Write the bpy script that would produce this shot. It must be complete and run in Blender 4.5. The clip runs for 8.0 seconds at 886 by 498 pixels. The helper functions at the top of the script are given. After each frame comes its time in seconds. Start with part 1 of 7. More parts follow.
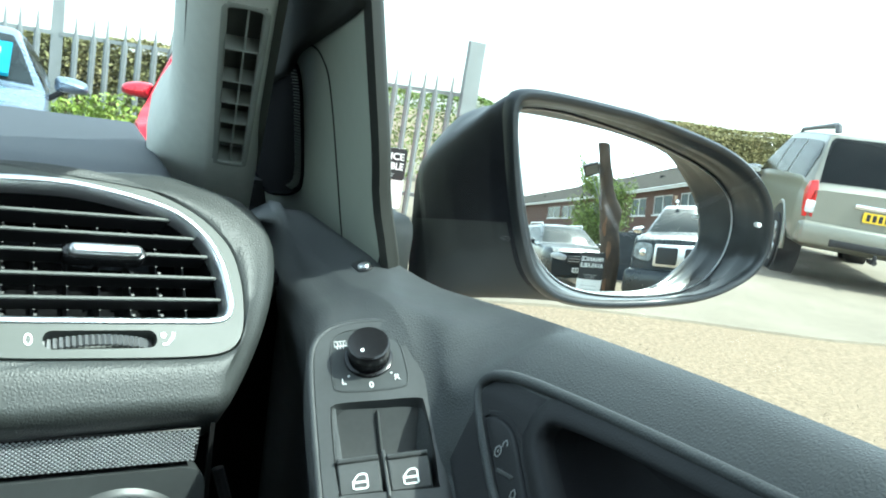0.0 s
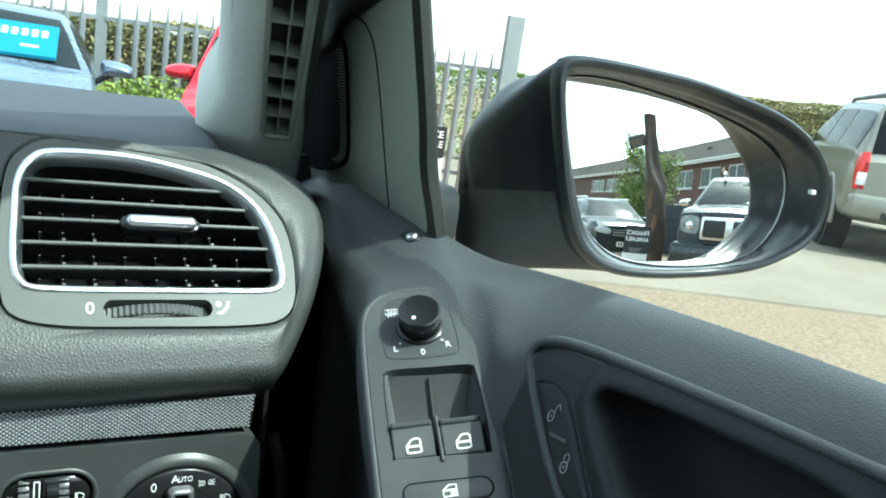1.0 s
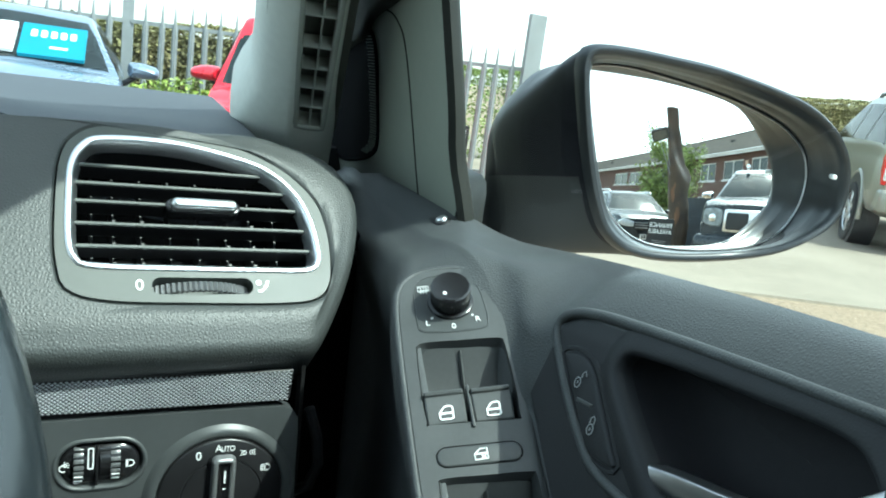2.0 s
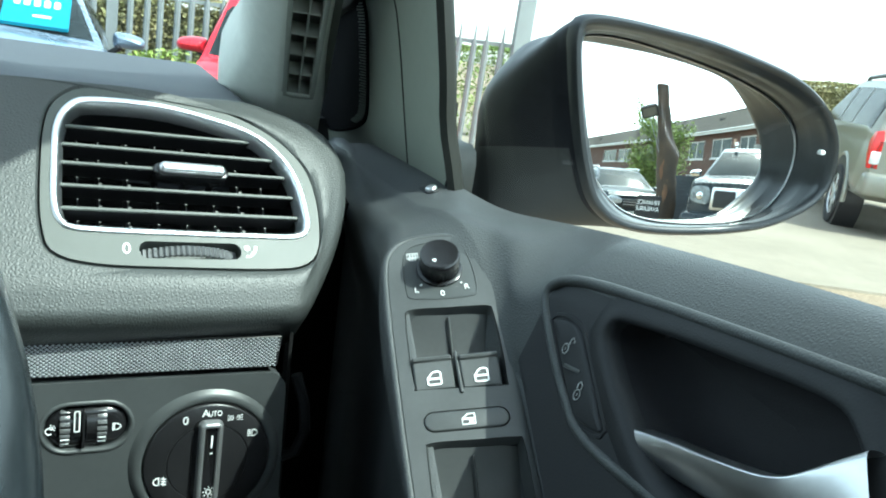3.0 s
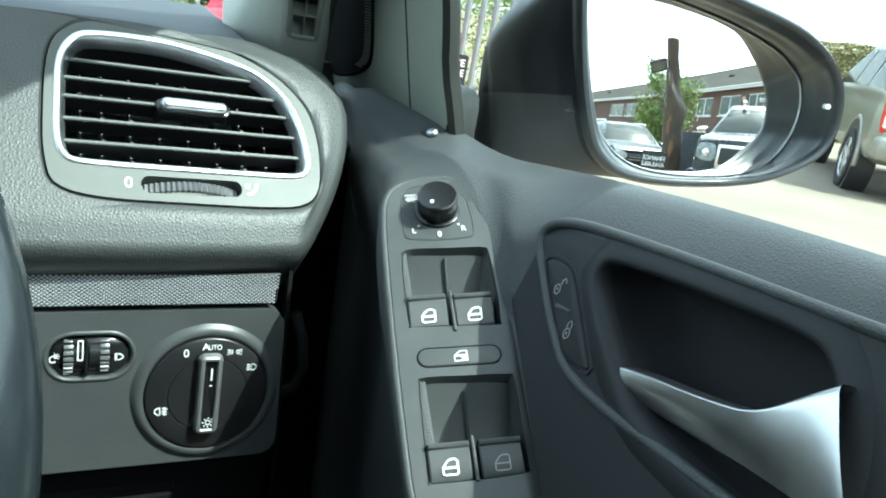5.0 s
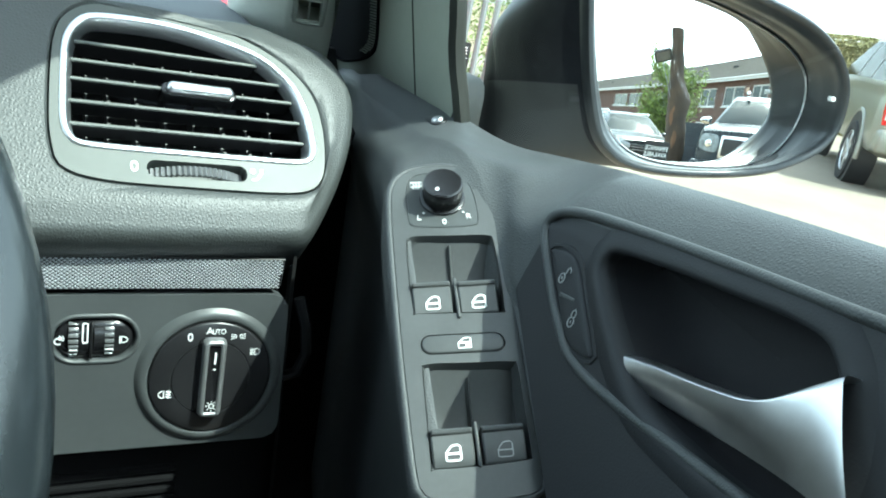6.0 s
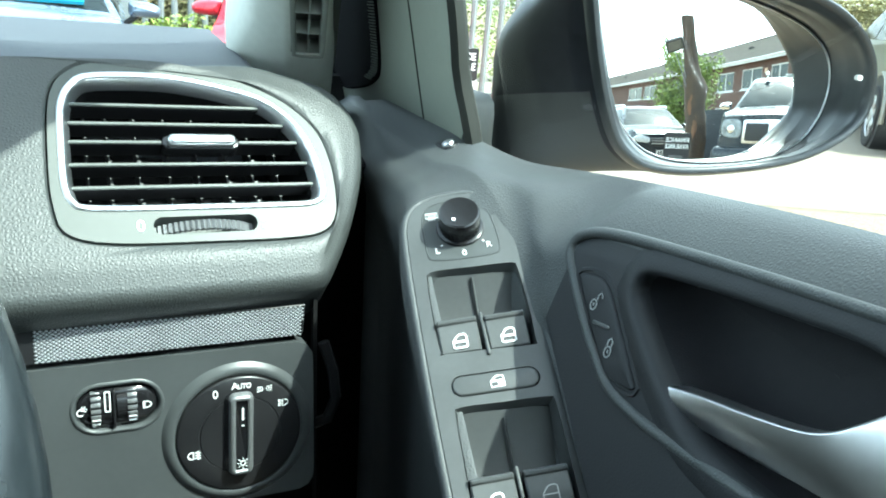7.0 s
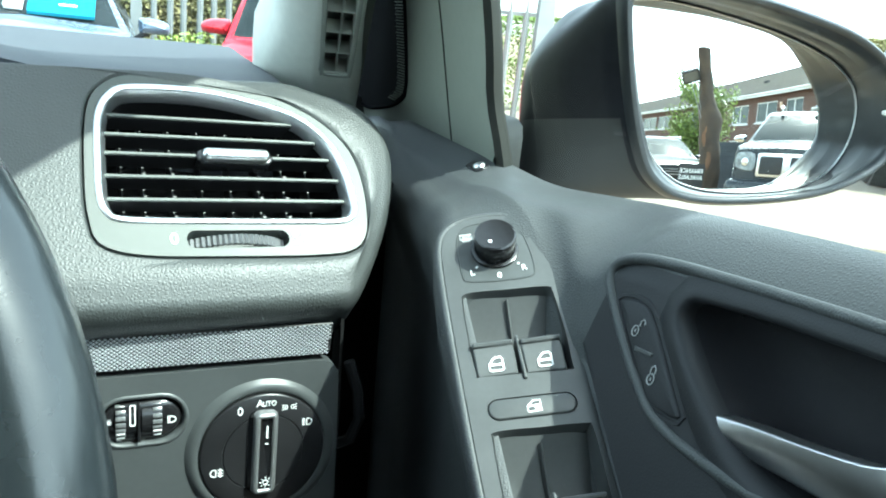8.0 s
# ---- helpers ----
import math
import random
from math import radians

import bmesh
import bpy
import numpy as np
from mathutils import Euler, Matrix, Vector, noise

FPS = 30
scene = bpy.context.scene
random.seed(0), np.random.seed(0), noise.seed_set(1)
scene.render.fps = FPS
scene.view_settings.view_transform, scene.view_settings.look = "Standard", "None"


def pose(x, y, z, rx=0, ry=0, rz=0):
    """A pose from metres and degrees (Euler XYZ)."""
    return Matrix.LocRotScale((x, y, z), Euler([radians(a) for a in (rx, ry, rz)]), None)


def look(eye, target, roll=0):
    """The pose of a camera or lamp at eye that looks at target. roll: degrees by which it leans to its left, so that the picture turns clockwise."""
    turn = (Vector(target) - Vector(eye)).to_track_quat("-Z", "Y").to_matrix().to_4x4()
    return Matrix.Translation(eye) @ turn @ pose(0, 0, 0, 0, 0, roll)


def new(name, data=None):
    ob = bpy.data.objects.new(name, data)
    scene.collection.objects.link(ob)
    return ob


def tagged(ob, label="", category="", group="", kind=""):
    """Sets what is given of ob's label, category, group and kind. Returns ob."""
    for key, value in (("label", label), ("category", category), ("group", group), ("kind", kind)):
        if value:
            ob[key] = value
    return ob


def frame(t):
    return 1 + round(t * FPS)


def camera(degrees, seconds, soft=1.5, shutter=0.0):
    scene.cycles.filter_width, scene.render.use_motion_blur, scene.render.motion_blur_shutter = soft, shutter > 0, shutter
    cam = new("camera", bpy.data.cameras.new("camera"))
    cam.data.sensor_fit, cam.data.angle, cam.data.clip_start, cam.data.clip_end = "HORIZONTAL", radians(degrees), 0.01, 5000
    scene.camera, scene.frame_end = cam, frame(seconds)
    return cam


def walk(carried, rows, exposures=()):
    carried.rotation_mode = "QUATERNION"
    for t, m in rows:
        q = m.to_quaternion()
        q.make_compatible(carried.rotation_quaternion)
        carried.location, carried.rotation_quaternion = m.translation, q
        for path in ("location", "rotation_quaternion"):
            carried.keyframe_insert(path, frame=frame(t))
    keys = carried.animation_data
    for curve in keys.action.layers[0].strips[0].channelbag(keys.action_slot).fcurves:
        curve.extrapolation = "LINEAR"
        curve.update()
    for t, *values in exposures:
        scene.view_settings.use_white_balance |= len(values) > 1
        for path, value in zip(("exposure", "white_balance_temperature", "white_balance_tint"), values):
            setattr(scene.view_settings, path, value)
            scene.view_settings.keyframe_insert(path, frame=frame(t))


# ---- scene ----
EXPO = 1.88
cam = camera(59.9, 8.0, soft=1.95)
PATH = [
    (0.0, (0.0000, 0.0000, 1.2000), (0.8634, 1.7703, 0.8527), 9.40),
    (0.5, (-0.0027, 0.0020, 1.1948), (0.8150, 1.7847, 0.8027), 8.78),
    (1.0, (-0.0043, 0.0004, 1.1943), (0.7679, 1.7972, 0.7760), 8.38),
    (1.5, (-0.0147, -0.0150, 1.2006), (0.7023, 1.8020, 0.7711), 7.93),
    (1.7, (-0.0140, -0.0167, 1.1946), (0.6962, 1.8041, 0.7696), 7.72),
    (2.8, (-0.0163, -0.0175, 1.1819), (0.7421, 1.7744, 0.7195), 8.55),
    (3.0, (-0.0152, -0.0176, 1.1814), (0.7379, 1.7723, 0.7027), 8.85),
    (3.5, (-0.0139, -0.0192, 1.1806), (0.7365, 1.7615, 0.6649), 9.37),
    (4.0, (-0.0132, -0.0212, 1.1795), (0.7343, 1.7518, 0.6339), 9.68),
    (4.5, (-0.0122, -0.0258, 1.1772), (0.7311, 1.7429, 0.6124), 9.98),
    (4.7, (-0.0120, -0.0255, 1.1765), (0.7312, 1.7399, 0.6012), 10.05),
    (5.8, (-0.0136, -0.0257, 1.1762), (0.7325, 1.7233, 0.5563), 11.02),
    (6.0, (-0.0149, -0.0257, 1.1761), (0.7313, 1.7228, 0.5548), 11.07),
    (6.5, (-0.0150, -0.0222, 1.1745), (0.7162, 1.7287, 0.5421), 11.11),
    (6.7, (-0.0097, -0.0166, 1.1771), (0.7090, 1.7354, 0.5338), 10.58),
    (6.8, (-0.0100, -0.0119, 1.1818), (0.6971, 1.7630, 0.5904), 9.41),
    (6.9, (-0.0096, -0.0092, 1.1811), (0.6916, 1.7581, 0.5606), 8.06),
    (7.0, (-0.0053, -0.0067, 1.1831), (0.6735, 1.7723, 0.5713), 4.87),
    (7.2, (0.0014, -0.0090, 1.1832), (0.6777, 1.7736, 0.5791), 6.37),
    (7.5, (0.0062, -0.0024, 1.1797), (0.6709, 1.7928, 0.6006), 5.25),
    (7.7, (-0.0024, -0.0039, 1.1818), (0.6611, 1.7947, 0.6119), 5.46),
    (8.0, (-0.0222, 0.0010, 1.1793), (0.6617, 1.7975, 0.6274), 6.55),
]
walk(cam, [(t, look(eye, target, roll)) for t, eye, target, roll in PATH],
     [(t, EXPO + e, 5750, -14) for t, e in ((0.0, -0.08), (0.5, -0.24), (1.0, -0.36), (1.5, -0.35), (3.0, -0.12), (4.5, 0.00), (6.0, 0.20), (6.5, 0.30), (7.0, 0.50), (8.0, 0.46))])

# ---- light: high sun from the driver's side, a little behind; bright hazy sky
SUN = Vector((0.50, -0.50, 1.0)).normalized()
world = bpy.data.worlds.new("sky")
scene.world = world
world.use_nodes = True
wn = world.node_tree.nodes
sky = wn.new("ShaderNodeTexSky")
sky.sky_type = "NISHITA"
sky.sun_disc = False
sky.sun_elevation = math.asin(SUN.z)
sky.sun_rotation = math.atan2(SUN.x, SUN.y)
sky.air_density, sky.dust_density, sky.ozone_density = 1.0, 1.6, 1.0
wn["Background"].inputs["Strength"].default_value = 0.15
haze = wn.new("ShaderNodeHueSaturation")          # hazy, nearly white sky
haze.inputs["Saturation"].default_value = 0.40
haze.inputs["Value"].default_value = 1.2
world.node_tree.links.new(sky.outputs[0], haze.inputs["Color"])
world.node_tree.links.new(haze.outputs[0], wn["Background"].inputs[0])
sun_data = bpy.data.lights.new("sun", "SUN")
sun_data.energy, sun_data.angle, sun_data.color = 2.5, radians(0.6), (1.0, 0.96, 0.89)
sun_lamp = new("sun", sun_data)
sun_lamp.matrix_world = look(SUN * 30, (0, 0, 0))


# ---- materials
def material(name, col, rough=0.5, metal=0.0, var=0.12, var_scale=6.0, bump=0.0, bump_scale=200.0, kind="noise",
             col2=None, coat=0.0, grime=0.0, rvar=0.1, spec=0.5, island=False):
    """A node material: base colour with variation at two scales, relief and roughness wear."""
    m = bpy.data.materials.new(name)
    m.use_nodes = True
    nt = m.node_tree
    b = nt.nodes["Principled BSDF"]
    b.inputs["Metallic"].default_value = metal
    b.inputs["Coat Weight"].default_value = coat
    b.inputs["Coat Roughness"].default_value = 0.04
    b.inputs["Specular IOR Level"].default_value = spec
    tc = nt.nodes.new("ShaderNodeTexCoord")
    n1 = nt.nodes.new("ShaderNodeTexNoise")
    n1.inputs["Scale"].default_value = var_scale
    n1.inputs["Detail"].default_value = 6.0
    nt.links.new(tc.outputs["Object"], n1.inputs["Vector"])
    n2 = nt.nodes.new("ShaderNodeTexNoise")
    n2.inputs["Scale"].default_value = var_scale * 14
    n2.inputs["Detail"].default_value = 3.0
    nt.links.new(tc.outputs["Object"], n2.inputs["Vector"])
    add = nt.nodes.new("ShaderNodeMath")
    add.operation = "MULTIPLY_ADD"
    nt.links.new(n2.outputs["Fac"], add.inputs[0])
    add.inputs[1].default_value = 0.4
    nt.links.new(n1.outputs["Fac"], add.inputs[2])
    ramp = nt.nodes.new("ShaderNodeMapRange")
    ramp.inputs["From Min"].default_value, ramp.inputs["From Max"].default_value = 0.45, 0.95
    nt.links.new(add.outputs[0], ramp.inputs["Value"])
    mix = nt.nodes.new("ShaderNodeMix")
    mix.data_type = "RGBA"
    c2 = col2 or tuple(min(1.0, c * (1 + 2 * var)) for c in col)
    c1 = col if col2 else tuple(c * (1 - var) for c in col)
    mix.inputs["A"].default_value, mix.inputs["B"].default_value = (*c1, 1), (*c2, 1)
    nt.links.new(ramp.outputs[0], mix.inputs["Factor"])
    out = mix.outputs["Result"]
    if island:
        gi = nt.nodes.new("ShaderNodeNewGeometry")
        oi = nt.nodes.new("ShaderNodeObjectInfo")
        sm = nt.nodes.new("ShaderNodeMath")
        sm.operation = "ADD"
        nt.links.new(gi.outputs["Random Per Island"], sm.inputs[0])
        nt.links.new(oi.outputs["Random"], sm.inputs[1])
        fr = nt.nodes.new("ShaderNodeMath")
        fr.operation = "FRACT"
        nt.links.new(sm.outputs[0], fr.inputs[0])
        mr = nt.nodes.new("ShaderNodeMapRange")
        mr.inputs["To Min"].default_value, mr.inputs["To Max"].default_value = 0.55, 1.45
        nt.links.new(fr.outputs[0], mr.inputs["Value"])
        hs = nt.nodes.new("ShaderNodeHueSaturation")
        nt.links.new(mr.outputs[0], hs.inputs["Value"])
        nt.links.new(out, hs.inputs["Color"])
        out = hs.outputs["Color"]
    nt.links.new(out, b.inputs["Base Color"])
    rr = nt.nodes.new("ShaderNodeMapRange")
    rr.inputs["To Min"].default_value = max(0.0, rough - rvar)
    rr.inputs["To Max"].default_value = min(1.0, rough + rvar)
    nt.links.new(add.outputs[0], rr.inputs["Value"])
    nt.links.new(rr.outputs[0], b.inputs["Roughness"])
    if bump:
        if kind == "grain":
            t = nt.nodes.new("ShaderNodeTexVoronoi")
            t.feature = "DISTANCE_TO_EDGE"
            t.inputs["Scale"].default_value = bump_scale
            peb = nt.nodes.new("ShaderNodeMapRange")       # pebbles with narrow creases between them
            peb.interpolation_type = "SMOOTHSTEP"
            peb.inputs["From Max"].default_value = 0.42
            nt.links.new(t.outputs["Distance"], peb.inputs["Value"])
            src = peb.outputs[0]
            wob = nt.nodes.new("ShaderNodeTexNoise")
            wob.inputs["Scale"].default_value = bump_scale * 0.35
            nt.links.new(tc.outputs["Object"], wob.inputs["Vector"])
            va = nt.nodes.new("ShaderNodeMix")
            va.data_type = "RGBA"
            va.blend_type = "ADD"
            va.inputs["Factor"].default_value = 0.0008
            nt.links.new(tc.outputs["Object"], va.inputs["A"])
            nt.links.new(wob.outputs["Color"], va.inputs["B"])
            nt.links.new(va.outputs["Result"], t.inputs["Vector"])
        else:
            t = nt.nodes.new("ShaderNodeTexNoise")
            t.inputs["Scale"].default_value = bump_scale
            t.inputs["Detail"].default_value = 5.0
            nt.links.new(tc.outputs["Object"], t.inputs["Vector"])
            src = t.outputs["Fac"]
        bn = nt.nodes.new("ShaderNodeBump")
        bn.inputs["Strength"].default_value = bump
        bn.inputs["Distance"].default_value = 0.00020 if kind == "grain" else 0.35 / bump_scale
        nt.links.new(src, bn.inputs["Height"])
        nt.links.new(bn.outputs[0], b.inputs["Normal"])
    return m


def glass_material(name, tint=(1, 1, 1), gloss=0.9):
    m = bpy.data.materials.new(name)
    m.use_nodes = True
    nt = m.node_tree
    nt.nodes.remove(nt.nodes["Principled BSDF"])
    tr = nt.nodes.new("ShaderNodeBsdfTransparent")
    tr.inputs[0].default_value = (*tint, 1)
    gl = nt.nodes.new("ShaderNodeBsdfGlossy")
    gl.inputs["Roughness"].default_value = 0.01
    gl.inputs["Color"].default_value = (gloss, gloss, gloss, 1)
    lw = nt.nodes.new("ShaderNodeLayerWeight")
    lw.inputs["Blend"].default_value = 0.5
    pw = nt.nodes.new("ShaderNodeMath")
    pw.operation = "POWER"
    nt.links.new(lw.outputs["Facing"], pw.inputs[0])
    pw.inputs[1].default_value = 5.0
    fr = nt.nodes.new("ShaderNodeMapRange")
    fr.inputs["To Min"].default_value, fr.inputs["To Max"].default_value = 0.025, 0.6
    nt.links.new(pw.outputs[0], fr.inputs["Value"])
    mx = nt.nodes.new("ShaderNodeMixShader")
    nt.links.new(fr.outputs[0], mx.inputs[0])
    nt.links.new(tr.outputs[0], mx.inputs[1])
    nt.links.new(gl.outputs[0], mx.inputs[2])
    nt.links.new(mx.outputs[0], nt.nodes["Material Output"].inputs[0])
    return m


LEATHER = material("grained_dash_plastic", (0.042, 0.046, 0.045), 0.46, var=0.10, var_scale=9, bump=0.60, bump_scale=520, kind="grain", rvar=0.06)
# darker, bluer copy of the pod's colour: skylit shade put into the top
DASH_TOP = material("sky_shaded_dash_top", (0.033, 0.038, 0.047), 0.60, var=0.10, var_scale=8, bump=0.5, bump_scale=560, kind="grain", rvar=0.05)
DOOR_SOFT = material("soft_door_trim", (0.046, 0.050, 0.052), 0.48, var=0.10, var_scale=10, bump=0.6, bump_scale=640, kind="grain", rvar=0.07)
DOOR_HARD = material("hard_door_trim", (0.016, 0.017, 0.020), 0.52, spec=0.35, var=0.10, var_scale=12, bump=0.20, bump_scale=700, kind="grain")
SATIN = material("satin_grey_plastic", (0.078, 0.084, 0.078), 0.45, spec=0.35, var=0.06, var_scale=14, bump=0.06, bump_scale=1500)
PANEL = material("switch_panel_plastic", (0.050, 0.053, 0.054), 0.40, var=0.12, var_scale=30, bump=0.10, bump_scale=1800)
LOWER = material("lower_dash_plastic", (0.046, 0.050, 0.051), 0.38, var=0.08, var_scale=20, bump=0.12, bump_scale=1600)
BLACK = material("black_plastic", (0.008, 0.008, 0.009), 0.38, var=0.2, var_scale=20)
BLACK_GLOSS = material("gloss_black_plastic", (0.010, 0.010, 0.011), 0.16, var=0.2, var_scale=25, rvar=0.06)
DIAL_BLACK = material("satin_black_switch_plastic", (0.012, 0.012, 0.013), 0.30, var=0.2, var_scale=25, rvar=0.06)
# near-black base: the deep shade of cavities and footwell put into the colour
CAVITY_SHADE = material("cavity_shade_black", (0.003, 0.003, 0.0035), 0.9, spec=0.2, var=0.2)
WHEEL_GREY = material("thumb_wheel_plastic", (0.095, 0.098, 0.100), 0.24, spec=0.7, var=0.1, var_scale=30)
CHROME = material("chrome", (0.82, 0.84, 0.86), 0.14, metal=1.0, var=0.03, var_scale=20, rvar=0.06)
RING_CHROME = material("ring_chrome", (0.80, 0.82, 0.85), 0.32, metal=1.0, var=0.03, var_scale=20, rvar=0.05)
SATIN_CHROME = material("satin_chrome", (0.72, 0.73, 0.75), 0.30, metal=1.0, var=0.05, var_scale=18, rvar=0.06)
WHITE_PRINT = material("white_print", (0.78, 0.80, 0.80), 0.5, var=0.04)
PILLAR = material("grey_pillar_trim", (0.60, 0.62, 0.57), 0.66, var=0.06, var_scale=10, bump=0.18, bump_scale=900)
SAIL = material("grey_sail_trim", (0.195, 0.207, 0.173), 0.62, var=0.07, var_scale=10, bump=0.18, bump_scale=900)
RUBBER = material("window_rubber", (0.014, 0.015, 0.013), 0.75, spec=0.25, var=0.2, var_scale=20)
MIRROR_SHELL = material("mirror_shell_plastic", (0.010, 0.011, 0.014), 0.34, var=0.2, var_scale=12, rvar=0.06, spec=0.12)
MIRROR_RIM = material("mirror_rim_plastic", (0.013, 0.016, 0.019), 0.28, spec=0.60, var=0.12, var_scale=20, bump=0.06, bump_scale=1200)
MIRROR_GLASS = material("mirror_glass", (0.90, 0.93, 0.92), 0.0, metal=1.0, var=0.0, rvar=0.0)
WHEEL_LEATHER = material("wheel_leather", (0.013, 0.016, 0.018), 0.20, spec=0.6, var=0.16, var_scale=14, bump=0.05, bump_scale=900, kind="grain", rvar=0.08)
PANE = glass_material("window_glass")
RED_LAMP = material("red_lamp_plastic", (0.55, 0.01, 0.012), 0.2, var=0.1, coat=0.4)
MIRROR_FOOT = material("mirror_foot_plastic", (0.030, 0.033, 0.034), 0.55, spec=0.4, var=0.10, var_scale=20, bump=0.1, bump_scale=900)
POCKET_DARK = material("pocket_plastic", (0.018, 0.018, 0.021), 0.7, spec=0.25, var=0.15, var_scale=14, bump=0.2, bump_scale=900, kind="grain")
MIRROR_BASE = material("mirror_base_plastic", (0.075, 0.080, 0.076), 0.5, var=0.10, var_scale=20)
HANDLE_METAL = material("pull_metal", (0.58, 0.58, 0.59), 0.28, metal=1.0, var=0.06, var_scale=18, rvar=0.06)
GRILLE_BLACK = material("tweeter_grille_plastic", (0.003, 0.003, 0.004), 0.95, spec=0.03, var=0.15, var_scale=60)
CHANNEL_GREY = material("window_channel_edge", (0.040, 0.043, 0.038), 0.6, var=0.12, var_scale=20)
GRILLE_TRIM = material("pillar_grille_plastic", (0.32, 0.335, 0.30), 0.62, var=0.06, var_scale=10)
# grey darker than the grille: shading of the deep cells put into the colour
GRILLE_BACK = material("grille_well_shade", (0.11, 0.115, 0.10), 0.7, var=0.1)
HEADLINER = material("headliner_cloth", (0.34, 0.34, 0.32), 0.95, var=0.05, var_scale=20)
CARPET = material("footwell_carpet", (0.006, 0.006, 0.007), 0.95, spec=0.2, var=0.3, var_scale=60)


# ---- mesh helpers
def frame_of(o, n, u):
    """A local frame: origin, normal towards the viewer, and a direction to the right."""
    n = Vector(n).normalized()
    u = Vector(u)
    u = (u - n * u.dot(n)).normalized()
    v = n.cross(u)
    return Matrix(((u.x, v.x, n.x, o[0]), (u.y, v.y, n.y, o[1]), (u.z, v.z, n.z, o[2]), (0, 0, 0, 1)))


def spline(ctrl, n, closed=True):
    """Catmull-Rom through control points, n points in all."""
    p = [Vector(c) for c in ctrl]
    k = len(p)
    out = []
    for i in range(n):
        s = i / n * k if closed else i / (n - 1) * (k - 1)
        j = min(int(s), k - 1 if closed else k - 2)
        f = s - j
        if closed:
            a, b, c, d = p[(j - 1) % k], p[j % k], p[(j + 1) % k], p[(j + 2) % k]
        else:
            a, b, c, d = p[max(j - 1, 0)], p[j], p[j + 1], p[min(j + 2, k - 1)]
        out.append(0.5 * (2 * b + (c - a) * f + (2 * a - 5 * b + 4 * c - d) * f * f + (3 * b - a - 3 * c + d) * f ** 3))
    return out


def even(pts, n):
    """Closed outline resampled to n points at even steps."""
    pts = [Vector(p) for p in pts]
    seg = [(pts[(i + 1) % len(pts)] - p).length for i, p in enumerate(pts)]
    total, out, i, run = sum(seg), [], 0, 0.0
    for k in range(n):
        s = total * k / n
        while run + seg[i] < s:
            run += seg[i]
            i += 1
        out.append(pts[i].lerp(pts[(i + 1) % len(pts)], (s - run) / max(seg[i], 1e-9)))
    return out


def rrect(w, h, r, cx=0.0, cy=0.0, seg=5):
    out = []
    for sx, sy, a0 in ((1, 1, 0), (-1, 1, 90), (-1, -1, 180), (1, -1, 270)):
        for i in range(seg + 1):
            a = radians(a0 + 90 * i / seg)
            out.append(Vector((cx + sx * (w / 2 - r) + r * math.cos(a), cy + sy * (h / 2 - r) + r * math.sin(a))))
    return out


def disc(r, n=40, cx=0.0, cy=0.0):
    return [Vector((cx + r * math.cos(2 * math.pi * i / n), cy + r * math.sin(2 * math.pi * i / n))) for i in range(n)]


def area2(pts):
    return sum(a[0] * b[1] - b[0] * a[1] for a, b in zip(pts, pts[1:] + pts[:1]))


def inset(pts, d):
    """The outline moved inwards by d along its normals."""
    k = len(pts)
    sgn = 1 if area2(pts) > 0 else -1
    out = []
    for i, p in enumerate(pts):
        t = (Vector(pts[(i + 1) % k][:2]) - Vector(pts[i - 1][:2])).normalized()
        out.append(Vector((p[0] - sgn * t.y * d, p[1] + sgn * t.x * d)))
    return out


def ring_stack(bm, rings, m=Matrix(), cap_first=False, cap_last=True):
    """Joins outlines of equal count, each a list of 3D points, into a skin."""
    rows = [[bm.verts.new(m @ Vector(p)) for p in r] for r in rings]
    k = len(rows[0])
    for a, b in zip(rows, rows[1:]):
        for i in range(k):
            bm.faces.new((a[i], a[(i + 1) % k], b[(i + 1) % k], b[i]))
    if cap_first:
        bm.faces.new(rows[0][::-1])
    if cap_last:
        bm.faces.new(rows[-1])
    return rows


def slab(bm, pts, z0, z1, m=Matrix(), r=0.0, steps=3, bottom=False):
    """A plate of outline pts from z0 up to z1, its upper edge rounded by r."""
    rings = [[(p[0], p[1], z0) for p in pts]]
    if r:
        for i in range(steps + 1):
            a = math.pi / 2 * i / steps
            q = inset(pts, r * (1 - math.cos(a)))
            rings.append([(p[0], p[1], z1 - r + r * math.sin(a)) for p in q])
    else:
        rings.append([(p[0], p[1], z1) for p in pts])
    ring_stack(bm, rings, m, cap_first=bottom)


def plate_with_holes(bm, outer, holes, z, m=Matrix(), drop=0.004, wall=0.004):
    """A flat plate with openings; drop: depth of its outer edge, wall: of the openings' edges."""
    edges = []
    for pts, d in [(outer, drop)] + [(q, wall) for q in holes]:
        top = [bm.verts.new(m @ Vector((p[0], p[1], z))) for p in pts]
        low = [bm.verts.new(m @ Vector((p[0], p[1], z - d))) for p in pts]
        for i in range(len(top)):
            j = (i + 1) % len(top)
            edges.append(bm.edges.new((top[i], top[j])))
            bm.faces.new((low[i], low[j], top[j], top[i]))
    bmesh.ops.triangle_fill(bm, use_beauty=True, use_dissolve=False, edges=edges, normal=m.to_3x3() @ Vector((0, 0, 1)))


def skin(bm, rows, close_u=False, close_v=False):
    """Quads over a grid of points."""
    vs = [[bm.verts.new(p) for p in r] for r in rows]
    nr, nc = len(vs), len(vs[0])
    for i in range(nr if close_v else nr - 1):
        for j in range(nc if close_u else nc - 1):
            bm.faces.new((vs[i][j], vs[i][(j + 1) % nc], vs[(i + 1) % nr][(j + 1) % nc], vs[(i + 1) % nr][j]))
    return vs


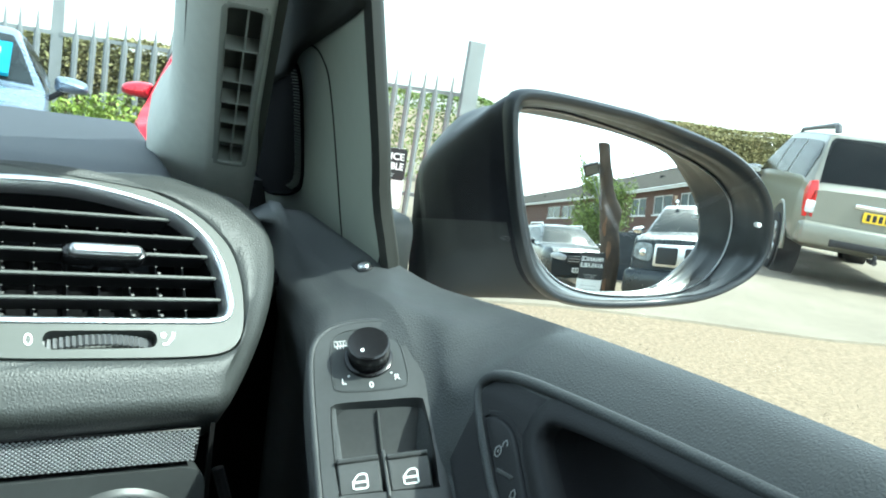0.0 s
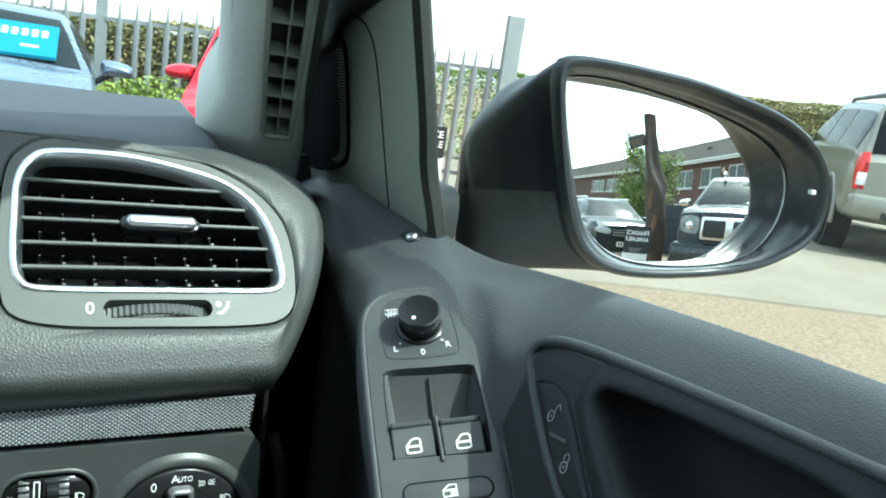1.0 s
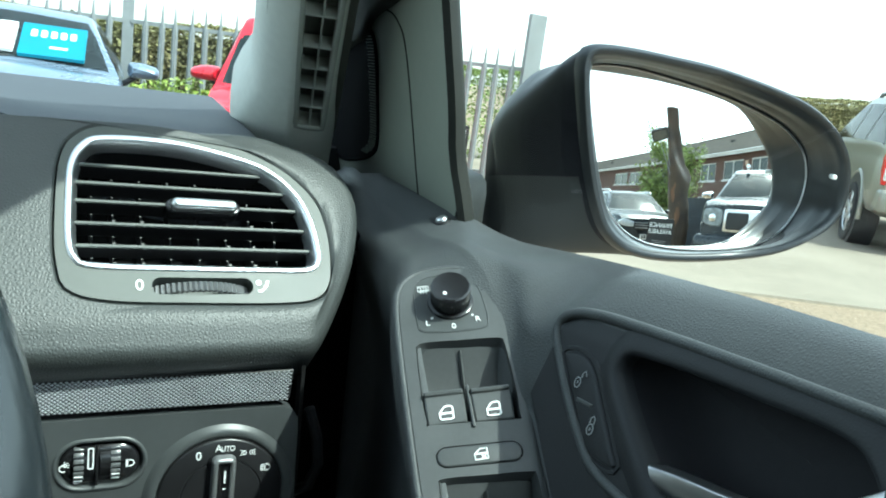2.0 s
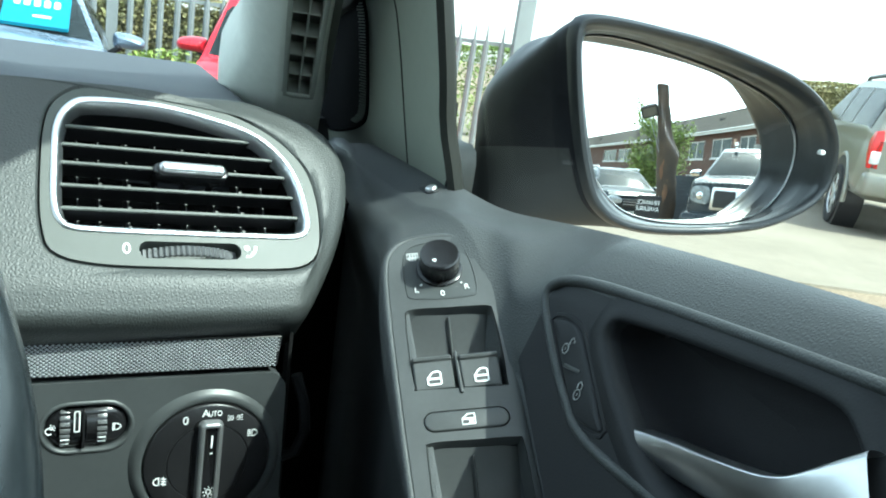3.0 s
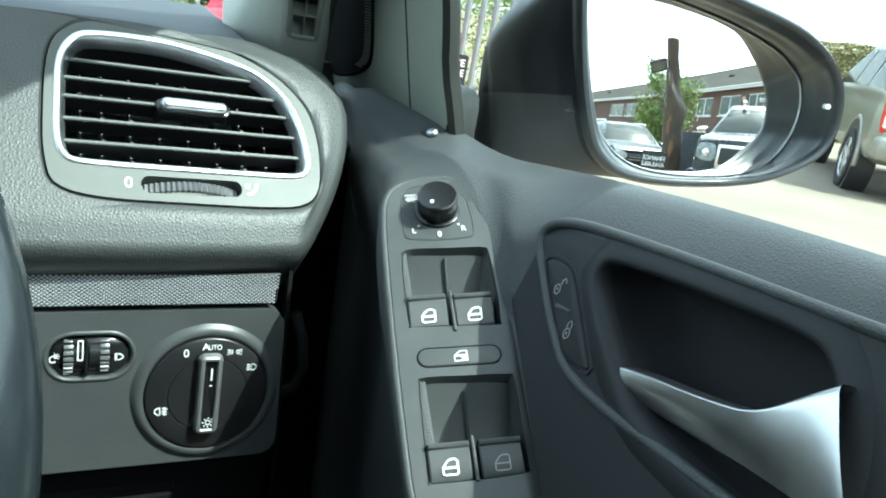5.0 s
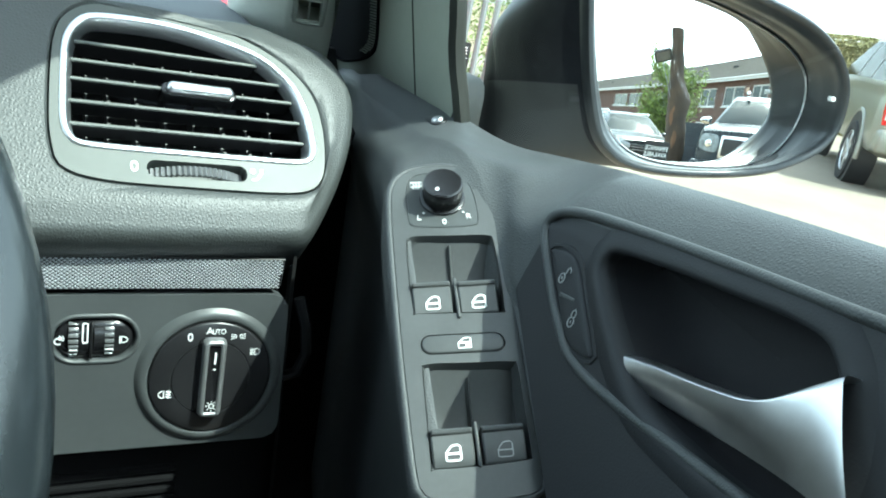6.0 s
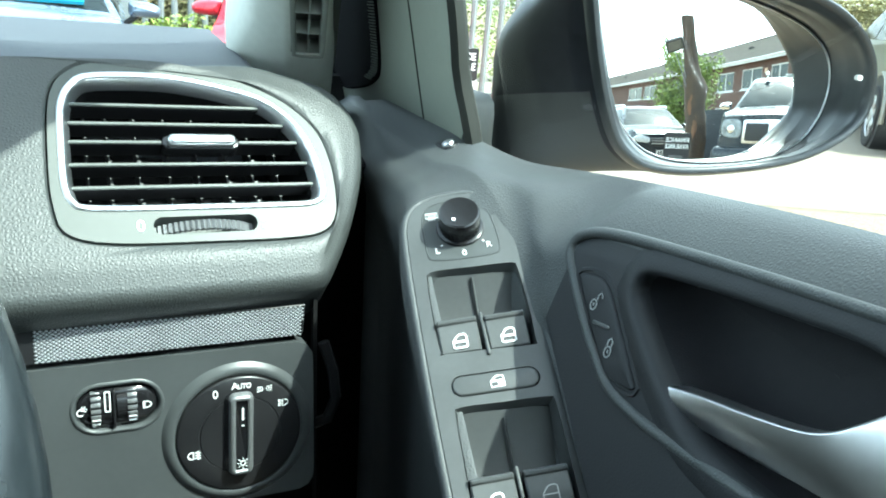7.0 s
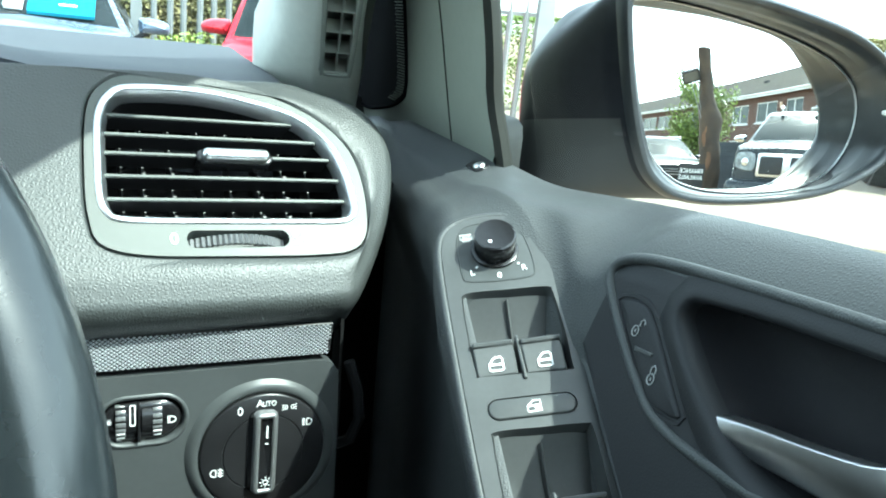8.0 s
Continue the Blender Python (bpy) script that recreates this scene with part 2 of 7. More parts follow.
def tube(bm, path, radius, seg=8, caps=True):
    """A round bar along a path; radius: one number or one a point."""
    path = [Vector(p) for p in path]
    rows, side = [], None
    for i, p in enumerate(path):
        d = (path[min(i + 1, len(path) - 1)] - path[max(i - 1, 0)]).normalized()
        if side is None:
            side = d.orthogonal().normalized()
        side = (side - d * side.dot(d)).normalized()
        up = d.cross(side)
        r = radius[i] if isinstance(radius, (list, tuple)) else radius
        rows.append([p + (side * math.cos(a) + up * math.sin(a)) * r for a in (2 * math.pi * k / seg for k in range(seg))])
    vs = skin(bm, rows, close_u=True)
    if caps:
        bm.faces.new(vs[0][::-1])
        bm.faces.new(vs[-1])


def box(bm, x0, x1, y0, y1, z0, z1, m=Matrix(), bevel=0.0, seg=2):
    vs = [bm.verts.new(m @ Vector(p)) for p in ((x0, y0, z0), (x1, y0, z0), (x1, y1, z0), (x0, y1, z0), (x0, y0, z1), (x1, y0, z1), (x1, y1, z1), (x0, y1, z1))]
    fs = [bm.faces.new([vs[i] for i in f]) for f in ((0, 3, 2, 1), (4, 5, 6, 7), (0, 1, 5, 4), (1, 2, 6, 5), (2, 3, 7, 6), (3, 0, 4, 7))]
    if bevel:
        bmesh.ops.bevel(bm, geom=list({e for f in fs for e in f.edges}), offset=bevel, segments=seg, affect="EDGES", profile=0.5)


def ribbon(bm, pts, width, m, z, closed=False, thick=0.0003):
    """A printed line of that width through points of a plane."""
    p = [Vector(q) for q in pts]
    k = len(p)
    sides = []
    for i in range(k):
        a, b = (p[i - 1], p[(i + 1) % k]) if closed else (p[max(i - 1, 0)], p[min(i + 1, k - 1)])
        t = (b - a).normalized()
        nn = Vector((-t.y, t.x)) * width / 2
        sides.append((p[i] + nn, p[i] - nn))
    up = [[bm.verts.new(m @ Vector((*q, z + thick))) for q in s] for s in sides]
    dn = [[bm.verts.new(m @ Vector((*q, z))) for q in s] for s in sides]
    for i in range(k if closed else k - 1):
        j = (i + 1) % k
        bm.faces.new((up[i][1], up[j][1], up[j][0], up[i][0]))
        bm.faces.new((dn[i][1], dn[j][1], up[j][1], up[i][1]))
        bm.faces.new((up[i][0], up[j][0], dn[j][0], dn[i][0]))


def link(name, bm, mat, angle=40, smooth=True):
    bmesh.ops.recalc_face_normals(bm, faces=bm.faces[:])
    me = bpy.data.meshes.new(name)
    bm.to_mesh(me)
    bm.free()
    if smooth:
        me.polygons.foreach_set("use_smooth", [True] * len(me.polygons))
        me.set_sharp_from_angle(angle=radians(angle))
    for q in mat if isinstance(mat, (list, tuple)) else [mat]:
        me.materials.append(q)
    return new(name, me)


BASES = {}


def hang(ob, parent):
    ob.parent = parent
    if parent.name in BASES:
        ob.matrix_parent_inverse = BASES[parent.name]
    return ob


def part(name, bm, mat, parent, label="", angle=40):
    return tagged(hang(link(name, bm, mat, angle), parent), label)


def thing(name, at, label, category, group="", absolute=True):
    """An empty at the base of a thing, under which its parts hang. absolute: the parts are modelled in the place's own
    coordinates, else relative to the base."""
    ob = new(name)
    ob.empty_display_size = 0.05
    ob.matrix_world = at if isinstance(at, Matrix) else Matrix.Translation(at)
    if absolute:
        BASES[ob.name] = ob.matrix_world.inverted()
    return tagged(ob, label, category, group)


def lettering(name, body, size, m, mat, parent, label="", bold=0.0, squeeze=1.0):
    """Raised print in the built-in font, centred on the frame m."""
    cu = bpy.data.curves.new(name, "FONT")
    cu.body, cu.size, cu.align_x, cu.align_y, cu.extrude, cu.offset = body, size, "CENTER", "CENTER", 0.0002, bold
    tmp = bpy.data.objects.new(name, cu)
    scene.collection.objects.link(tmp)
    bpy.context.view_layer.update()
    me = bpy.data.meshes.new_from_object(tmp.evaluated_get(bpy.context.evaluated_depsgraph_get()))
    bpy.data.objects.remove(tmp)
    me.transform(m @ Matrix.Diagonal((squeeze, 1, 1, 1)))
    me.materials.clear()
    me.materials.append(mat)
    return tagged(hang(new(name, me), parent), label)


# ---- the car's cabin: shell
def ground_z(x, y):
    """The yard falls away gently ahead of and behind the car and rises to its right."""
    f = 1.0 / (1.0 + ((x * x + y * y) / 1600.0))
    return (0.0090 * x - 0.028 * (math.sqrt(y * y + 4) - 2)) * f


def shell_panel(name, rows, mat, label, thick=0.02, kind="structure"):
    bm = bmesh.new()
    skin(bm, rows)
    ob = link(name, bm, mat)
    so = ob.modifiers.new("thickness", "SOLIDIFY")
    so.thickness, so.offset = thick, 0.0
    return tagged(ob, label, kind=kind)


XL = -1.05                     # inner face of the far side of the cabin
# headliner, curving down to the header above the screen and to the side rails
rows = []
for i in range(11):
    y = 0.16 - 0.96 * i / 10
    rows.append([Vector((x, y, 1.555 + 0.02 * math.sin(math.pi * i / 10) - 0.06 * abs((x + 0.46) / 0.52) ** 3)) for x in np.linspace(XL + 0.08, 0.06, 13)])
shell_panel("ceiling", rows, HEADLINER, "light grey cloth headliner of the car")
box_bm = bmesh.new()
box(box_bm, XL - 0.1, 0.2, -0.80, 1.2, 0.30, 0.34)
tagged(link("floor", box_bm, CARPET), "black carpeted car floor in deep shade", kind="structure")
bm = bmesh.new()
box(bm, XL - 0.05, XL, -0.80, 0.9, 0.3, 1.10)
tagged(link("wall_west", bm, DOOR_SOFT), "dark inner wall of the car's far side", kind="structure")
# unseen solid sheet added behind the viewpoint to keep light out of the cabin
bm = bmesh.new()
box(bm, XL, 0.16, -0.80, -0.76, 0.3, 1.54)
tagged(link("wall_south", bm, DOOR_SOFT), "unseen dark sheet added to close the cabin to light from behind", kind="structure")
bm = bmesh.new()
box(bm, XL, 0.2, 0.98, 1.02, 0.3, 1.09)
tagged(link("wall_north", bm, CAVITY_SHADE), "dark bulkhead behind the dashboard", kind="structure")
# centre post and rear side of the driver's side
bm = bmesh.new()
rows = [[Vector((0.20 - 0.42 * max(0.0, z - 1.1), y, z)) for y in (-0.62, -0.44 - 0.1 * (z - 1.1))] for z in (0.3, 0.8, 1.1, 1.3, 1.53)]
skin(bm, rows)
ob = link("trim_pillar_b", bm, PILLAR)
ob.modifiers.new("thickness", "SOLIDIFY").thickness = 0.05
tagged(ob, "grey centre door post trim of the car", kind="structure")


# ---- dashboard
VENT = frame_of((0.0154, 0.4244, 1.0783), (0.115, -0.752, 0.649), (0.99, 0.1386, -0.0149))
DIAL = frame_of((0.0, 0.391, 0.955), (0.1, -0.99, 0.08), (1, 0.1, 0))

dash = thing("dashboard", (0.0, 0.45, 0.6), "dark grey grained dashboard end with chrome-ringed air vent", "dashboard")

# the grained pod round the vent
POD = [(-0.0049, 0.0828), (-0.046, 0.0808), (-0.10, 0.083), (-0.20, 0.083), (-0.28, 0.06), (-0.28, -0.05), (-0.20, -0.066), (-0.10, -0.0675),
       (-0.0072, -0.0675), (0.030, -0.0668), (0.0545, -0.0660), (0.0640, -0.0620), (0.0740, -0.0480), (0.0881, -0.0223), (0.0978, 0.0020), (0.1030, 0.0230), (0.1038, 0.0400),
       (0.0995, 0.0535), (0.0915, 0.0655), (0.0800, 0.0735), (0.0565, 0.0802), (0.0380, 0.0850), (0.0107, 0.0845)]
PLATE = [(-0.0080, 0.0740), (-0.0461, 0.0746), (-0.0645, 0.0672), (-0.0735, 0.0500), (-0.0758, 0.0092), (-0.0745, -0.0150), (-0.0690, -0.0285), (-0.0479, -0.0345),
         (-0.0030, -0.0360), (0.0421, -0.0362), (0.0625, -0.0335), (0.0720, -0.0240), (0.0752, -0.0060), (0.0750, 0.0130), (0.0708, 0.0310), (0.0600, 0.0460), (0.0455, 0.0572), (0.0240, 0.0668)]
N = 96
pod = even(spline(POD, 400), N)
pl_out = even(spline(PLATE, 400), N)


def match(a, b):
    """Turns outline b so that its points face those of outline a."""
    k = min(range(len(b)), key=lambda s: sum((Vector(a[i][:2]) - Vector(b[(i + s) % len(b)][:2])).length for i in range(0, len(a), 8)))
    return [b[(i + k) % len(b)] for i in range(len(b))]


pod = match(pl_out, pod)
bm = bmesh.new()
rings = [[(p[0], p[1], -0.012) for p in inset(pl_out, -0.0004)], [(p[0], p[1], -0.0006) for p in inset(pl_out, -0.0006)],
         [(p[0], p[1], 0.0006) for p in inset(pl_out, -0.0018)]]
for f, n in ((0.35, 0.0012), (0.65, -0.0002)):
    rings.append([(*(Vector(a).lerp(Vector(b), f)), n) for a, b in zip(pl_out, inset(pod, 0.010))])
for i in range(7):
    a = math.pi / 2 * i / 6
    rings.append([(p[0], p[1], -0.002 - 0.020 * (1 - math.cos(a))) for p in inset(pod, 0.010 * (1 - math.sin(a)))])
rings.append([(p[0], p[1], -0.045) for p in inset(pod, -0.002)])
rings.append([(p[0], p[1], -0.085) for p in inset(pod, 0.004)])
ring_stack(bm, rings, VENT, cap_last=True)
part("pod", bm, LEATHER, dash, "grained dark grey plastic round the vent")

# vent plate with the chrome ring, slats and wheel
BEZ = [(-0.0153, 0.0678), (-0.0507, 0.0669), (-0.0624, 0.0612), (-0.0689, 0.0472), (-0.0703, 0.0228), (-0.0702, -0.0005), (-0.0665, -0.0117), (-0.0558, -0.0160),
       (-0.0041, -0.0169), (0.0300, -0.0170), (0.0600, -0.0163), (0.0680, -0.0095), (0.0686, 0.0027), (0.0656, 0.0219), (0.0574, 0.0392), (0.0410, 0.0541), (0.0173, 0.0622)]
bez = even(spline(BEZ, 400), N)
bez_in = inset(bez, 0.0042)
slot = rrect(0.0545, 0.0100, 0.0048, -0.0013, -0.0257)
bm = bmesh.new()
plate_with_holes(bm, inset(pl_out, 0.0004), [inset(bez, 0.001), slot], 0.0006, VENT, drop=0.010, wall=0.012)
vent_plate = part("vent_plate", bm, SATIN, dash, "satin grey vent surround", angle=30)
bm = bmesh.new()
rings = []
for d, z in ((-0.0006, -0.0010), (-0.0004, 0.0009), (0.0, 0.0015), (0.0006, 0.0018), (0.0015, 0.0019), (0.0024, 0.0017), (0.0031, 0.0011), (0.0037, 0.0001), (0.0044, -0.0020), (0.0060, -0.0080)):
    rings.append([(p[0], p[1], z) for p in inset(bez, d)])
ring_stack(bm, rings, VENT, cap_last=False)
part("chrome_ring", bm, RING_CHROME, vent_plate, "bright chrome ring")
# closed duct; the darkness of its depth is put into the colour
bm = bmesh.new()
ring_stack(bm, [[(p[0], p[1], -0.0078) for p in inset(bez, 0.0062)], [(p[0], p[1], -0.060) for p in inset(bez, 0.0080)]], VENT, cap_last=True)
part("vent_duct", bm, CAVITY_SHADE, vent_plate, "duct behind the slats, coloured as deep shade")


def across(outline, v):
    """Left and right end of an outline at height v."""
    xs = []
    for a, b in zip(outline, outline[1:] + outline[:1]):
        if (a[1] - v) * (b[1] - v) < 0:
            xs.append(a[0] + (b[0] - a[0]) * (v - a[1]) / (b[1] - a[1]))
    return min(xs), max(xs)


for k, v in enumerate((0.0500, 0.0383, 0.0268, 0.0131, -0.0005)):
    u0, u1 = across(bez_in, v)
    bm = bmesh.new()
    prof = [(0.0008, -0.0040), (0.0016, -0.0050), (0.0006, -0.018), (-0.0006, -0.018), (-0.0010, -0.0048)]
    skin(bm, [[VENT @ Vector((u, v + q[0], q[1])) for q in prof] for u in np.linspace(u0 + 0.0008, u1 - 0.0012, 9)], close_u=True)
    part("slat", bm, BLACK, vent_plate, angle=50)
    bm = bmesh.new()
    skin(bm, [[VENT @ Vector((u, v + q[0], q[1])) for q in ((0.0010, -0.0044), (0.0007, -0.0036), (-0.0006, -0.0036), (-0.0010, -0.0044))] for u in np.linspace(u0 + 0.0008, u1 - 0.0012, 9)])
    part("slat_edge", bm, SATIN, vent_plate, "thin satin front edge", angle=50)
for u in (-0.056, -0.045, -0.030, -0.014, 0.002, 0.018, 0.033, 0.048):
    lo, hi = across([Vector((p[1], p[0])) for p in bez_in], u)
    bm = bmesh.new()
    skin(bm, [[VENT @ Vector((u + du, v, nn)) for du, nn in ((-0.0005, -0.020), (0.0005, -0.020), (0.0005, -0.034), (-0.0005, -0.034))] for v in (lo + 0.002, hi - 0.002)], close_u=True)
    part("vane", bm, BLACK, vent_plate, "black upright vane deep in the duct")
for u in (-0.045, -0.030, 0.018, 0.033):
    for v in (0.0445, 0.0325, 0.020, 0.006, -0.006):
        bm = bmesh.new()
        box(bm, u - 0.0008, u + 0.0008, v - 0.0007, v + 0.0007, -0.021, -0.014, VENT)
        part("link_pin", bm, BLACK, vent_plate, "small link pin")
bm = bmesh.new()
slab(bm, rrect(0.0375, 0.0070, 0.0034, 0.0025, 0.0258), -0.006, 0.0034, VENT, r=0.0031, steps=6)
tab = part("tab", bm, SATIN_CHROME, vent_plate, "bright silver slider tab")
bm = bmesh.new()
slab(bm, rrect(0.0425, 0.0086, 0.0042, 0.0025, 0.0262), -0.012, -0.0022, VENT, r=0.001)
part("tab_holder", bm, BLACK_GLOSS, vent_plate, "gloss black tab holder")
# knurled thumb wheel, lying in its slot
bm = bmesh.new()
ring_stack(bm, [[(p[0], p[1], 0.0) for p in slot], [(p[0], p[1], -0.010) for p in inset(slot, 0.0006)]], VENT)
part("wheel_slot", bm, SATIN, vent_plate, "satin grey slot round the wheel")
bm = bmesh.new()
teeth = 96
rows = []
for i in range(teeth * 2):
    a = 2 * math.pi * i / (teeth * 2)
    r = 0.0455 if i % 2 else 0.0439
    rows.append([VENT @ Vector((-0.0018 + r * f * math.sin(a), -0.0257 + v, -0.0437 + r * f * math.cos(a))) for v, f in ((-0.0032, 0.97), (-0.0026, 1.0), (0.0026, 1.0), (0.0032, 0.97))])
skin(bm, rows, close_v=True)
part("thumb_wheel", bm, WHEEL_GREY, vent_plate, "black knurled thumb wheel", angle=20)
lettering("zero_mark", "0", 0.0088, VENT @ Matrix.Translation((-0.0347, -0.0256, 0.0007)), WHITE_PRINT, vent_plate, "white printed 0")
bm = bmesh.new()
ribbon(bm, disc(0.0011, 12, 0.0292, -0.0236), 0.0010, VENT, 0.0007, closed=True)
ribbon(bm, [(0.0345, -0.0222), (0.0338, -0.0252), (0.0322, -0.0272)], 0.0016, VENT, 0.0007)
ribbon(bm, [(0.0284, -0.0288), (0.0310, -0.0286), (0.0322, -0.0272)], 0.0013, VENT, 0.0007)
part("airflow_mark", bm, WHITE_PRINT, vent_plate, "white printed airflow mark")

# top of the dashboard, running forward to the foot of the screen and turning down beside the pillar
bm = bmesh.new()
rows = []
for i in range(25):
    f = i / 24
    row = []
    for j in range(37):
        x = -1.0 + 1.048 * min(1.0, j / 26)
        turn = max(0.0, (j - 26) / 10)                 # last columns roll over the right-hand edge
        x += 0.018 * math.sin(turn * math.pi / 2)
        y = 0.487 + 0.49 * f + 0.09 * max(0.0, x)
        hood = 0.055 * math.exp(-((x + 0.27) / 0.13) ** 2) * math.exp(-((y - 0.47) / 0.10) ** 2)
        z = 1.1255 + 0.0075 * math.sin(min(1.0, f * 6) * math.pi / 2) - 0.004 * f + hood - 0.040 * (1 - math.cos(turn * math.pi / 2))
        row.append(Vector((x, y, z)))
    rows.append(row)
rows.insert(0, [p + Vector((0, 0.012, -0.06)) for p in rows[0]])
skin(bm, rows)
part("dash_top", bm, DASH_TOP, dash, "soft dark grey dashboard top, bluish shade put into its colour")

# added black sheets keep light out of the gap between dashboard end and door
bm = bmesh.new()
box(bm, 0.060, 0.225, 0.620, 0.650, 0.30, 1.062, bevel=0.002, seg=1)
part("gap_light_block", bm, CAVITY_SHADE, dash, "added black sheet blocking light into the footwell gap")
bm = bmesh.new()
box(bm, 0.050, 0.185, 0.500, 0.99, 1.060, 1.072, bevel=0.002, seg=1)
part("gap_light_cover", bm, CAVITY_SHADE, dash, "added black sheet covering the gap beside the door from light")

# underside shelf, patterned strip, lower panel
bm = bmesh.new()
box(bm, -0.60, 0.0780, 0.0570, 0.0760, -0.060, -0.016, DIAL)
part("recess", bm, BLACK, dash, "black recess below the pod")
strip = [(0.0700, 0.0565), (-0.30, 0.0555), (-0.30, 0.0370), (0.0676, 0.0383), (0.0690, 0.0400)]
bm = bmesh.new()
slab(bm, [Vector(p) for p in strip], -0.02, 0.0, DIAL, r=0.0006, steps=1)
strip_base = part("trim_strip_base", bm, BLACK, dash, "dark base of the patterned strip")
STUD = material("silver_weave_plastic", (0.48, 0.50, 0.52), 0.38, metal=0.65, var=0.1, var_scale=40)
verts, faces = [], []
pu, pv = 0.00270, 0.00205
for r in range(17):
    for c in range(52):
        u = -0.068 + pu * (c + 0.5 * (r % 2))
        v = 0.0388 + pv * 0.5 * r
        if v > 0.0552 or u > 0.0680 + 0.12 * (v - 0.045):
            continue
        b = len(verts)
        for du, dv, dn in ((pu * 0.38, 0, 0), (0, pv * 0.38, 0), (-pu * 0.38, 0, 0), (0, -pv * 0.38, 0), (0, 0.0002, 0.00075)):
            verts.append(DIAL @ Vector((u + du, v + dv, 0.0001 + dn)))
        faces += [(b, b + 1, b + 4), (b + 1, b + 2, b + 4), (b + 2, b + 3, b + 4), (b + 3, b, b + 4)]
me = bpy.data.meshes.new("strip_studs")
me.from_pydata(verts, [], faces)
me.materials.append(STUD)
tagged(hang(new("strip_studs", me), strip_base), "fine silver woven pattern", kind="stuff")
low = even([q for q in [Vector(p) for p in [(-0.30, 0.0345), (-0.30, -0.0570)]] + [Vector((0.066 + 0.010 * math.cos(a), -0.0520 + 0.009 * math.sin(a))) for a in np.linspace(-1.57, 0, 5)] + [Vector((0.0645 + 0.0105 * math.cos(a), 0.0240 + 0.0105 * math.sin(a))) for a in np.linspace(0, 1.57, 6)]], 160)
THUMB = rrect(0.0430, 0.0256, 0.0126, -0.0316, 0.0091)
RING = disc(0.0368, 48, 0.0317, -0.0160)
bm = bmesh.new()
plate_with_holes(bm, low, [inset(THUMB, 0.0003), inset(RING, 0.0002)], 0.0, DIAL, drop=0.012, wall=0.012)
lower = part("lower_panel", bm, LOWER, dash, "satin dark grey lower panel", angle=30)
bm = bmesh.new()
slab(bm, [Vector(p) for p in ((0.0700, -0.0585), (0.0600, -0.0650), (-0.5, -0.0690), (-0.5, -0.0585))], -0.03, -0.0045, DIAL @ Matrix.Rotation(radians(12), 4, "X"), r=0.003)
part("knee_lip", bm, DOOR_HARD, dash, "rounded grey lip below the lower panel")
# knee panel, ribs and end cap carry the footwell's shade in their colour
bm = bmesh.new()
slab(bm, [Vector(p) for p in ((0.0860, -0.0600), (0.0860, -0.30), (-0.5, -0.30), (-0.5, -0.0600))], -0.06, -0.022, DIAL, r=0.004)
part("knee_panel", bm, CAVITY_SHADE, dash, "knee panel below the switches, coloured as footwell shade")
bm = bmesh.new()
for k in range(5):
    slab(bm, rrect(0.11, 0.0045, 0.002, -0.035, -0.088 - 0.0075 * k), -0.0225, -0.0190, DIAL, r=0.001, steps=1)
part("knee_ribs", bm, CAVITY_SHADE, dash, "horizontal ribs of the knee panel, coloured as footwell shade")
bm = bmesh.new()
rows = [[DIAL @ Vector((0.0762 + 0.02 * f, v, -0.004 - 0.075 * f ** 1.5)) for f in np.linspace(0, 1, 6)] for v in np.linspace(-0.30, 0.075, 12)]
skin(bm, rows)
part("end_cap", bm, CAVITY_SHADE, dash, "end cap of the dashboard, coloured as deep shade")
bm = bmesh.new()
tube(bm, [DIAL @ Vector(p) for p in ((0.083, 0.030, -0.006), (0.0885, 0.012, -0.004), (0.0905, -0.006, -0.004), (0.0860, -0.020, -0.006), (0.0790, -0.024, -0.010))], 0.0035, 8)
part("end_cap_lip", bm, BLACK, dash, "rounded black lip of the end cap")

# dimmer and beam thumb wheels
tu, tv = -0.0316, 0.0091
bm = bmesh.new()
rings = [[(p[0], p[1], z) for p in inset(THUMB, d)] for d, z in ((-0.0020, 0.0001), (-0.0014, 0.0008), (-0.0004, 0.0009), (0.0004, 0.0002), (0.0012, -0.003))]
ring_stack(bm, rings, DIAL, cap_last=False)
part("thumb_rim", bm, LOWER, lower, "satin rim of the thumb wheel pair", angle=60)
bm = bmesh.new()
slab(bm, rrect(0.0410, 0.0236, 0.0117, tu, tv), -0.010, 0.0004, DIAL, r=0.0050, steps=6)
part("thumb_body", bm, BLACK_GLOSS, lower, "gloss black thumb wheel body", angle=60)
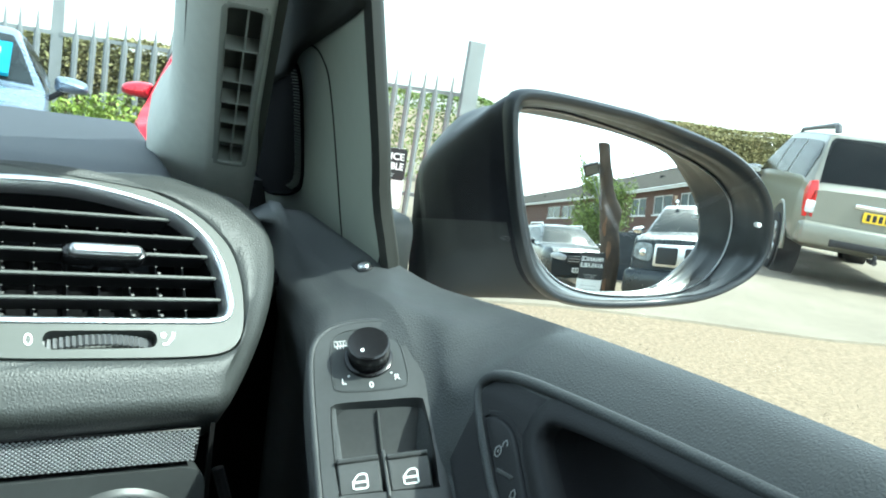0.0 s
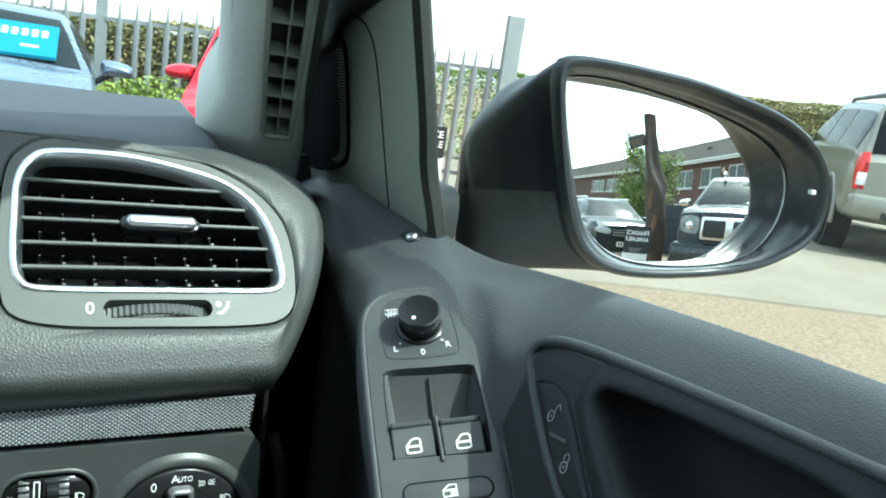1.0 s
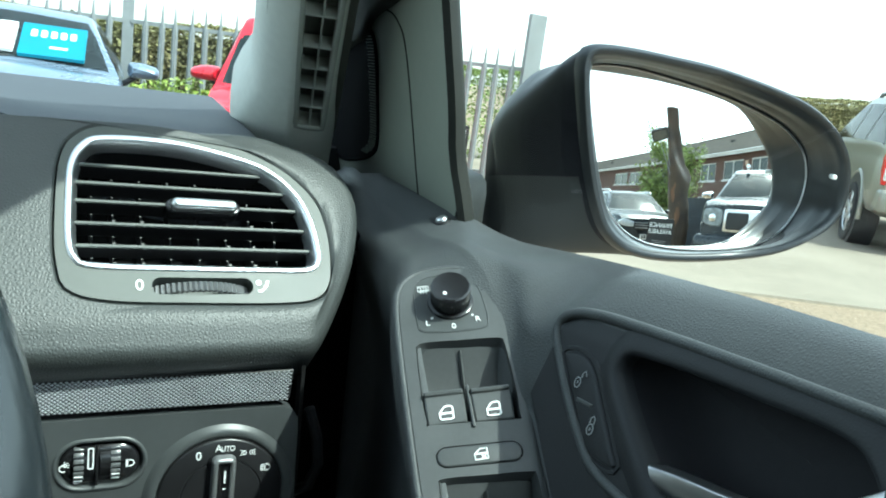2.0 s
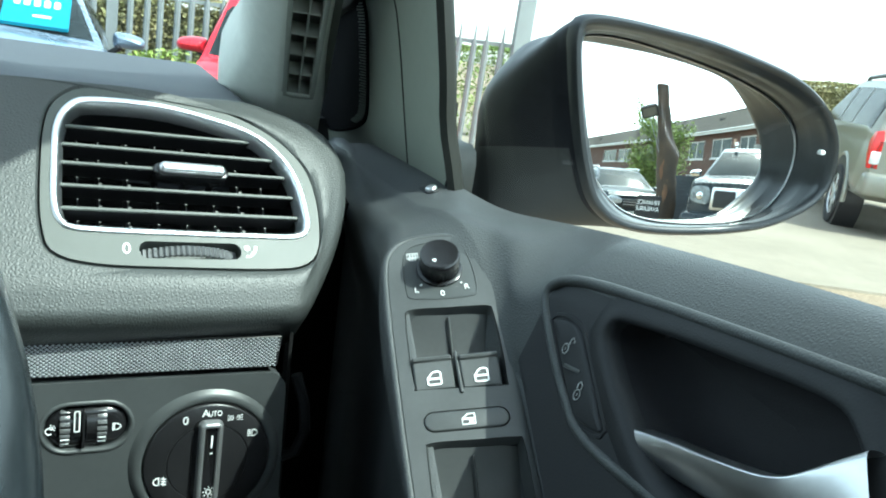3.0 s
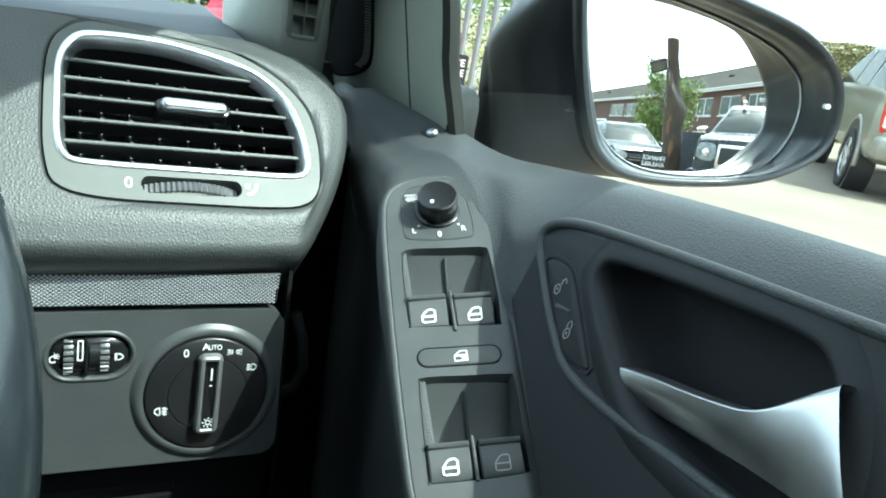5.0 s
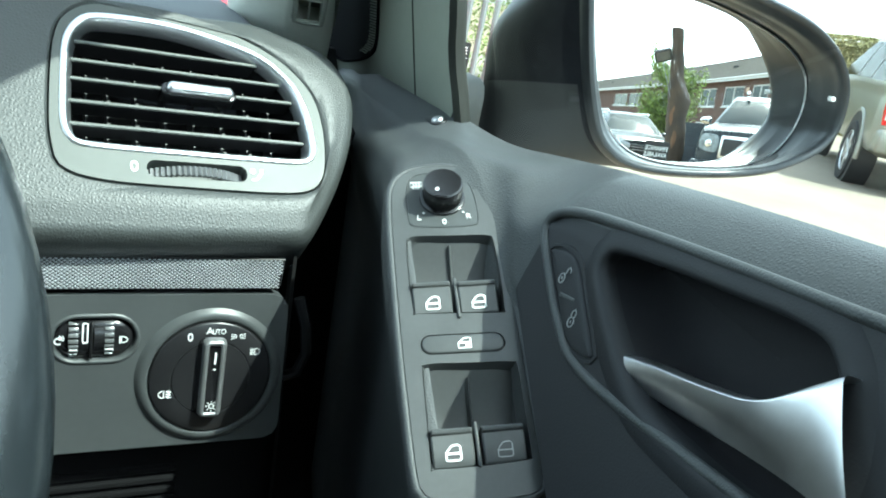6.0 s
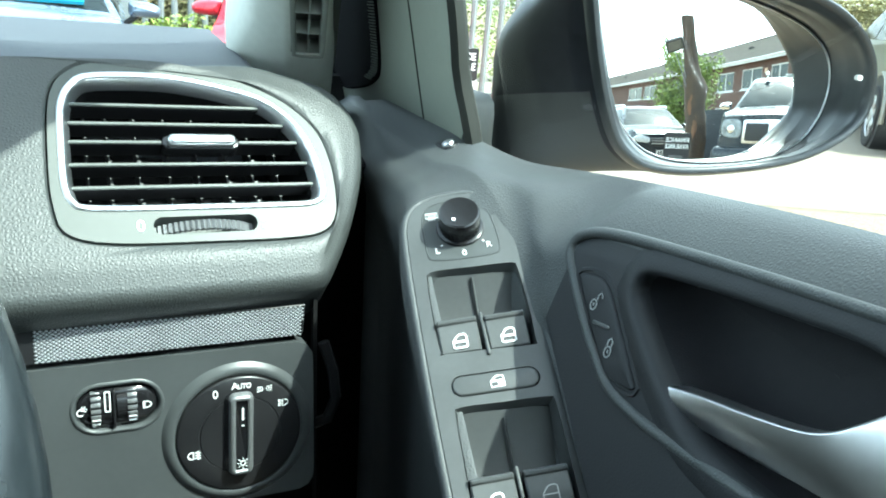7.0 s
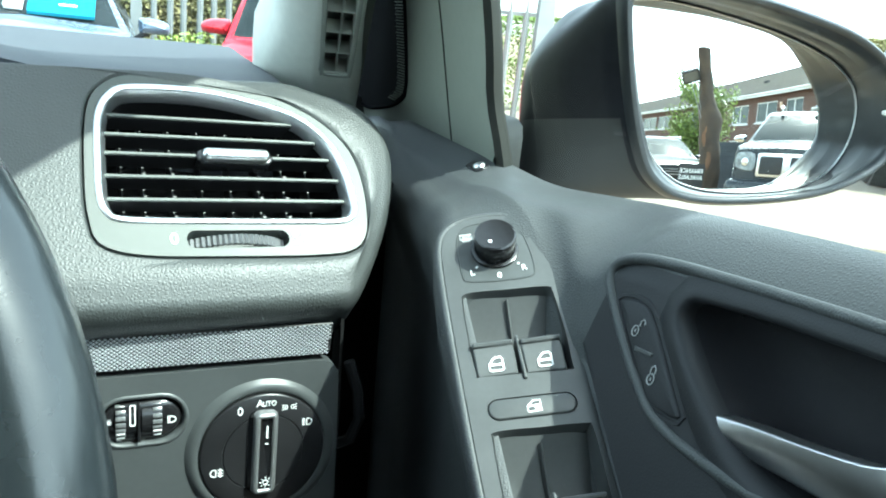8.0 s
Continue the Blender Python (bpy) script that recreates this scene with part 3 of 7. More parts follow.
for u, w, side in ((-0.0398, 0.0106, -1), (-0.0271, 0.0106, 1)):
    bm = bmesh.new()
    rows = []
    for i in range(41):
        a = radians(-78 + 156 * i / 40)
        rows.append([DIAL @ Vector((u + du, tv + r * math.sin(a), -0.0092 + r * math.cos(a))) for du, r in ((-w / 2, 0.0112), (-w / 2 + 0.0004, 0.0119), (w / 2 - 0.0004, 0.0119), (w / 2, 0.0112))])
    skin(bm, rows)
    roller = part("thumb_roller", bm, BLACK_GLOSS, lower, "gloss black roller", angle=40)
    bm = bmesh.new()
    for k in range(9):
        a = radians(-64 + 16 * k)
        R = DIAL @ Matrix.Translation((u + side * 0.0026, tv, -0.0092)) @ Matrix.Rotation(-a, 4, "X")
        box(bm, -0.0024, 0.0024, -0.0011, 0.0011, 0.0112, 0.0128, R, bevel=0.0004, seg=2)
    part("roller_ribs", bm, WHEEL_GREY, roller, "ribs of the roller")
    bm = bmesh.new()
    for k in range(3):
        a = radians(-24 - 16 * k)
        R = DIAL @ Matrix.Translation((u + side * 0.0026, tv, -0.0092)) @ Matrix.Rotation(-a, 4, "X")
        box(bm, -0.0020, 0.0020, -0.00030, 0.00030, 0.0126, 0.01305, R)
    part("roller_marks", bm, WHITE_PRINT, roller, "fine white roller marks")
bm = bmesh.new()
slab(bm, rrect(0.0012, 0.0210, 0.0005, -0.0335, tv), -0.004, 0.0030, DIAL, r=0.0004)
part("divider", bm, BLACK, lower, "thin black divider between the rollers")
bm = bmesh.new()
ribbon(bm, rrect(0.0024, 0.0112, 0.0005, -0.0367, tv + 0.0049, 2), 0.0006, DIAL, 0.0030, closed=True)
part("pointer", bm, WHITE_PRINT, lower, "pale slot outline on the dimmer roller")
bm = bmesh.new()
ribbon(bm, [(-0.0497 + 0.0018 * math.cos(a), 0.0086 + 0.0018 * math.sin(a)) for a in np.linspace(1.2, 5.4, 12)], 0.0005, DIAL, 0.0006)
ribbon(bm, disc(0.0007, 10, -0.0487, 0.0102), 0.0005, DIAL, 0.0006, closed=True)
for a in (0.1, 0.9, 1.8, 5.6):
    ribbon(bm, [(-0.0487 + 0.0013 * math.cos(a), 0.0102 + 0.0013 * math.sin(a)), (-0.0487 + 0.0021 * math.cos(a), 0.0102 + 0.0021 * math.sin(a))], 0.0004, DIAL, 0.0006)
part("dimmer_mark", bm, WHITE_PRINT, lower, "white printed dimmer mark")
bm = bmesh.new()
ribbon(bm, [(-0.0183, 0.0068), (-0.0183, 0.0104), (-0.0170, 0.0104), (-0.0154, 0.0096), (-0.0150, 0.0086), (-0.0154, 0.0076), (-0.0170, 0.0068)], 0.0005, DIAL, 0.0006, closed=True)
ribbon(bm, [(-0.0190, 0.0064), (-0.0190, 0.0108)], 0.0005, DIAL, 0.0006)
part("level_mark", bm, WHITE_PRINT, lower, "white printed beam level mark")

# rotary light switch
KNOB_SATIN = material("satin_silver_plastic", (0.22, 0.225, 0.23), 0.36, metal=0.6, var=0.05, var_scale=18)
cx, cy = 0.0317, -0.0160
bm = bmesh.new()
rings = [[(p[0], p[1], z) for p in disc(r, 72, cx, cy)] for r, z in ((0.0424, 0.0001), (0.0416, 0.0008), (0.0404, 0.0020), (0.0390, 0.0028), (0.0374, 0.0031), (0.0361, 0.0028), (0.0353, 0.0020), (0.0351, -0.003))]
ring_stack(bm, rings, DIAL, cap_last=False)
part("switch_collar", bm, LOWER, lower, "raised collar round the light switch", angle=60)
bm = bmesh.new()
rings = [[(p[0], p[1], z) for p in disc(r, 72, cx, cy)] for r, z in ((0.0349, -0.004), (0.0349, 0.0030), (0.0345, 0.0037), (0.0338, 0.0041), (0.0231, 0.0044), (0.0228, 0.0039), (0.0224, 0.0039), (0.0221, 0.0045), (0.0120, 0.0047))]
ring_stack(bm, rings, DIAL)
dial = part("light_switch_dial", bm, DIAL_BLACK, lower, "black rotary light switch face")
KN = DIAL @ Matrix.Translation((0.0312, -0.0143, 0)) @ Matrix.Rotation(radians(-1), 4, "Z")
bm = bmesh.new()
prof = rrect(0.0118, 0.0474, 0.0030, 0, 0, 6)
foot = [Vector((p[0] - 0.0022, p[1] * 0.94)) for p in inset(prof, -0.0016)]
rings = [[(p[0], p[1], 0.003) for p in foot]] + [[(*Vector(a).lerp(Vector(b), f), 0.003 + 0.0062 * f) for a, b in zip(foot, prof)] for f in (0.5, 0.9)]
rings += [[(p[0], p[1], z) for p in inset(prof, d)] for d, z in ((0.0002, 0.0098), (0.0008, 0.0103), (0.0020, 0.0104), (0.0025, 0.0098), (0.0028, 0.0095))]
ring_stack(bm, rings, KN)
knob = part("switch_knob", bm, BLACK_GLOSS, dial, "gloss black grip bar", angle=50)
bm = bmesh.new()
rings = [[(p[0], p[1], z) for p in inset(prof, d)] for d, z in ((-0.0012, 0.0060), (-0.0008, 0.0085), (-0.0003, 0.0098), (0.0004, 0.0106), (0.0014, 0.0109), (0.0022, 0.0106), (0.0026, 0.0098))]
ring_stack(bm, rings, KN, cap_last=False)
part("knob_edge", bm, KNOB_SATIN, dial, "satin silver edge of the grip", angle=60)
bm = bmesh.new()
slab(bm, rrect(0.0009, 0.0074, 0.0004, 0.0006, 0.0130), 0.0094, 0.0099, KN)
slab(bm, rrect(0.0016, 0.0006, 0.0002, 0.0006, 0.0060), 0.0094, 0.0099, KN)
part("pointer_mark", bm, WHITE_PRINT, dial, "white pointer line")
bm = bmesh.new()
for k in range(8):
    a = 2 * math.pi * k / 8
    ribbon(bm, [(0.0008 + 0.0023 * math.cos(a), -0.0172 + 0.0023 * math.sin(a)), (0.0008 + 0.0033 * math.cos(a), -0.0172 + 0.0033 * math.sin(a))], 0.0004, KN, 0.0096)
ribbon(bm, disc(0.0014, 14, 0.0008, -0.0172), 0.0004, KN, 0.0096, closed=True)
part("sun_mark", bm, WHITE_PRINT, dial, "white printed sun mark")
DM = DIAL @ Matrix.Translation((0, 0, 0.0045))
lettering("zero_mark", "0", 0.0066, DM @ Matrix.Translation((0.0181, 0.0100, 0)), WHITE_PRINT, dial, "white printed 0")
lettering("auto_mark", "A", 0.0058, DM @ Matrix.Translation((0.0288, 0.0136, 0)), WHITE_PRINT, dial, "white printed capital A")
lettering("auto_mark", "UTO", 0.0043, DM @ Matrix.Translation((0.0341, 0.0131, 0)), WHITE_PRINT, dial, "white printed small UTO", squeeze=0.85)
bm = bmesh.new()
for sx in (-1, 1):
    x0, y0 = 0.0453 + sx * 0.0010, 0.0100
    ribbon(bm, [(x0 + sx * 0.0014, y0 - 0.0013), (x0 + sx * 0.0014, y0 + 0.0013), (x0 + sx * 0.0004, y0 + 0.0011), (x0, y0), (x0 + sx * 0.0004, y0 - 0.0011)], 0.0004, DM, 0, closed=True)
    for k in (-1, 0, 1):
        ribbon(bm, [(x0 + sx * 0.0020, y0 + k * 0.0010), (x0 + sx * 0.0032, y0 + k * 0.0016)], 0.0004, DM, 0)
part("side_lamp_mark", bm, WHITE_PRINT, dial, "white printed side lamp mark")
bm = bmesh.new()
ribbon(bm, [(0.0556, -0.0020), (0.0556, 0.0018), (0.0570, 0.0018), (0.0584, 0.0009), (0.0587, -0.0001), (0.0584, -0.0011), (0.0570, -0.0020)], 0.0004, DM, 0, closed=True)
for k in range(4):
    ribbon(bm, [(0.0548, 0.0016 - 0.0011 * k), (0.0530, 0.0016 - 0.0011 * k)], 0.0004, DM, 0)
part("beam_mark", bm, WHITE_PRINT, dial, "white printed dipped beam mark")
bm = bmesh.new()
ribbon(bm, [(0.0054, -0.0268), (0.0054, -0.0226), (0.0042, -0.0226), (0.0028, -0.0236), (0.0024, -0.0247), (0.0028, -0.0258), (0.0042, -0.0268)], 0.0006, DM, 0, closed=True)
for k in range(3):
    ribbon(bm, [(0.0064, -0.0230 - 0.0016 * k), (0.0094, -0.0235 - 0.0016 * k)], 0.0005, DM, 0)
ribbon(bm, [(0.0080, -0.0220), (0.0076, -0.0233), (0.0083, -0.0247), (0.0076, -0.0260), (0.0080, -0.0274)], 0.0005, DM, 0)
part("fog_mark", bm, WHITE_PRINT, dial, "white printed fog lamp mark")

# ---- steering wheel, part of its rim and spoke
wheel = thing("steering_wheel", (-0.214, 0.152, 1.055), "dark leather-wrapped steering wheel rim worn smooth", "steering wheel")
SW = Matrix.Translation((-0.2140, 0.152, 1.055)) @ Matrix.Rotation(radians(-24), 4, "X")
bm = bmesh.new()
rows = []
for i in range(96):
    a = 2 * math.pi * i / 96
    rad, row = Vector((math.cos(a), 0, math.sin(a))), []
    for k in range(18):
        b = 2 * math.pi * k / 18
        row.append(SW @ (rad * (0.169 + 0.0150 * math.cos(b)) + Vector((0, 0.0185 * math.sin(b), 0))))
    rows.append(row)
skin(bm, rows, close_u=True, close_v=True)
part("rim", bm, WHEEL_LEATHER, wheel, "smooth dark leather rim", angle=60)
bm = bmesh.new()
slab(bm, disc(0.075, 40), -0.02, 0.03, SW @ Matrix.Rotation(radians(90), 4, "X"), r=0.012, bottom=True)
part("hub", bm, BLACK, wheel, "black hub pad")
for a in (-4, 184, 270):
    bm = bmesh.new()
    box(bm, 0.06, 0.160, -0.008, 0.008, -0.020, 0.020, SW @ Matrix.Rotation(radians(-a), 4, "Y"), bevel=0.005)
    part("spoke", bm, BLACK, wheel, "black spoke")
bm = bmesh.new()
tube(bm, [SW @ Vector(p) for p in ((0, 0.0, 0), (0, 0.10, 0), (0, 0.26, 0), (0, 0.42, 0))], [0.045, 0.050, 0.060, 0.060], 16)
part("column", bm, BLACK, wheel, "black steering column shroud")


# ---- driver's door
PANEL_F = frame_of((0.137, 0.302, 1.0395), (-0.290, -0.497, 0.818), (0.954, -0.218, 0.2058))


def switch_z(x, y):
    return 1.0395 + (0.29 * (x - 0.137) + 0.497 * (y - 0.302)) / 0.818


def blend(a, b, f):
    f = max(0.0, min(1.0, f))
    return a + (b - a) * f * f * (3 - 2 * f)


def shelf_z(x, y):
    """Upper face of the armrest: slopes with the switches, levels out towards the mirror."""
    yy = max(y, 0.155)
    flat = 1.1065 - 0.16 * max(0.0, y - 0.62) + 0.62 * (x - 0.172)
    return blend(switch_z(x, yy), flat, (y - 0.325) / 0.105)


def sill(y):
    """Outer edge of the window sill: x, z."""
    return 0.215, 1.0845 + 0.0445 * math.tanh((0.46 - y) / 0.36) * 1.28 - 0.012 * max(0, (y - 0.46) / 0.1)


def crease(y):
    """The crease below the sill."""
    z = 1.0905 + 0.115 * max(0.0, 0.27 - y) - 6.0 * max(0.0, y - 0.262) ** 2
    return 0.1740 + 0.085 * (0.30 - y) * (1 if y < 0.3 else 0.2), min(z, sill(y)[1] - 0.010)


def face_x(y, z):
    return 0.1671 + (0.315 * (z - 1.0759) - 0.05 * (y - 0.3345)) / 0.948


def door_section(y):
    rim = 0.1045 + 0.055 * (y - 0.30) + (0.10 * (y - 0.50) if y > 0.5 else 0) + blend(0.0, 0.009, (y - 0.335) / 0.07)
    well = 0.2075 < y < 0.3335
    right = blend(0.1560 + 0.05 * (y - 0.25), 0.147, (y - 0.345) / 0.07)
    s = lambda x: shelf_z(x, y)  # noqa: E731
    cx, cz = crease(y)
    sx, sz = sill(y)
    f = blend(0.0, 1.0, (y - 0.285) / 0.075)          # 1: ahead of the crease, where all runs smooth
    zt = blend(1.0950, s(0.172), (y - 0.38) / 0.08)
    z1, z2 = s(right) + 0.010, cz - 0.006
    fx1, fx2 = face_x(y, z1), face_x(y, z2)
    pts = [(rim + 0.022, 0.70), (rim + 0.016, s(rim) - 0.070), (rim + 0.003, s(rim) - 0.026), (rim, s(rim) - 0.011), (rim + 0.0035, s(rim + 0.003) - 0.0022),
           (rim + 0.0085, s(rim + 0.008) + 0.0003), (rim + 0.0130, s(rim + 0.013) - 0.0006)]
    pts += [(rim + 0.0150, s(rim + 0.015) - (0.034 if well else 0.0012)), (right - 0.002, s(right - 0.002) - (0.034 if well else 0.0012))]
    pts += [(right, s(right)), (right + 0.004, s(right + 0.004) + blend(0.003, 0.0, f))]
    n = 16
    for i in range(n + 1):
        q = i / n
        pts.append((blend(fx1 + (fx2 - fx1) * q, right + 0.006 + (0.178 - right - 0.006) * q, f), blend(z1 + (z2 - z1) * q, blend(s(right + 0.006), zt, q), f)))
    pts += [(blend(cx - 0.0015, 0.1790, f), blend(cz - 0.0036, zt, f)), (blend(cx - 0.0005, 0.1800, f), blend(cz - 0.0005, zt, f)), (blend(cx + 0.001, 0.1810, f), blend(cz + 0.002, zt, f))]
    for q in (0.25, 0.5, 0.75):
        pts.append((blend(cx + (sx - cx) * q, 0.181 + 0.033 * q, f), blend(cz + (sz - cz) * q + 0.0055 * math.sin(math.pi * q), zt + (sz - zt) * q ** 2, f)))
    pts += [(sx, sz), (sx + 0.006, sz - 0.006), (sx + 0.008, sz - 0.03)]
    # ahead of the insert the edges melt into soft curves
    f2 = blend(0.0, 1.0, (y - 0.283) / 0.05)
    for _ in range(40 if f2 > 0 else 0):
        old = list(pts)
        for i in range(10, len(pts) - 3):
            pts[i] = tuple(c + (0.5 * (a + b) - c) * 0.6 * f2 for a, b, c in zip(old[i - 1], old[i + 1], old[i]))
    return [Vector((x, y, z)) for x, z in pts]


door = thing("car_door", (0.2, 0.0, 0.5), "closed dark grey car door with switches, chrome pull and mirror", "car door")
POCKET = [(0.2405, 1.0790), (0.2392, 1.0852), (0.2325, 1.0886), (0.2020, 1.0933), (0.1750, 1.0963), (0.1514, 1.0988), (0.1404, 1.0993), (0.1320, 1.0985), (0.1268, 1.0955), (0.1215, 1.0912), (0.1150, 1.0820), (0.1080, 1.0660),
          (0.1100, 1.0480), (0.1300, 1.0430), (0.1600, 1.0425), (0.1800, 1.0440), (0.1960, 1.0500), (0.2175, 1.0615), (0.2355, 1.0735)]
pocket = even([Vector((p[0], p[1])) for p in spline(POCKET, 300)], 84)


def inside(p, poly):
    hit = False
    for a, b in zip(poly, poly[1:] + poly[:1]):
        if (a[1] > p[1]) != (b[1] > p[1]) and p[0] < (b[0] - a[0]) * (p[1] - a[1]) / (b[1] - a[1]) + a[0]:
            hit = not hit
    return hit


ys = [0.78, 0.74, 0.70, 0.66, 0.62, 0.59, 0.56, 0.54] + [0.52 - 0.006 * i for i in range(72)] + [0.08 - 0.03 * i for i in range(19)]
ys = sorted({round(y, 4) for y in ys} | {0.3336, 0.3334, 0.2076, 0.2074}, reverse=True)
bm = bmesh.new()
sections = [door_section(y) for y in ys]
skin(bm, sections)
for n, f in enumerate(bm.faces):
    if 11 <= n % (len(sections[0]) - 1) <= 28 and ys[n // (len(sections[0]) - 1)] < 0.292:
        f.material_index = 1                            # harder plastic of the insert below the crease, darkened for its shade
hole = inset(pocket, -0.0030)
bm.normal_update()
gone = []
for f in bm.faces:
    c = f.calc_center_median()
    if 0.155 < c.x < 0.20 and 1.0 < c.z and inside((c.y, c.z), hole) and f.normal.x ** 2 > 0.3:
        gone.append(f)
bmesh.ops.delete(bm, geom=gone, context="FACES")
part("door_trim", bm, [DOOR_SOFT, DOOR_HARD], door, "soft dark grey door trim", angle=50)

# pocket behind the pull
bm = bmesh.new()
rings = []
for d, off in ((-0.0100, 0.0004), (-0.0085, -0.0006), (-0.0040, -0.0012), (-0.0012, -0.0018), (0.0008, -0.0008), (0.0018, 0.0020), (0.0022, 0.006)):
    rings.append([(face_x(p[0], p[1]) + off, p[0], p[1]) for p in inset(pocket, d)])
ring_stack(bm, rings, cap_last=False)
part("pocket_rim", bm, DOOR_HARD, door, "rounded edge of the pull pocket", angle=60)
bm = bmesh.new()
rings = []
for d, off in ((0.0018, 0.0020), (0.0026, 0.012), (0.006, 0.026), (0.012, 0.033)):
    rings.append([(face_x(p[0], p[1]) + off, p[0], p[1]) for p in inset(pocket, d)])
base = inset(pocket, 0.012)
mid = sum(base, Vector((0, 0))) / len(base)
for f in (0.35, 0.7, 0.97):
    rings.append([(face_x(q.x, q.y) + 0.033 + 0.004 * f, q.x, q.y) for q in (Vector(p).lerp(mid, f) for p in base)])
ring_stack(bm, rings)
part("pull_pocket", bm, POCKET_DARK, door, "dark recessed pocket behind the pull", angle=60)
# soft raised edge of the insert round the pocket
bm = bmesh.new()
edge = spline([(0.050, 1.1160), (0.1224, 1.1090), (0.1347, 1.1078), (0.1789, 1.1038), (0.2228, 1.0992), (0.2595, 1.0946), (0.2790, 1.0902), (0.2885, 1.0845), (0.2880, 1.0772), (0.2740, 1.0660), (0.2560, 1.0540), (0.2420, 1.0462), (0.2290, 1.0405), (0.2060, 1.0385), (0.1649, 1.0410), (0.12, 1.0445)], 110, closed=False)
tube(bm, [(face_x(y, z) + 0.0006, y, z) for y, z in edge], 0.0026, 10)
part("insert_edge", bm, DOOR_SOFT, door, "soft rounded edge of the door insert", angle=80)

# chrome pull lever
PULL_TOP = [(0.2045, 1.0543), (0.1843, 1.0603), (0.1660, 1.0649), (0.1505, 1.0692), (0.1405, 1.0726), (0.1337, 1.0768), (0.1278, 1.0826), (0.1218, 1.0890), (0.1164, 1.0945)]
PULL_LOW = [(0.1950, 1.0488), (0.1905, 1.0474), (0.1845, 1.0469), (0.1621, 1.0505), (0.1376, 1.0550), (0.1156, 1.0586), (0.1000, 1.0610), (0.0880, 1.0625)]


def pull_x(y, z):
    return face_x(y, z) + 0.001 - 0.010 * math.sin(max(0, min(1, (0.203 - y) / 0.1)) * math.pi / 2)


bm = bmesh.new()
top_c, low_c = spline(PULL_TOP, 49, closed=False), spline(PULL_LOW, 49, closed=False)
rows = []
for i, (a, b) in enumerate(zip(top_c, low_c)):
    f = i / 48
    twist = blend(-0.36, 0.12, (f - 0.52) / 0.48)      # the blade turns upwards towards its broad end
    row = []
    for back, q in ((0.0075, 0.035), (0.0040, 0.006), (0.0024, 0.0), (0.0012, 0.002), (0.0005, 0.012), (0.0001, 0.030)):
        p = a.lerp(b, q)
        row.append(Vector((pull_x(*p) + back, p[0], p[1])))
    for q in np.linspace(0.05, 0.97, 14):
        p = a.lerp(b, q)
        row.append(Vector((pull_x(*p) + twist * (p[1] - a[1]) - 0.0013 * math.sin(math.pi * q), p[0], p[1])))
    p = b
    row.append(Vector((pull_x(*p) + twist * (p[1] - a[1]) + 0.002, p[0], p[1])))
    row.append(Vector((pull_x(*p) + twist * (p[1] - a[1]) + 0.009, p[0], p[1] + 0.001)))
    rows.append(row)
skin(bm, rows)
part("door_pull", bm, HANDLE_METAL, door, "satin chrome door pull lever", angle=60)

# central lock button
LOCK = [(0.2757, 1.0719), (0.2735, 1.0742), (0.2661, 1.0764), (0.2575, 1.0762), (0.2496, 1.0726), (0.2346, 1.0619), (0.2200, 1.0512), (0.2152, 1.0475), (0.2165, 1.0452), (0.2229, 1.0440), (0.2336, 1.0439), (0.2436, 1.0496), (0.2607, 1.0611), (0.2720, 1.0690)]
lock = even([Vector((p[0], p[1])) for p in spline(LOCK, 240)], 56)
bm = bmesh.new()
rings = [[(face_x(p[0], p[1]) + off, p[0], p[1]) for p in inset(lock, d)] for d, off in ((-0.0022, 0.0006), (-0.0016, -0.0008), (-0.0004, -0.0008), (0.0004, 0.0012), (0.0006, 0.004))]
ring_stack(bm, rings, cap_last=False)
part("lock_bezel", bm, DOOR_HARD, door, "raised edge round the lock button")
bm = bmesh.new()
rings = [[(face_x(p[0], p[1]) + off, p[0], p[1]) for p in inset(lock, d)] for d, off in ((0.0006, 0.004), (0.0007, -0.0002), (0.0013, -0.0010), (0.0024, -0.0013))]
base = inset(lock, 0.0024)
mid = sum(base, Vector((0, 0))) / len(base)
for f in (0.4, 0.8, 0.97):
    rings.append([(face_x(q.x, q.y) - 0.0013, q.x, q.y) for q in (Vector(p).lerp(mid, f) for p in base)])
ring_stack(bm, rings)
lock_button = part("lock_button", bm, DOOR_HARD, door, "black central locking rocker")
LF = frame_of((face_x(0.2475, 1.0599) - 0.0012, 0.2475, 1.0599), (-0.948, -0.05, 0.315), (0.0, -1.0, 0.16))
bm = bmesh.new()
box(bm, -0.0055, 0.0055, -0.0009, 0.0009, -0.001, 0.0008, LF @ Matrix.Rotation(radians(0), 4, "Z"), bevel=0.0004, seg=1)
part("rocker_ridge", bm, PANEL, lock_button, "small ridge between the lock marks")
GREY_PRINT = material("dim_print", (0.30, 0.31, 0.31), 0.5, var=0.05)
bm = bmesh.new()
for (yy, zz), op in (((0.2572, 1.0667), 1), ((0.2372, 1.0541), 0)):
    q = LF.inverted() @ Vector((face_x(yy, zz) - 0.0012, yy, zz))
    du, dv = q.x, q.y
    ribbon(bm, [(du + 0.0019 * math.cos(a), dv - 0.0016 + 0.0023 * math.sin(a)) for a in np.linspace(0, 6.28, 15)[:-1]], 0.0005, LF, 0.0003, closed=True)
    ribbon(bm, [(du, dv - 0.0008), (du, dv - 0.0022)], 0.0006, LF, 0.0003)
    o = 0.0030 if op else 0.0
    ribbon(bm, [(du + o - 0.0013, dv + 0.0008), (du + o - 0.0013, dv + 0.0030), (du + o, dv + 0.0042), (du + o + 0.0013, dv + 0.0030), (du + o + 0.0013, dv + (0.0020 if op else 0.0008))], 0.0005, LF, 0.0003)
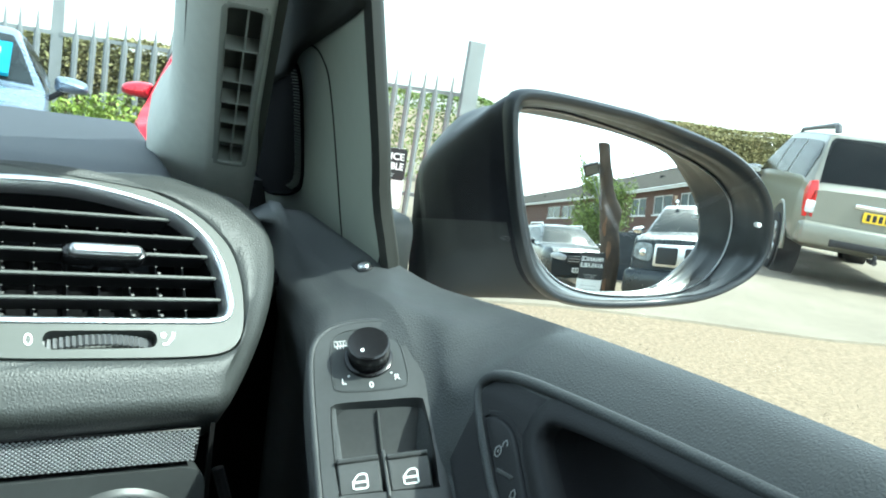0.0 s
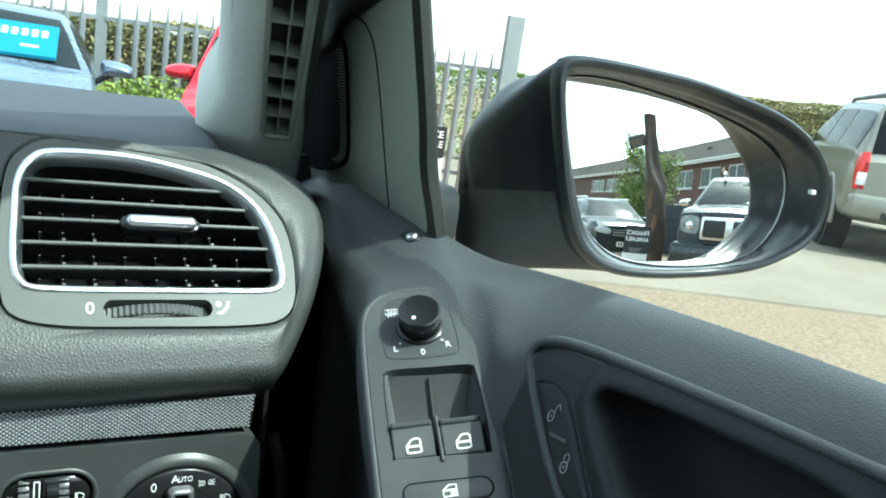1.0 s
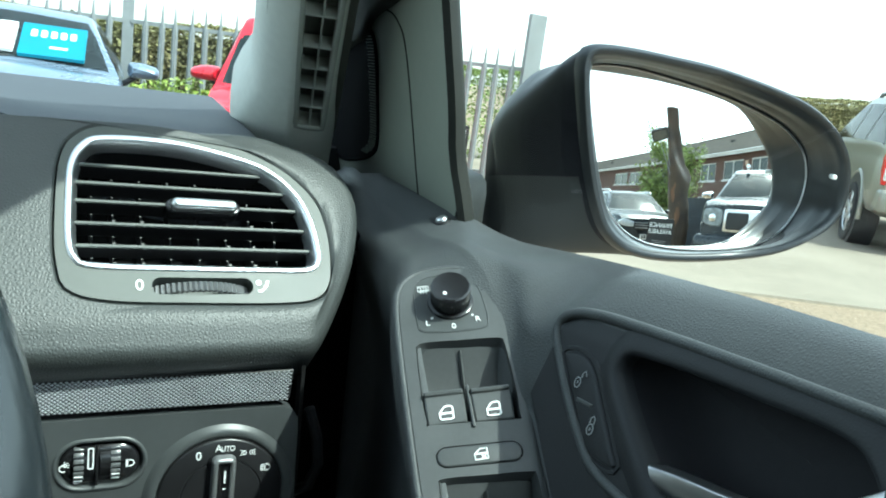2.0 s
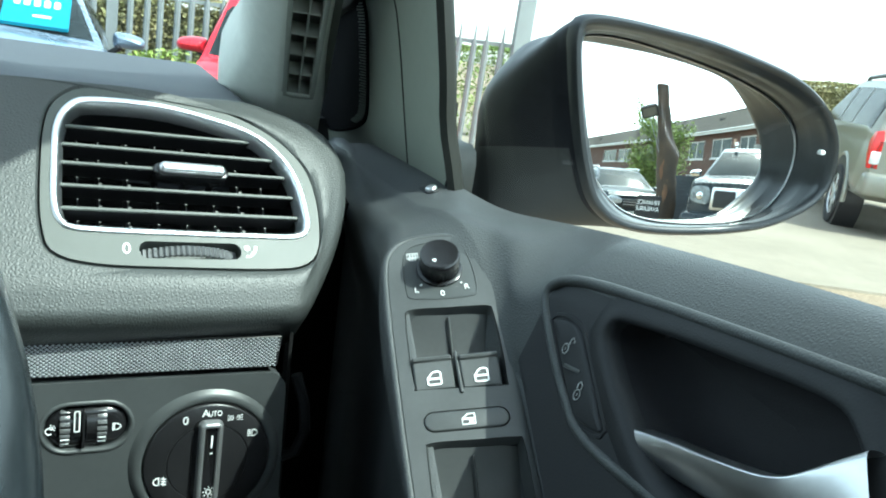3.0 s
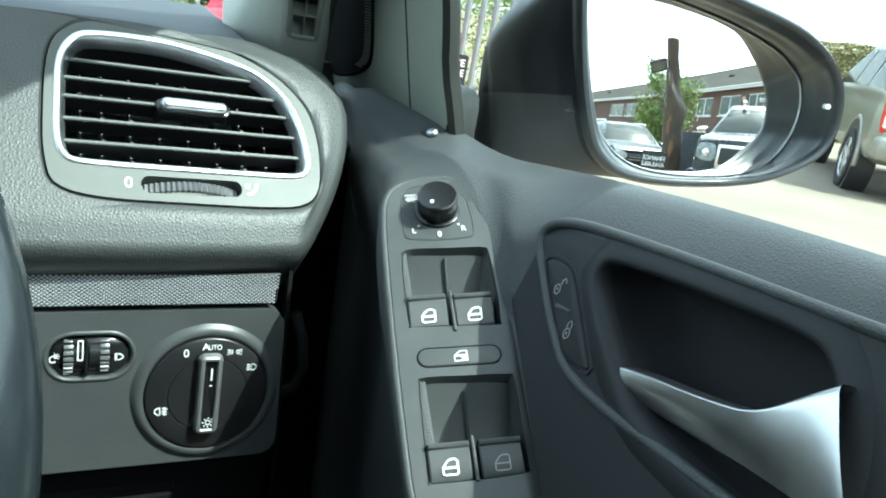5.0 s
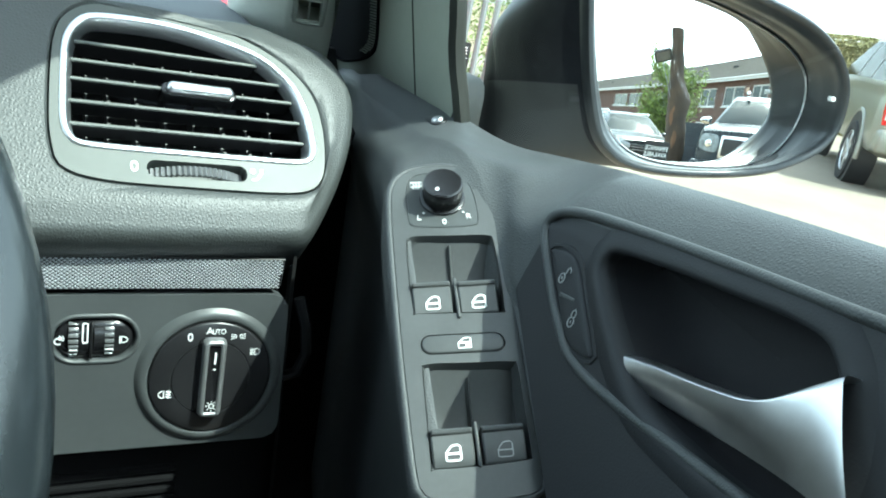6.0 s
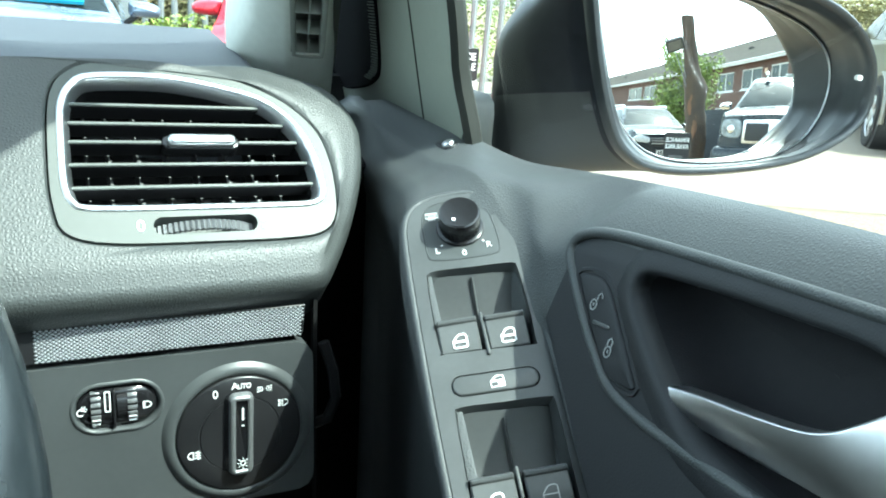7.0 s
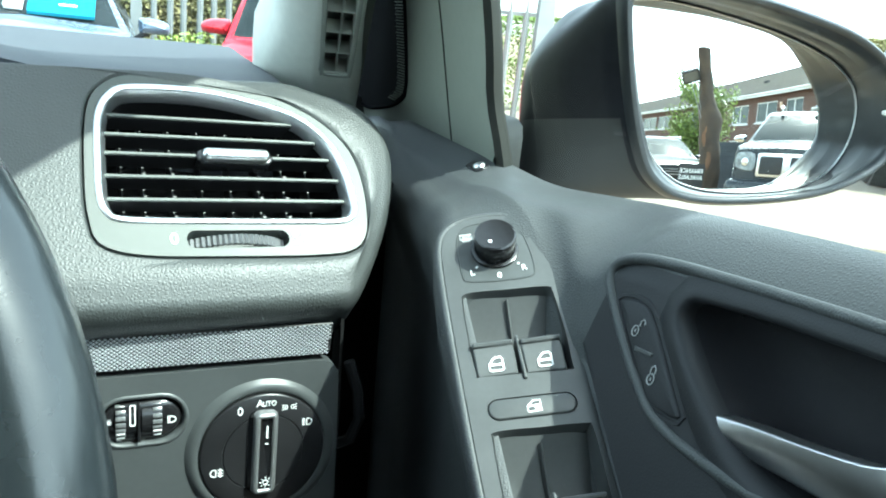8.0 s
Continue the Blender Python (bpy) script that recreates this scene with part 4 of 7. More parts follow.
part("lock_marks", bm, GREY_PRINT, lock_button, "dim grey padlock marks")

# switch panel
PO = [(-0.0303, -0.0291), (-0.0298, -0.0650), (-0.0288, -0.0950), (-0.0265, -0.1030), (-0.0200, -0.1062), (0.0000, -0.1078), (0.0180, -0.1070), (0.0232, -0.1040), (0.0244, -0.0970), (0.0246, -0.0744),
      (0.0254, -0.0430), (0.0262, -0.0186), (0.0268, 0.0027), (0.0276, 0.0280), (0.0272, 0.0460), (0.0246, 0.0619), (0.0185, 0.0745), (0.0090, 0.0800), (-0.0032, 0.0815), (-0.0157, 0.0800), (-0.0232, 0.0758), (-0.0276, 0.0680),
      (-0.0294, 0.0560), (-0.0303, 0.0234)]
po = even(spline(PO, 400), 110)
WELL1 = even(spline([(-0.0236, 0.0280), (-0.0205, 0.0328), (0.0, 0.0322), (0.0190, 0.0312), (0.0218, 0.0285), (0.0222, 0.0026), (0.0212, -0.0155), (0.0205, -0.0172), (0.0, -0.0160), (-0.0220, -0.0148), (-0.0234, -0.0140), (-0.0242, 0.0026)], 240), 60)
WELL2 = even(spline([(-0.0222, -0.0462), (-0.0196, -0.0425), (0.0, -0.0432), (0.0190, -0.0442), (0.0222, -0.0470), (0.0218, -0.0700), (0.0212, -0.0905), (0.0202, -0.0922), (0.0, -0.0932), (-0.0215, -0.0930), (-0.0228, -0.0920), (-0.0226, -0.0700)], 240), 60)
BAR = [Matrix.Rotation(radians(-1.6), 2) @ p for p in rrect(0.0405, 0.0108, 0.0052, -0.0007, -0.0328)]
bm = bmesh.new()
plate_with_holes(bm, po, [WELL1, WELL2, BAR], 0.0016, PANEL_F, drop=0.005, wall=0.004)
panel = part("switch_panel", bm, PANEL, door, "dark grey window switch panel", angle=30)
bm = bmesh.new()
rings = [[(p[0], p[1], z) for p in inset(po, d)] for d, z in ((-0.0042, -0.0010), (-0.0030, 0.0012), (-0.0014, 0.0019), (-0.0002, 0.0012), (0.0, -0.002))]
ring_stack(bm, rings, PANEL_F, cap_last=False)
part("panel_bead", bm, DOOR_SOFT, panel, "soft bead round the switch panel", angle=60)
for well, depth in ((WELL1, 0.020), (WELL2, 0.020)):
    bm = bmesh.new()
    vs = [p[1] for p in well]
    v0, v1 = min(vs), max(vs)
    rings = []
    for q in (0.0, 0.15, 0.3, 0.45, 0.6, 0.8, 1.0):
        rings.append([(p[0] * (1 - 0.04 * q), p[1], 0.0016 - q * (0.003 + (depth - 0.003) * math.sin(max(0.0, min(1.0, (v1 - p[1]) / (0.62 * (v1 - v0)))) * math.pi / 2))) for p in inset(well, 0.0004 + 0.001 * q)])
    rows = ring_stack(bm, rings, PANEL_F, cap_last=False)
    # floor of the well, curved like a scoop
    floor_rows = []
    for k in range(17):
        v = v0 + 0.0008 + (v1 - v0 - 0.0016) * k / 16
        u0, u1 = across(well, v)
        n = 0.0016 - (0.003 + (depth - 0.003) * math.sin(max(0.0, min(1.0, (v1 - v) / (0.62 * (v1 - v0)))) * math.pi / 2))
        floor_rows.append([PANEL_F @ Vector((u0 + (u1 - u0) * w, v, n)) for w in np.linspace(0.02, 0.98, 9)])
    skin(bm, floor_rows)
    part("finger_well", bm, PANEL, panel, "scooped finger well", angle=60)
for well, v0, v1, v2 in ((WELL1, 0.0290, 0.0040, -0.0185), (WELL2, -0.0480, -0.0735, -0.0935)):
    lo, hi = min(p[1] for p in well), max(p[1] for p in well)
    bm = bmesh.new()
    rows = []
    for v in np.linspace(v0, v1, 9):
        n = 0.0016 - (0.003 + 0.017 * math.sin(max(0.0, min(1.0, (hi - v) / (0.62 * (hi - lo)))) * math.pi / 2))
        rows.append([PANEL_F @ Vector((-0.0010 + du, v, n + dn)) for du, dn in ((-0.0011, -0.001), (-0.0008, 0.0016), (0.0, 0.0024), (0.0008, 0.0016), (0.0011, -0.001))])
    skin(bm, rows)
    part("well_rib", bm, PANEL, panel, "low rib down the finger well", angle=60)
    bm = bmesh.new()
    slab(bm, rrect(0.0017, v1 - v2 + 0.001, 0.0008, -0.0016, (v1 + v2) / 2), -0.016, 0.0030, PANEL_F, r=0.0007)
    part("divider", bm, PANEL, panel, "thin blade between the switches", angle=60)


def window_switch(u, v, w, h, printed, rear):
    """A rocker with a hooked front lip and a printed window mark."""
    F = PANEL_F @ Matrix.Translation((u, v, -0.001)) @ Matrix.Rotation(radians(7), 4, "X")
    bm = bmesh.new()
    prof = [(h / 2, -0.010), (h / 2, 0.0030), (h / 2 - 0.0005, 0.0044), (h / 2 - 0.0014, 0.0049), (h / 2 - 0.0024, 0.0045), (h / 2 - 0.0031, 0.0034), (0.0, 0.0040), (-h / 2 + 0.002, 0.0034), (-h / 2, 0.0020), (-h / 2, -0.010)]
    skin(bm, [[F @ Vector((uu, p[0], p[1] - drop)) for p in prof] for uu, drop in ((-w / 2, 0.0006), (-w / 2 + 0.0007, 0), (w / 2 - 0.0007, 0), (w / 2, 0.0006))])
    for sgn in (-1, 1):
        bm.faces.new([bm.verts.new(F @ Vector((sgn * w / 2, p[0], p[1] - 0.0006))) for p in prof])
    sw = part("window_switch", bm, PANEL, panel, "dark window rocker switch", angle=30)
    bm = bmesh.new()
    s = 0.0032
    mv = -0.0024
    ic = [(-s + 0.0008, mv - 0.0034), (s - 0.0008, mv - 0.0034), (s, mv - 0.0030), (s, mv + 0.0024), (s - 0.0008, mv + 0.0032), (0.0002, mv + 0.0032), (-0.0010, mv + 0.0026), (-s, mv), (-s, mv - 0.0030)]
    ribbon(bm, ic, 0.0008 if not rear else 0.0005, F, 0.0039, closed=True)
    ribbon(bm, [(-s, mv - 0.0004), (s, mv - 0.0004)], 0.0010 if not rear else 0.0005, F, 0.0039)
    part("window_mark", bm, printed, sw, "printed car window mark")
    return sw


window_switch(-0.0137, -0.0068, 0.0190, 0.0190, WHITE_PRINT, False)
window_switch(0.0090, -0.0076, 0.0190, 0.0190, WHITE_PRINT, False)
window_switch(-0.0126, -0.0838, 0.0184, 0.0172, WHITE_PRINT, False)
window_switch(0.0100, -0.0840, 0.0186, 0.0172, GREY_PRINT, True)
bm = bmesh.new()
slab(bm, inset(BAR, 0.0005), -0.004, 0.0022, PANEL_F, r=0.0010)
bar = part("child_lock_button", bm, PANEL, panel, "long rounded child lock button")
bm = bmesh.new()
s, mv = 0.0030, -0.0331
ribbon(bm, [(-s - 0.001, mv - 0.0026), (s - 0.001, mv - 0.0026), (s - 0.001, mv + 0.0026), (-0.0012, mv + 0.0026), (-s - 0.001, mv + 0.0002)], 0.0006, PANEL_F, 0.0023, closed=True)
ribbon(bm, [(-s - 0.0008, mv + 0.0002), (s - 0.0012, mv + 0.0002)], 0.0008, PANEL_F, 0.0023)
ribbon(bm, [(-0.0008, mv - 0.0006), (0.0012, mv - 0.0022)], 0.0006, PANEL_F, 0.0023)
ribbon(bm, [(0.0012, mv - 0.0006), (-0.0008, mv - 0.0022)], 0.0006, PANEL_F, 0.0023)
part("child_lock_mark", bm, WHITE_PRINT, bar, "white printed window lock mark")
# mirror adjuster
bm = bmesh.new()
KP = even(spline([(-0.0212, 0.0440), (-0.0196, 0.0398), (-0.0110, 0.0382), (-0.0030, 0.0376), (0.0110, 0.0377), (0.0160, 0.0405), (0.0167, 0.0530), (0.0150, 0.0670), (0.0112, 0.0738), (0.0000, 0.0772), (-0.0104, 0.0772), (-0.0170, 0.0745), (-0.0206, 0.0670), (-0.0213, 0.0550)], 280), 70)
rings = [[(p[0], p[1], z) for p in inset(KP, d)] for d, z in ((0.0, 0.0017), (0.0002, 0.0020), (0.0005, 0.0020), (0.0007, 0.0012), (0.0010, 0.0017), (0.003, 0.0018))]
ring_stack(bm, rings, PANEL_F)
kp = part("adjuster_plate", bm, LOWER, panel, "dark plate of the mirror adjuster")
KM = PANEL_F @ Matrix.Translation((-0.0018, 0.0578, 0.0))
bm = bmesh.new()
rings = [[(p[0], p[1], z) for p in disc(r, 48)] for r, z in ((0.0124, 0.0018), (0.0121, 0.0030), (0.0108, 0.0036))]
ring_stack(bm, rings, KM)
part("knob_skirt", bm, BLACK_GLOSS, kp, "black skirt of the knob")
bm = bmesh.new()
rings = []
for r, z, t in ((0.0099, 0.0030, 1), (0.0100, 0.0088, 1), (0.0100, 0.0094, 1), (0.0107, 0.0096, 0), (0.0107, 0.0130, 0), (0.0104, 0.0143, 0), (0.0096, 0.0150, 0), (0.0060, 0.0147, 0)):
    rings.append([((r + (0.0007 if t and (i // 2) % 2 else 0)) * math.cos(2 * math.pi * i / 120), (r + (0.0007 if t and (i // 2) % 2 else 0)) * math.sin(2 * math.pi * i / 120), z) for i in range(120)])
ring_stack(bm, rings, KM)
part("adjuster_knob", bm, BLACK_GLOSS, kp, "gloss black knurled knob", angle=35)
bm = bmesh.new()
slab(bm, disc(0.0010, 12, -0.0036, -0.0045), 0.0144, 0.0153, KM)
part("knob_dot", bm, WHITE_PRINT, kp, "white dot on the knob")
KL = PANEL_F @ Matrix.Translation((0, 0, 0.0021))
lettering("left_mark", "L", 0.0048, KL @ Matrix.Translation((-0.0156, 0.0447, 0)), WHITE_PRINT, kp, "white printed L")
lettering("off_mark", "0", 0.0048, KL @ Matrix.Translation((-0.0023, 0.0412, 0)), WHITE_PRINT, kp, "white printed 0")
lettering("right_mark", "R", 0.0048, KL @ Matrix.Translation((0.0109, 0.0442, 0)), WHITE_PRINT, kp, "white printed R")
for pts in ([(-0.0134, 0.0474), (-0.0124, 0.0482)], [(0.0080, 0.0474), (0.0090, 0.0468)]):
    bm = bmesh.new()
    ribbon(bm, pts, 0.0008, KL, 0)
    part("tick_mark", bm, WHITE_PRINT, kp, "white printed tick")
bm = bmesh.new()
ribbon(bm, [(-0.0182, 0.0700), (-0.0122, 0.0700), (-0.0122, 0.0668), (-0.0182, 0.0668)], 0.0004, KL, 0, closed=True)
for k in range(3):
    ribbon(bm, [(-0.0167 + 0.0015 * k + q, v) for q, v in ((0, 0.0694), (0.0004, 0.0680), (-0.0003, 0.0664), (0.0, 0.0648))], 0.0004, KL, 0)
part("heater_mark", bm, WHITE_PRINT, kp, "white printed heated mirror mark")
# lock pin on the sill
bm = bmesh.new()
PN = Matrix.Translation((0.1625, 0.4390, 1.0985)) @ Matrix.Rotation(radians(-24), 4, "Y")
rings = [[(p[0], p[1], z) for p in disc(r, 20)] for r, z in ((0.0040, 0.0), (0.0040, 0.0014), (0.0034, 0.0022), (0.0022, 0.0027), (0.0008, 0.0028))]
ring_stack(bm, rings, PN)
pin = part("lock_pin", bm, SATIN_CHROME, door, "small silver lock pin in a black collar")
bm = bmesh.new()
slab(bm, rrect(0.0100, 0.0220, 0.0048, 0.0, 0.004), -0.004, 0.0004, PN, r=0.0004)
part("pin_collar", bm, BLACK, pin, "black collar of the pin")

# sail trim with tweeter grille, frame and rubber channel
def sail_x(z):
    return 0.172 - 0.25 * (z - 1.1)


def sail_skin(bm, rows, push=0.0):
    return skin(bm, [[Vector((sail_x(z) + push, y, z)) for y, z in r] for r in rows])


def chan_y(z):
    """Rear edge of the corner trim, where the rubber of the window begins."""
    return 0.434 + 0.0055 * math.exp(-((z - 1.138) / 0.02) ** 2) - 0.10 * max(0.0, z - 1.15)


bm = bmesh.new()
rows = []
for k in range(19):
    z = 1.075 + 0.20 * k / 18
    y0 = 0.88 - 0.35 * (z - 1.1)
    y1 = chan_y(z) + 0.012 * math.exp(-((z - 1.092) / 0.010) ** 2)
    rows.append([(y0 + (y1 - y0) * q, z) for q in np.linspace(0, 1, 20)])
sail_skin(bm, rows)
sail_skin(bm, rows, 0.006)
sail_part = part("sail_trim", bm, SAIL, door, "plain grey plastic corner trim")
# seam of the speaker cover, rounded at its upper rear corner
seam = spline([(0.600, 1.2335), (0.5574, 1.2311), (0.5319, 1.2277), (0.5171, 1.2197), (0.5092, 1.2090), (0.5082, 1.1848), (0.5118, 1.151), (0.5154, 1.1195), (0.5172, 1.0950)], 60, closed=False)
bm = bmesh.new()
tube(bm, [(sail_x(z) - 0.0001, y, z) for y, z in seam], 0.00075, 6)
part("cover_seam", bm, RUBBER, sail_part, "dark seam round the tweeter cover")
gr = even(spline([(0.6040, 1.2190), (0.5870, 1.2080), (0.5880, 1.1930), (0.5950, 1.1740), (0.6050, 1.1500), (0.6160, 1.1300), (0.6360, 1.1165), (0.700, 1.102), (0.80, 1.092), (0.84, 1.12), (0.80, 1.20), (0.70, 1.222)], 260), 80)
bm = bmesh.new()
rings = [[(sail_x(p[1]) + off, p[0], p[1]) for p in inset(gr, d)] for d, off in ((-0.0012, 0.001), (-0.0006, -0.0016), (0.0004, -0.0024), (0.0014, -0.0022), (0.0022, -0.0006), (0.004, -0.0005))]
ring_stack(bm, rings)
sg = part("speaker_grille", bm, GRILLE_BLACK, sail_part, "black tweeter grille")
bm = bmesh.new()
gin = inset(gr, 0.0030)
for k in range(44):
    z = 1.1130 + 0.0023 * k
    lo = across([Vector(p) for p in gin], z)[0] if min(p[1] for p in gin) < z < max(p[1] for p in gin) else None
    for j in range(5 if lo else 0):
        yy = lo + 0.0046 * j + (0.0023 if k % 2 else 0.0)
        box(bm, sail_x(z) - 0.0018, sail_x(z) - 0.0004, yy, yy + 0.0015, z, z + 0.0011)
part("grille_mesh", bm, SAIL, sg, "rows of small raised grille cells")
# dark inner frame above the corner trim
bm = bmesh.new()
fr_out = even(spline([(0.420, 1.2560), (0.428, 1.2480), (0.516, 1.2343), (0.575, 1.2255), (0.603, 1.2140), (0.640, 1.2080), (0.740, 1.2000), (0.70, 1.26), (0.60, 1.33), (0.43, 1.33), (0.412, 1.31)], 300), 80)
rings = [[(sail_x(p[1]) + off, p[0], p[1]) for p in inset(fr_out, d)] for d, off in ((-0.0010, -0.001), (0.0, -0.0045), (0.0012, -0.0058), (0.006, -0.0060))]
ring_stack(bm, rings)
part("inner_frame", bm, RUBBER, door, "dark inner frame above the corner trim", angle=60)
# rubber channel along the front edge of the window
bm = bmesh.new()
rows = []
for k in range(15):
    z = 1.075 + 0.20 * k / 14
    y = chan_y(z) - 0.0005
    x = sail_x(z)
    rows.append([Vector(p) for p in ((x + 0.001, y + 0.004, z), (x - 0.001, y - 0.001, z), (x + 0.003, y - 0.004, z), (x + 0.010, y + 0.002, z), (x + 0.0155, y + 0.011, z), (x + 0.016, y + 0.03, z))])
skin(bm, rows, close_u=True)
part("window_channel", bm, RUBBER, door, "black rubber window channel")
bm = bmesh.new()
rows = []
for k in range(15):
    z = 1.075 + 0.20 * k / 14
    y = chan_y(z) + 0.0240
    x = sail_x(z) + 0.0165
    rows.append([Vector(p) for p in ((x, y + 0.010, z), (x, y, z), (x + 0.004, y + 0.001, z), (x + 0.009, y + 0.012, z), (x + 0.009, y + 0.03, z))])
skin(bm, rows, close_u=True)
part("outer_channel", bm, CHANNEL_GREY, door, "grey outer edge of the window channel")
bm = bmesh.new()
box(bm, 0.118, 0.136, 0.428, 0.452, 1.2540, 1.272, bevel=0.005, seg=3)
part("frame_plug", bm, RUBBER, door, "dark rounded plug at the top of the channel", angle=60)
# lower door skin and outer sheet
PAINT_OWN = material("own_car_paint", (0.32, 0.33, 0.34), 0.28, metal=0.5, var=0.06, var_scale=8, coat=0.8)
bm = bmesh.new()
rows = []
for y in (0.66, 0.5, 0.3, 0.1, -0.1, -0.3, -0.46):
    rows.append([Vector((0.222 + 0.055 * math.sin(math.pi * q), y, sill(y)[1] - 0.012 - 0.75 * q)) for q in np.linspace(0, 1, 9)])
skin(bm, rows)
part("outer_skin", bm, PAINT_OWN, door, "grey painted outer skin")
# window pane
bm = bmesh.new()
skin(bm, [[Vector((0.2135 - 0.26 * (z - 1.1), y, z)) for z in (1.08, 1.2, 1.3, 1.40, 1.53)] for y in (0.462, 0.2, -0.1, -0.44)])
pane = part("window_pane", bm, PANE, door, "clear side window glass")
pane.visible_shadow = False
# upper frame of the door opening
bm = bmesh.new()
tube(bm, [(0.078, -0.44, 1.525), (0.072, -0.1, 1.548), (0.074, 0.10, 1.540), (0.080, 0.196, 1.504), (0.092, 0.280, 1.449), (0.104, 0.378, 1.368), (0.113, 0.413, 1.311), (0.119, 0.436, 1.272)], [0.022, 0.022, 0.022, 0.022, 0.021, 0.019, 0.014, 0.008], 12)
part("window_frame", bm, RUBBER, door, "dark upper window frame")


# ---- windscreen pillar with its grille
pillar = thing("trim_windscreen_pillar", (0.08, 0.63, 1.12), "light grey windscreen pillar trim with a vent grille", "pillar trim")
# the trim runs up and back towards the roof, its broad face turned to the seat
AX = Vector((-0.116, -0.742, 0.665)).normalized()
bm = bmesh.new()
rows = []
steps = [-0.09, -0.03, -0.015, 0.0085, 0.03, 0.06, 0.09, 0.12, 0.15, 0.1720] + [0.1720 + 0.039 * k for k in range(1, 11)]
for s in steps:
    o = Vector((0.066, 0.631, 1.13)) + AX * s
    flare = max(0.0, (0.075 - s) / 0.075)
    wl = -0.0040 + 0.004 * min(1.0, s / 0.2) - 0.003 - 0.017 * min(1.0, flare) ** 4
    wr = 0.005 * min(1.0, flare) ** 2
    row = []
    for u, d in ((wl - 0.002, 0.09), (wl - 0.002, 0.050), (wl, 0.034), (wl + 0.004, 0.022), (wl + 0.010, 0.012), (0.0160, 0.0035), (0.0215, 0.0008), (0.0235, 0.0), (0.0272, 0.0), (0.0515, 0.0), (0.0540, 0.0010), (0.0562 + wr, 0.005), (0.0578 + wr, 0.012), (0.0584 + wr, 0.03), (0.0584 + wr, 0.07)):
        row.append(o + Vector((0.989, -0.148, 0.0)) * u + Vector((0.10, 0.80, 0.60)) * d)
    rows.append(row)
skin(bm, rows)
bm.faces.ensure_lookup_table()
nc = len(rows[0]) - 1
bmesh.ops.delete(bm, geom=[bm.faces[r * nc + 8] for r in range(3, 9)], context="FACES")
part("pillar_cover", bm, PILLAR, pillar, "matt light grey plastic cover", angle=50)
uu, vv = Vector((0.989, -0.148, 0.0)).normalized(), AX
nn = uu.cross(vv).normalized()
if nn.y > 0:
    nn = -nn
GR = Matrix(((uu.x, vv.x, nn.x, 0.066), (uu.y, vv.y, nn.y, 0.631), (uu.z, vv.z, nn.z, 1.13), (0, 0, 0, 1)))
go = even(spline([(0.0276, 0.0080), (0.0300, 0.0030), (0.0350, 0.0016), (0.0485, 0.0020), (0.0524, 0.0040), (0.0536, 0.0100), (0.0538, 0.08), (0.0542, 0.160), (0.0528, 0.1690), (0.0470, 0.1720), (0.0290, 0.1720), (0.0248, 0.1690), (0.0236, 0.160), (0.0250, 0.08)], 300), 80)
gi = inset(go, 0.0042)
bm = bmesh.new()
rings = [[(p[0], p[1], z) for p in q] for q, z in ((go, -0.001), (inset(go, 0.0006), 0.0006), (inset(go, 0.0014), 0.0009), (inset(go, 0.0034), 0.0007), (gi, -0.0008), (gi, -0.016))]
ring_stack(bm, rings, GR, cap_last=False)
grille = part("pillar_grille", bm, GRILLE_TRIM, pillar, "grey vent grille frame")
bm = bmesh.new()
box(bm, 0.0020, 0.0640, -0.016, 0.190, -0.0185, -0.0165, GR)
part("grille_back", bm, GRILLE_BACK, grille, "backing sheet coloured as the shade in the grille cells")
for v in (0.0302, 0.0536, 0.0760, 0.0988, 0.1300):
    u0, u1 = across(gi, v)
    bm = bmesh.new()
    box(bm, u0 - 0.0003, u1 + 0.0003, v - 0.0007, v + 0.0007, -0.014, -0.0012, GR, bevel=0.0003, seg=1)
    part("grille_bar", bm, GRILLE_TRIM, grille)
bm = bmesh.new()
box(bm, 0.0400, 0.0411, 0.0062, 0.168, -0.014, -0.0016, GR)
part("grille_rib", bm, GRILLE_TRIM, grille)
# dark post behind the end of the dashboard
bm = bmesh.new()
box(bm, 0.09, 0.20, 0.80, 0.86, 0.5, 1.10)
tagged(link("trim_hinge_post", bm, BLACK), "black hinge post behind the dashboard end", kind="structure")
# windscreen
bm = bmesh.new()
skin(bm, [[Vector((x, 1.02 - 1.30 * s + 0.03 * (1 - ((x + 0.46) / 0.5) ** 2), 1.10 + 0.70 * s)) for x in np.linspace(-1.0, 0.075, 9)] for s in np.linspace(0, 0.66, 6)])
ws = tagged(link("windscreen", bm, PANE), "clear raked windscreen glass", kind="structure")
ws.visible_shadow = False


# ---- door mirror
mirror = thing("door_mirror", (0.25, 0.47, 1.09), "black door mirror with convex glass reflecting the yard", "car mirror")
RIM = [(0.2467, 1.1924), (0.2440, 1.2120), (0.2500, 1.2205), (0.2700, 1.2235), (0.3144, 1.2225), (0.3642, 1.2190), (0.4302, 1.2075), (0.4690, 1.1910), (0.4905, 1.1700), (0.4985, 1.1460),
       (0.4955, 1.1230), (0.4764, 1.1045), (0.4344, 1.0885), (0.3619, 1.0805), (0.3121, 1.0828), (0.2850, 1.0966), (0.2700, 1.1202), (0.2575, 1.1530)]
rim = even([Vector((p[0], p[1])) for p in spline(RIM, 400)], 96)


def wrap(p, y, amount=1.0):
    """The outboard side of the rim stands further back towards the seats."""
    s = 1.0 - 0.046 * amount * blend(0.0, 1.0, (p[0] - 0.385) / 0.105)
    return (p[0] * s, y * s, 1.2 + (p[1] - 1.2) * s)


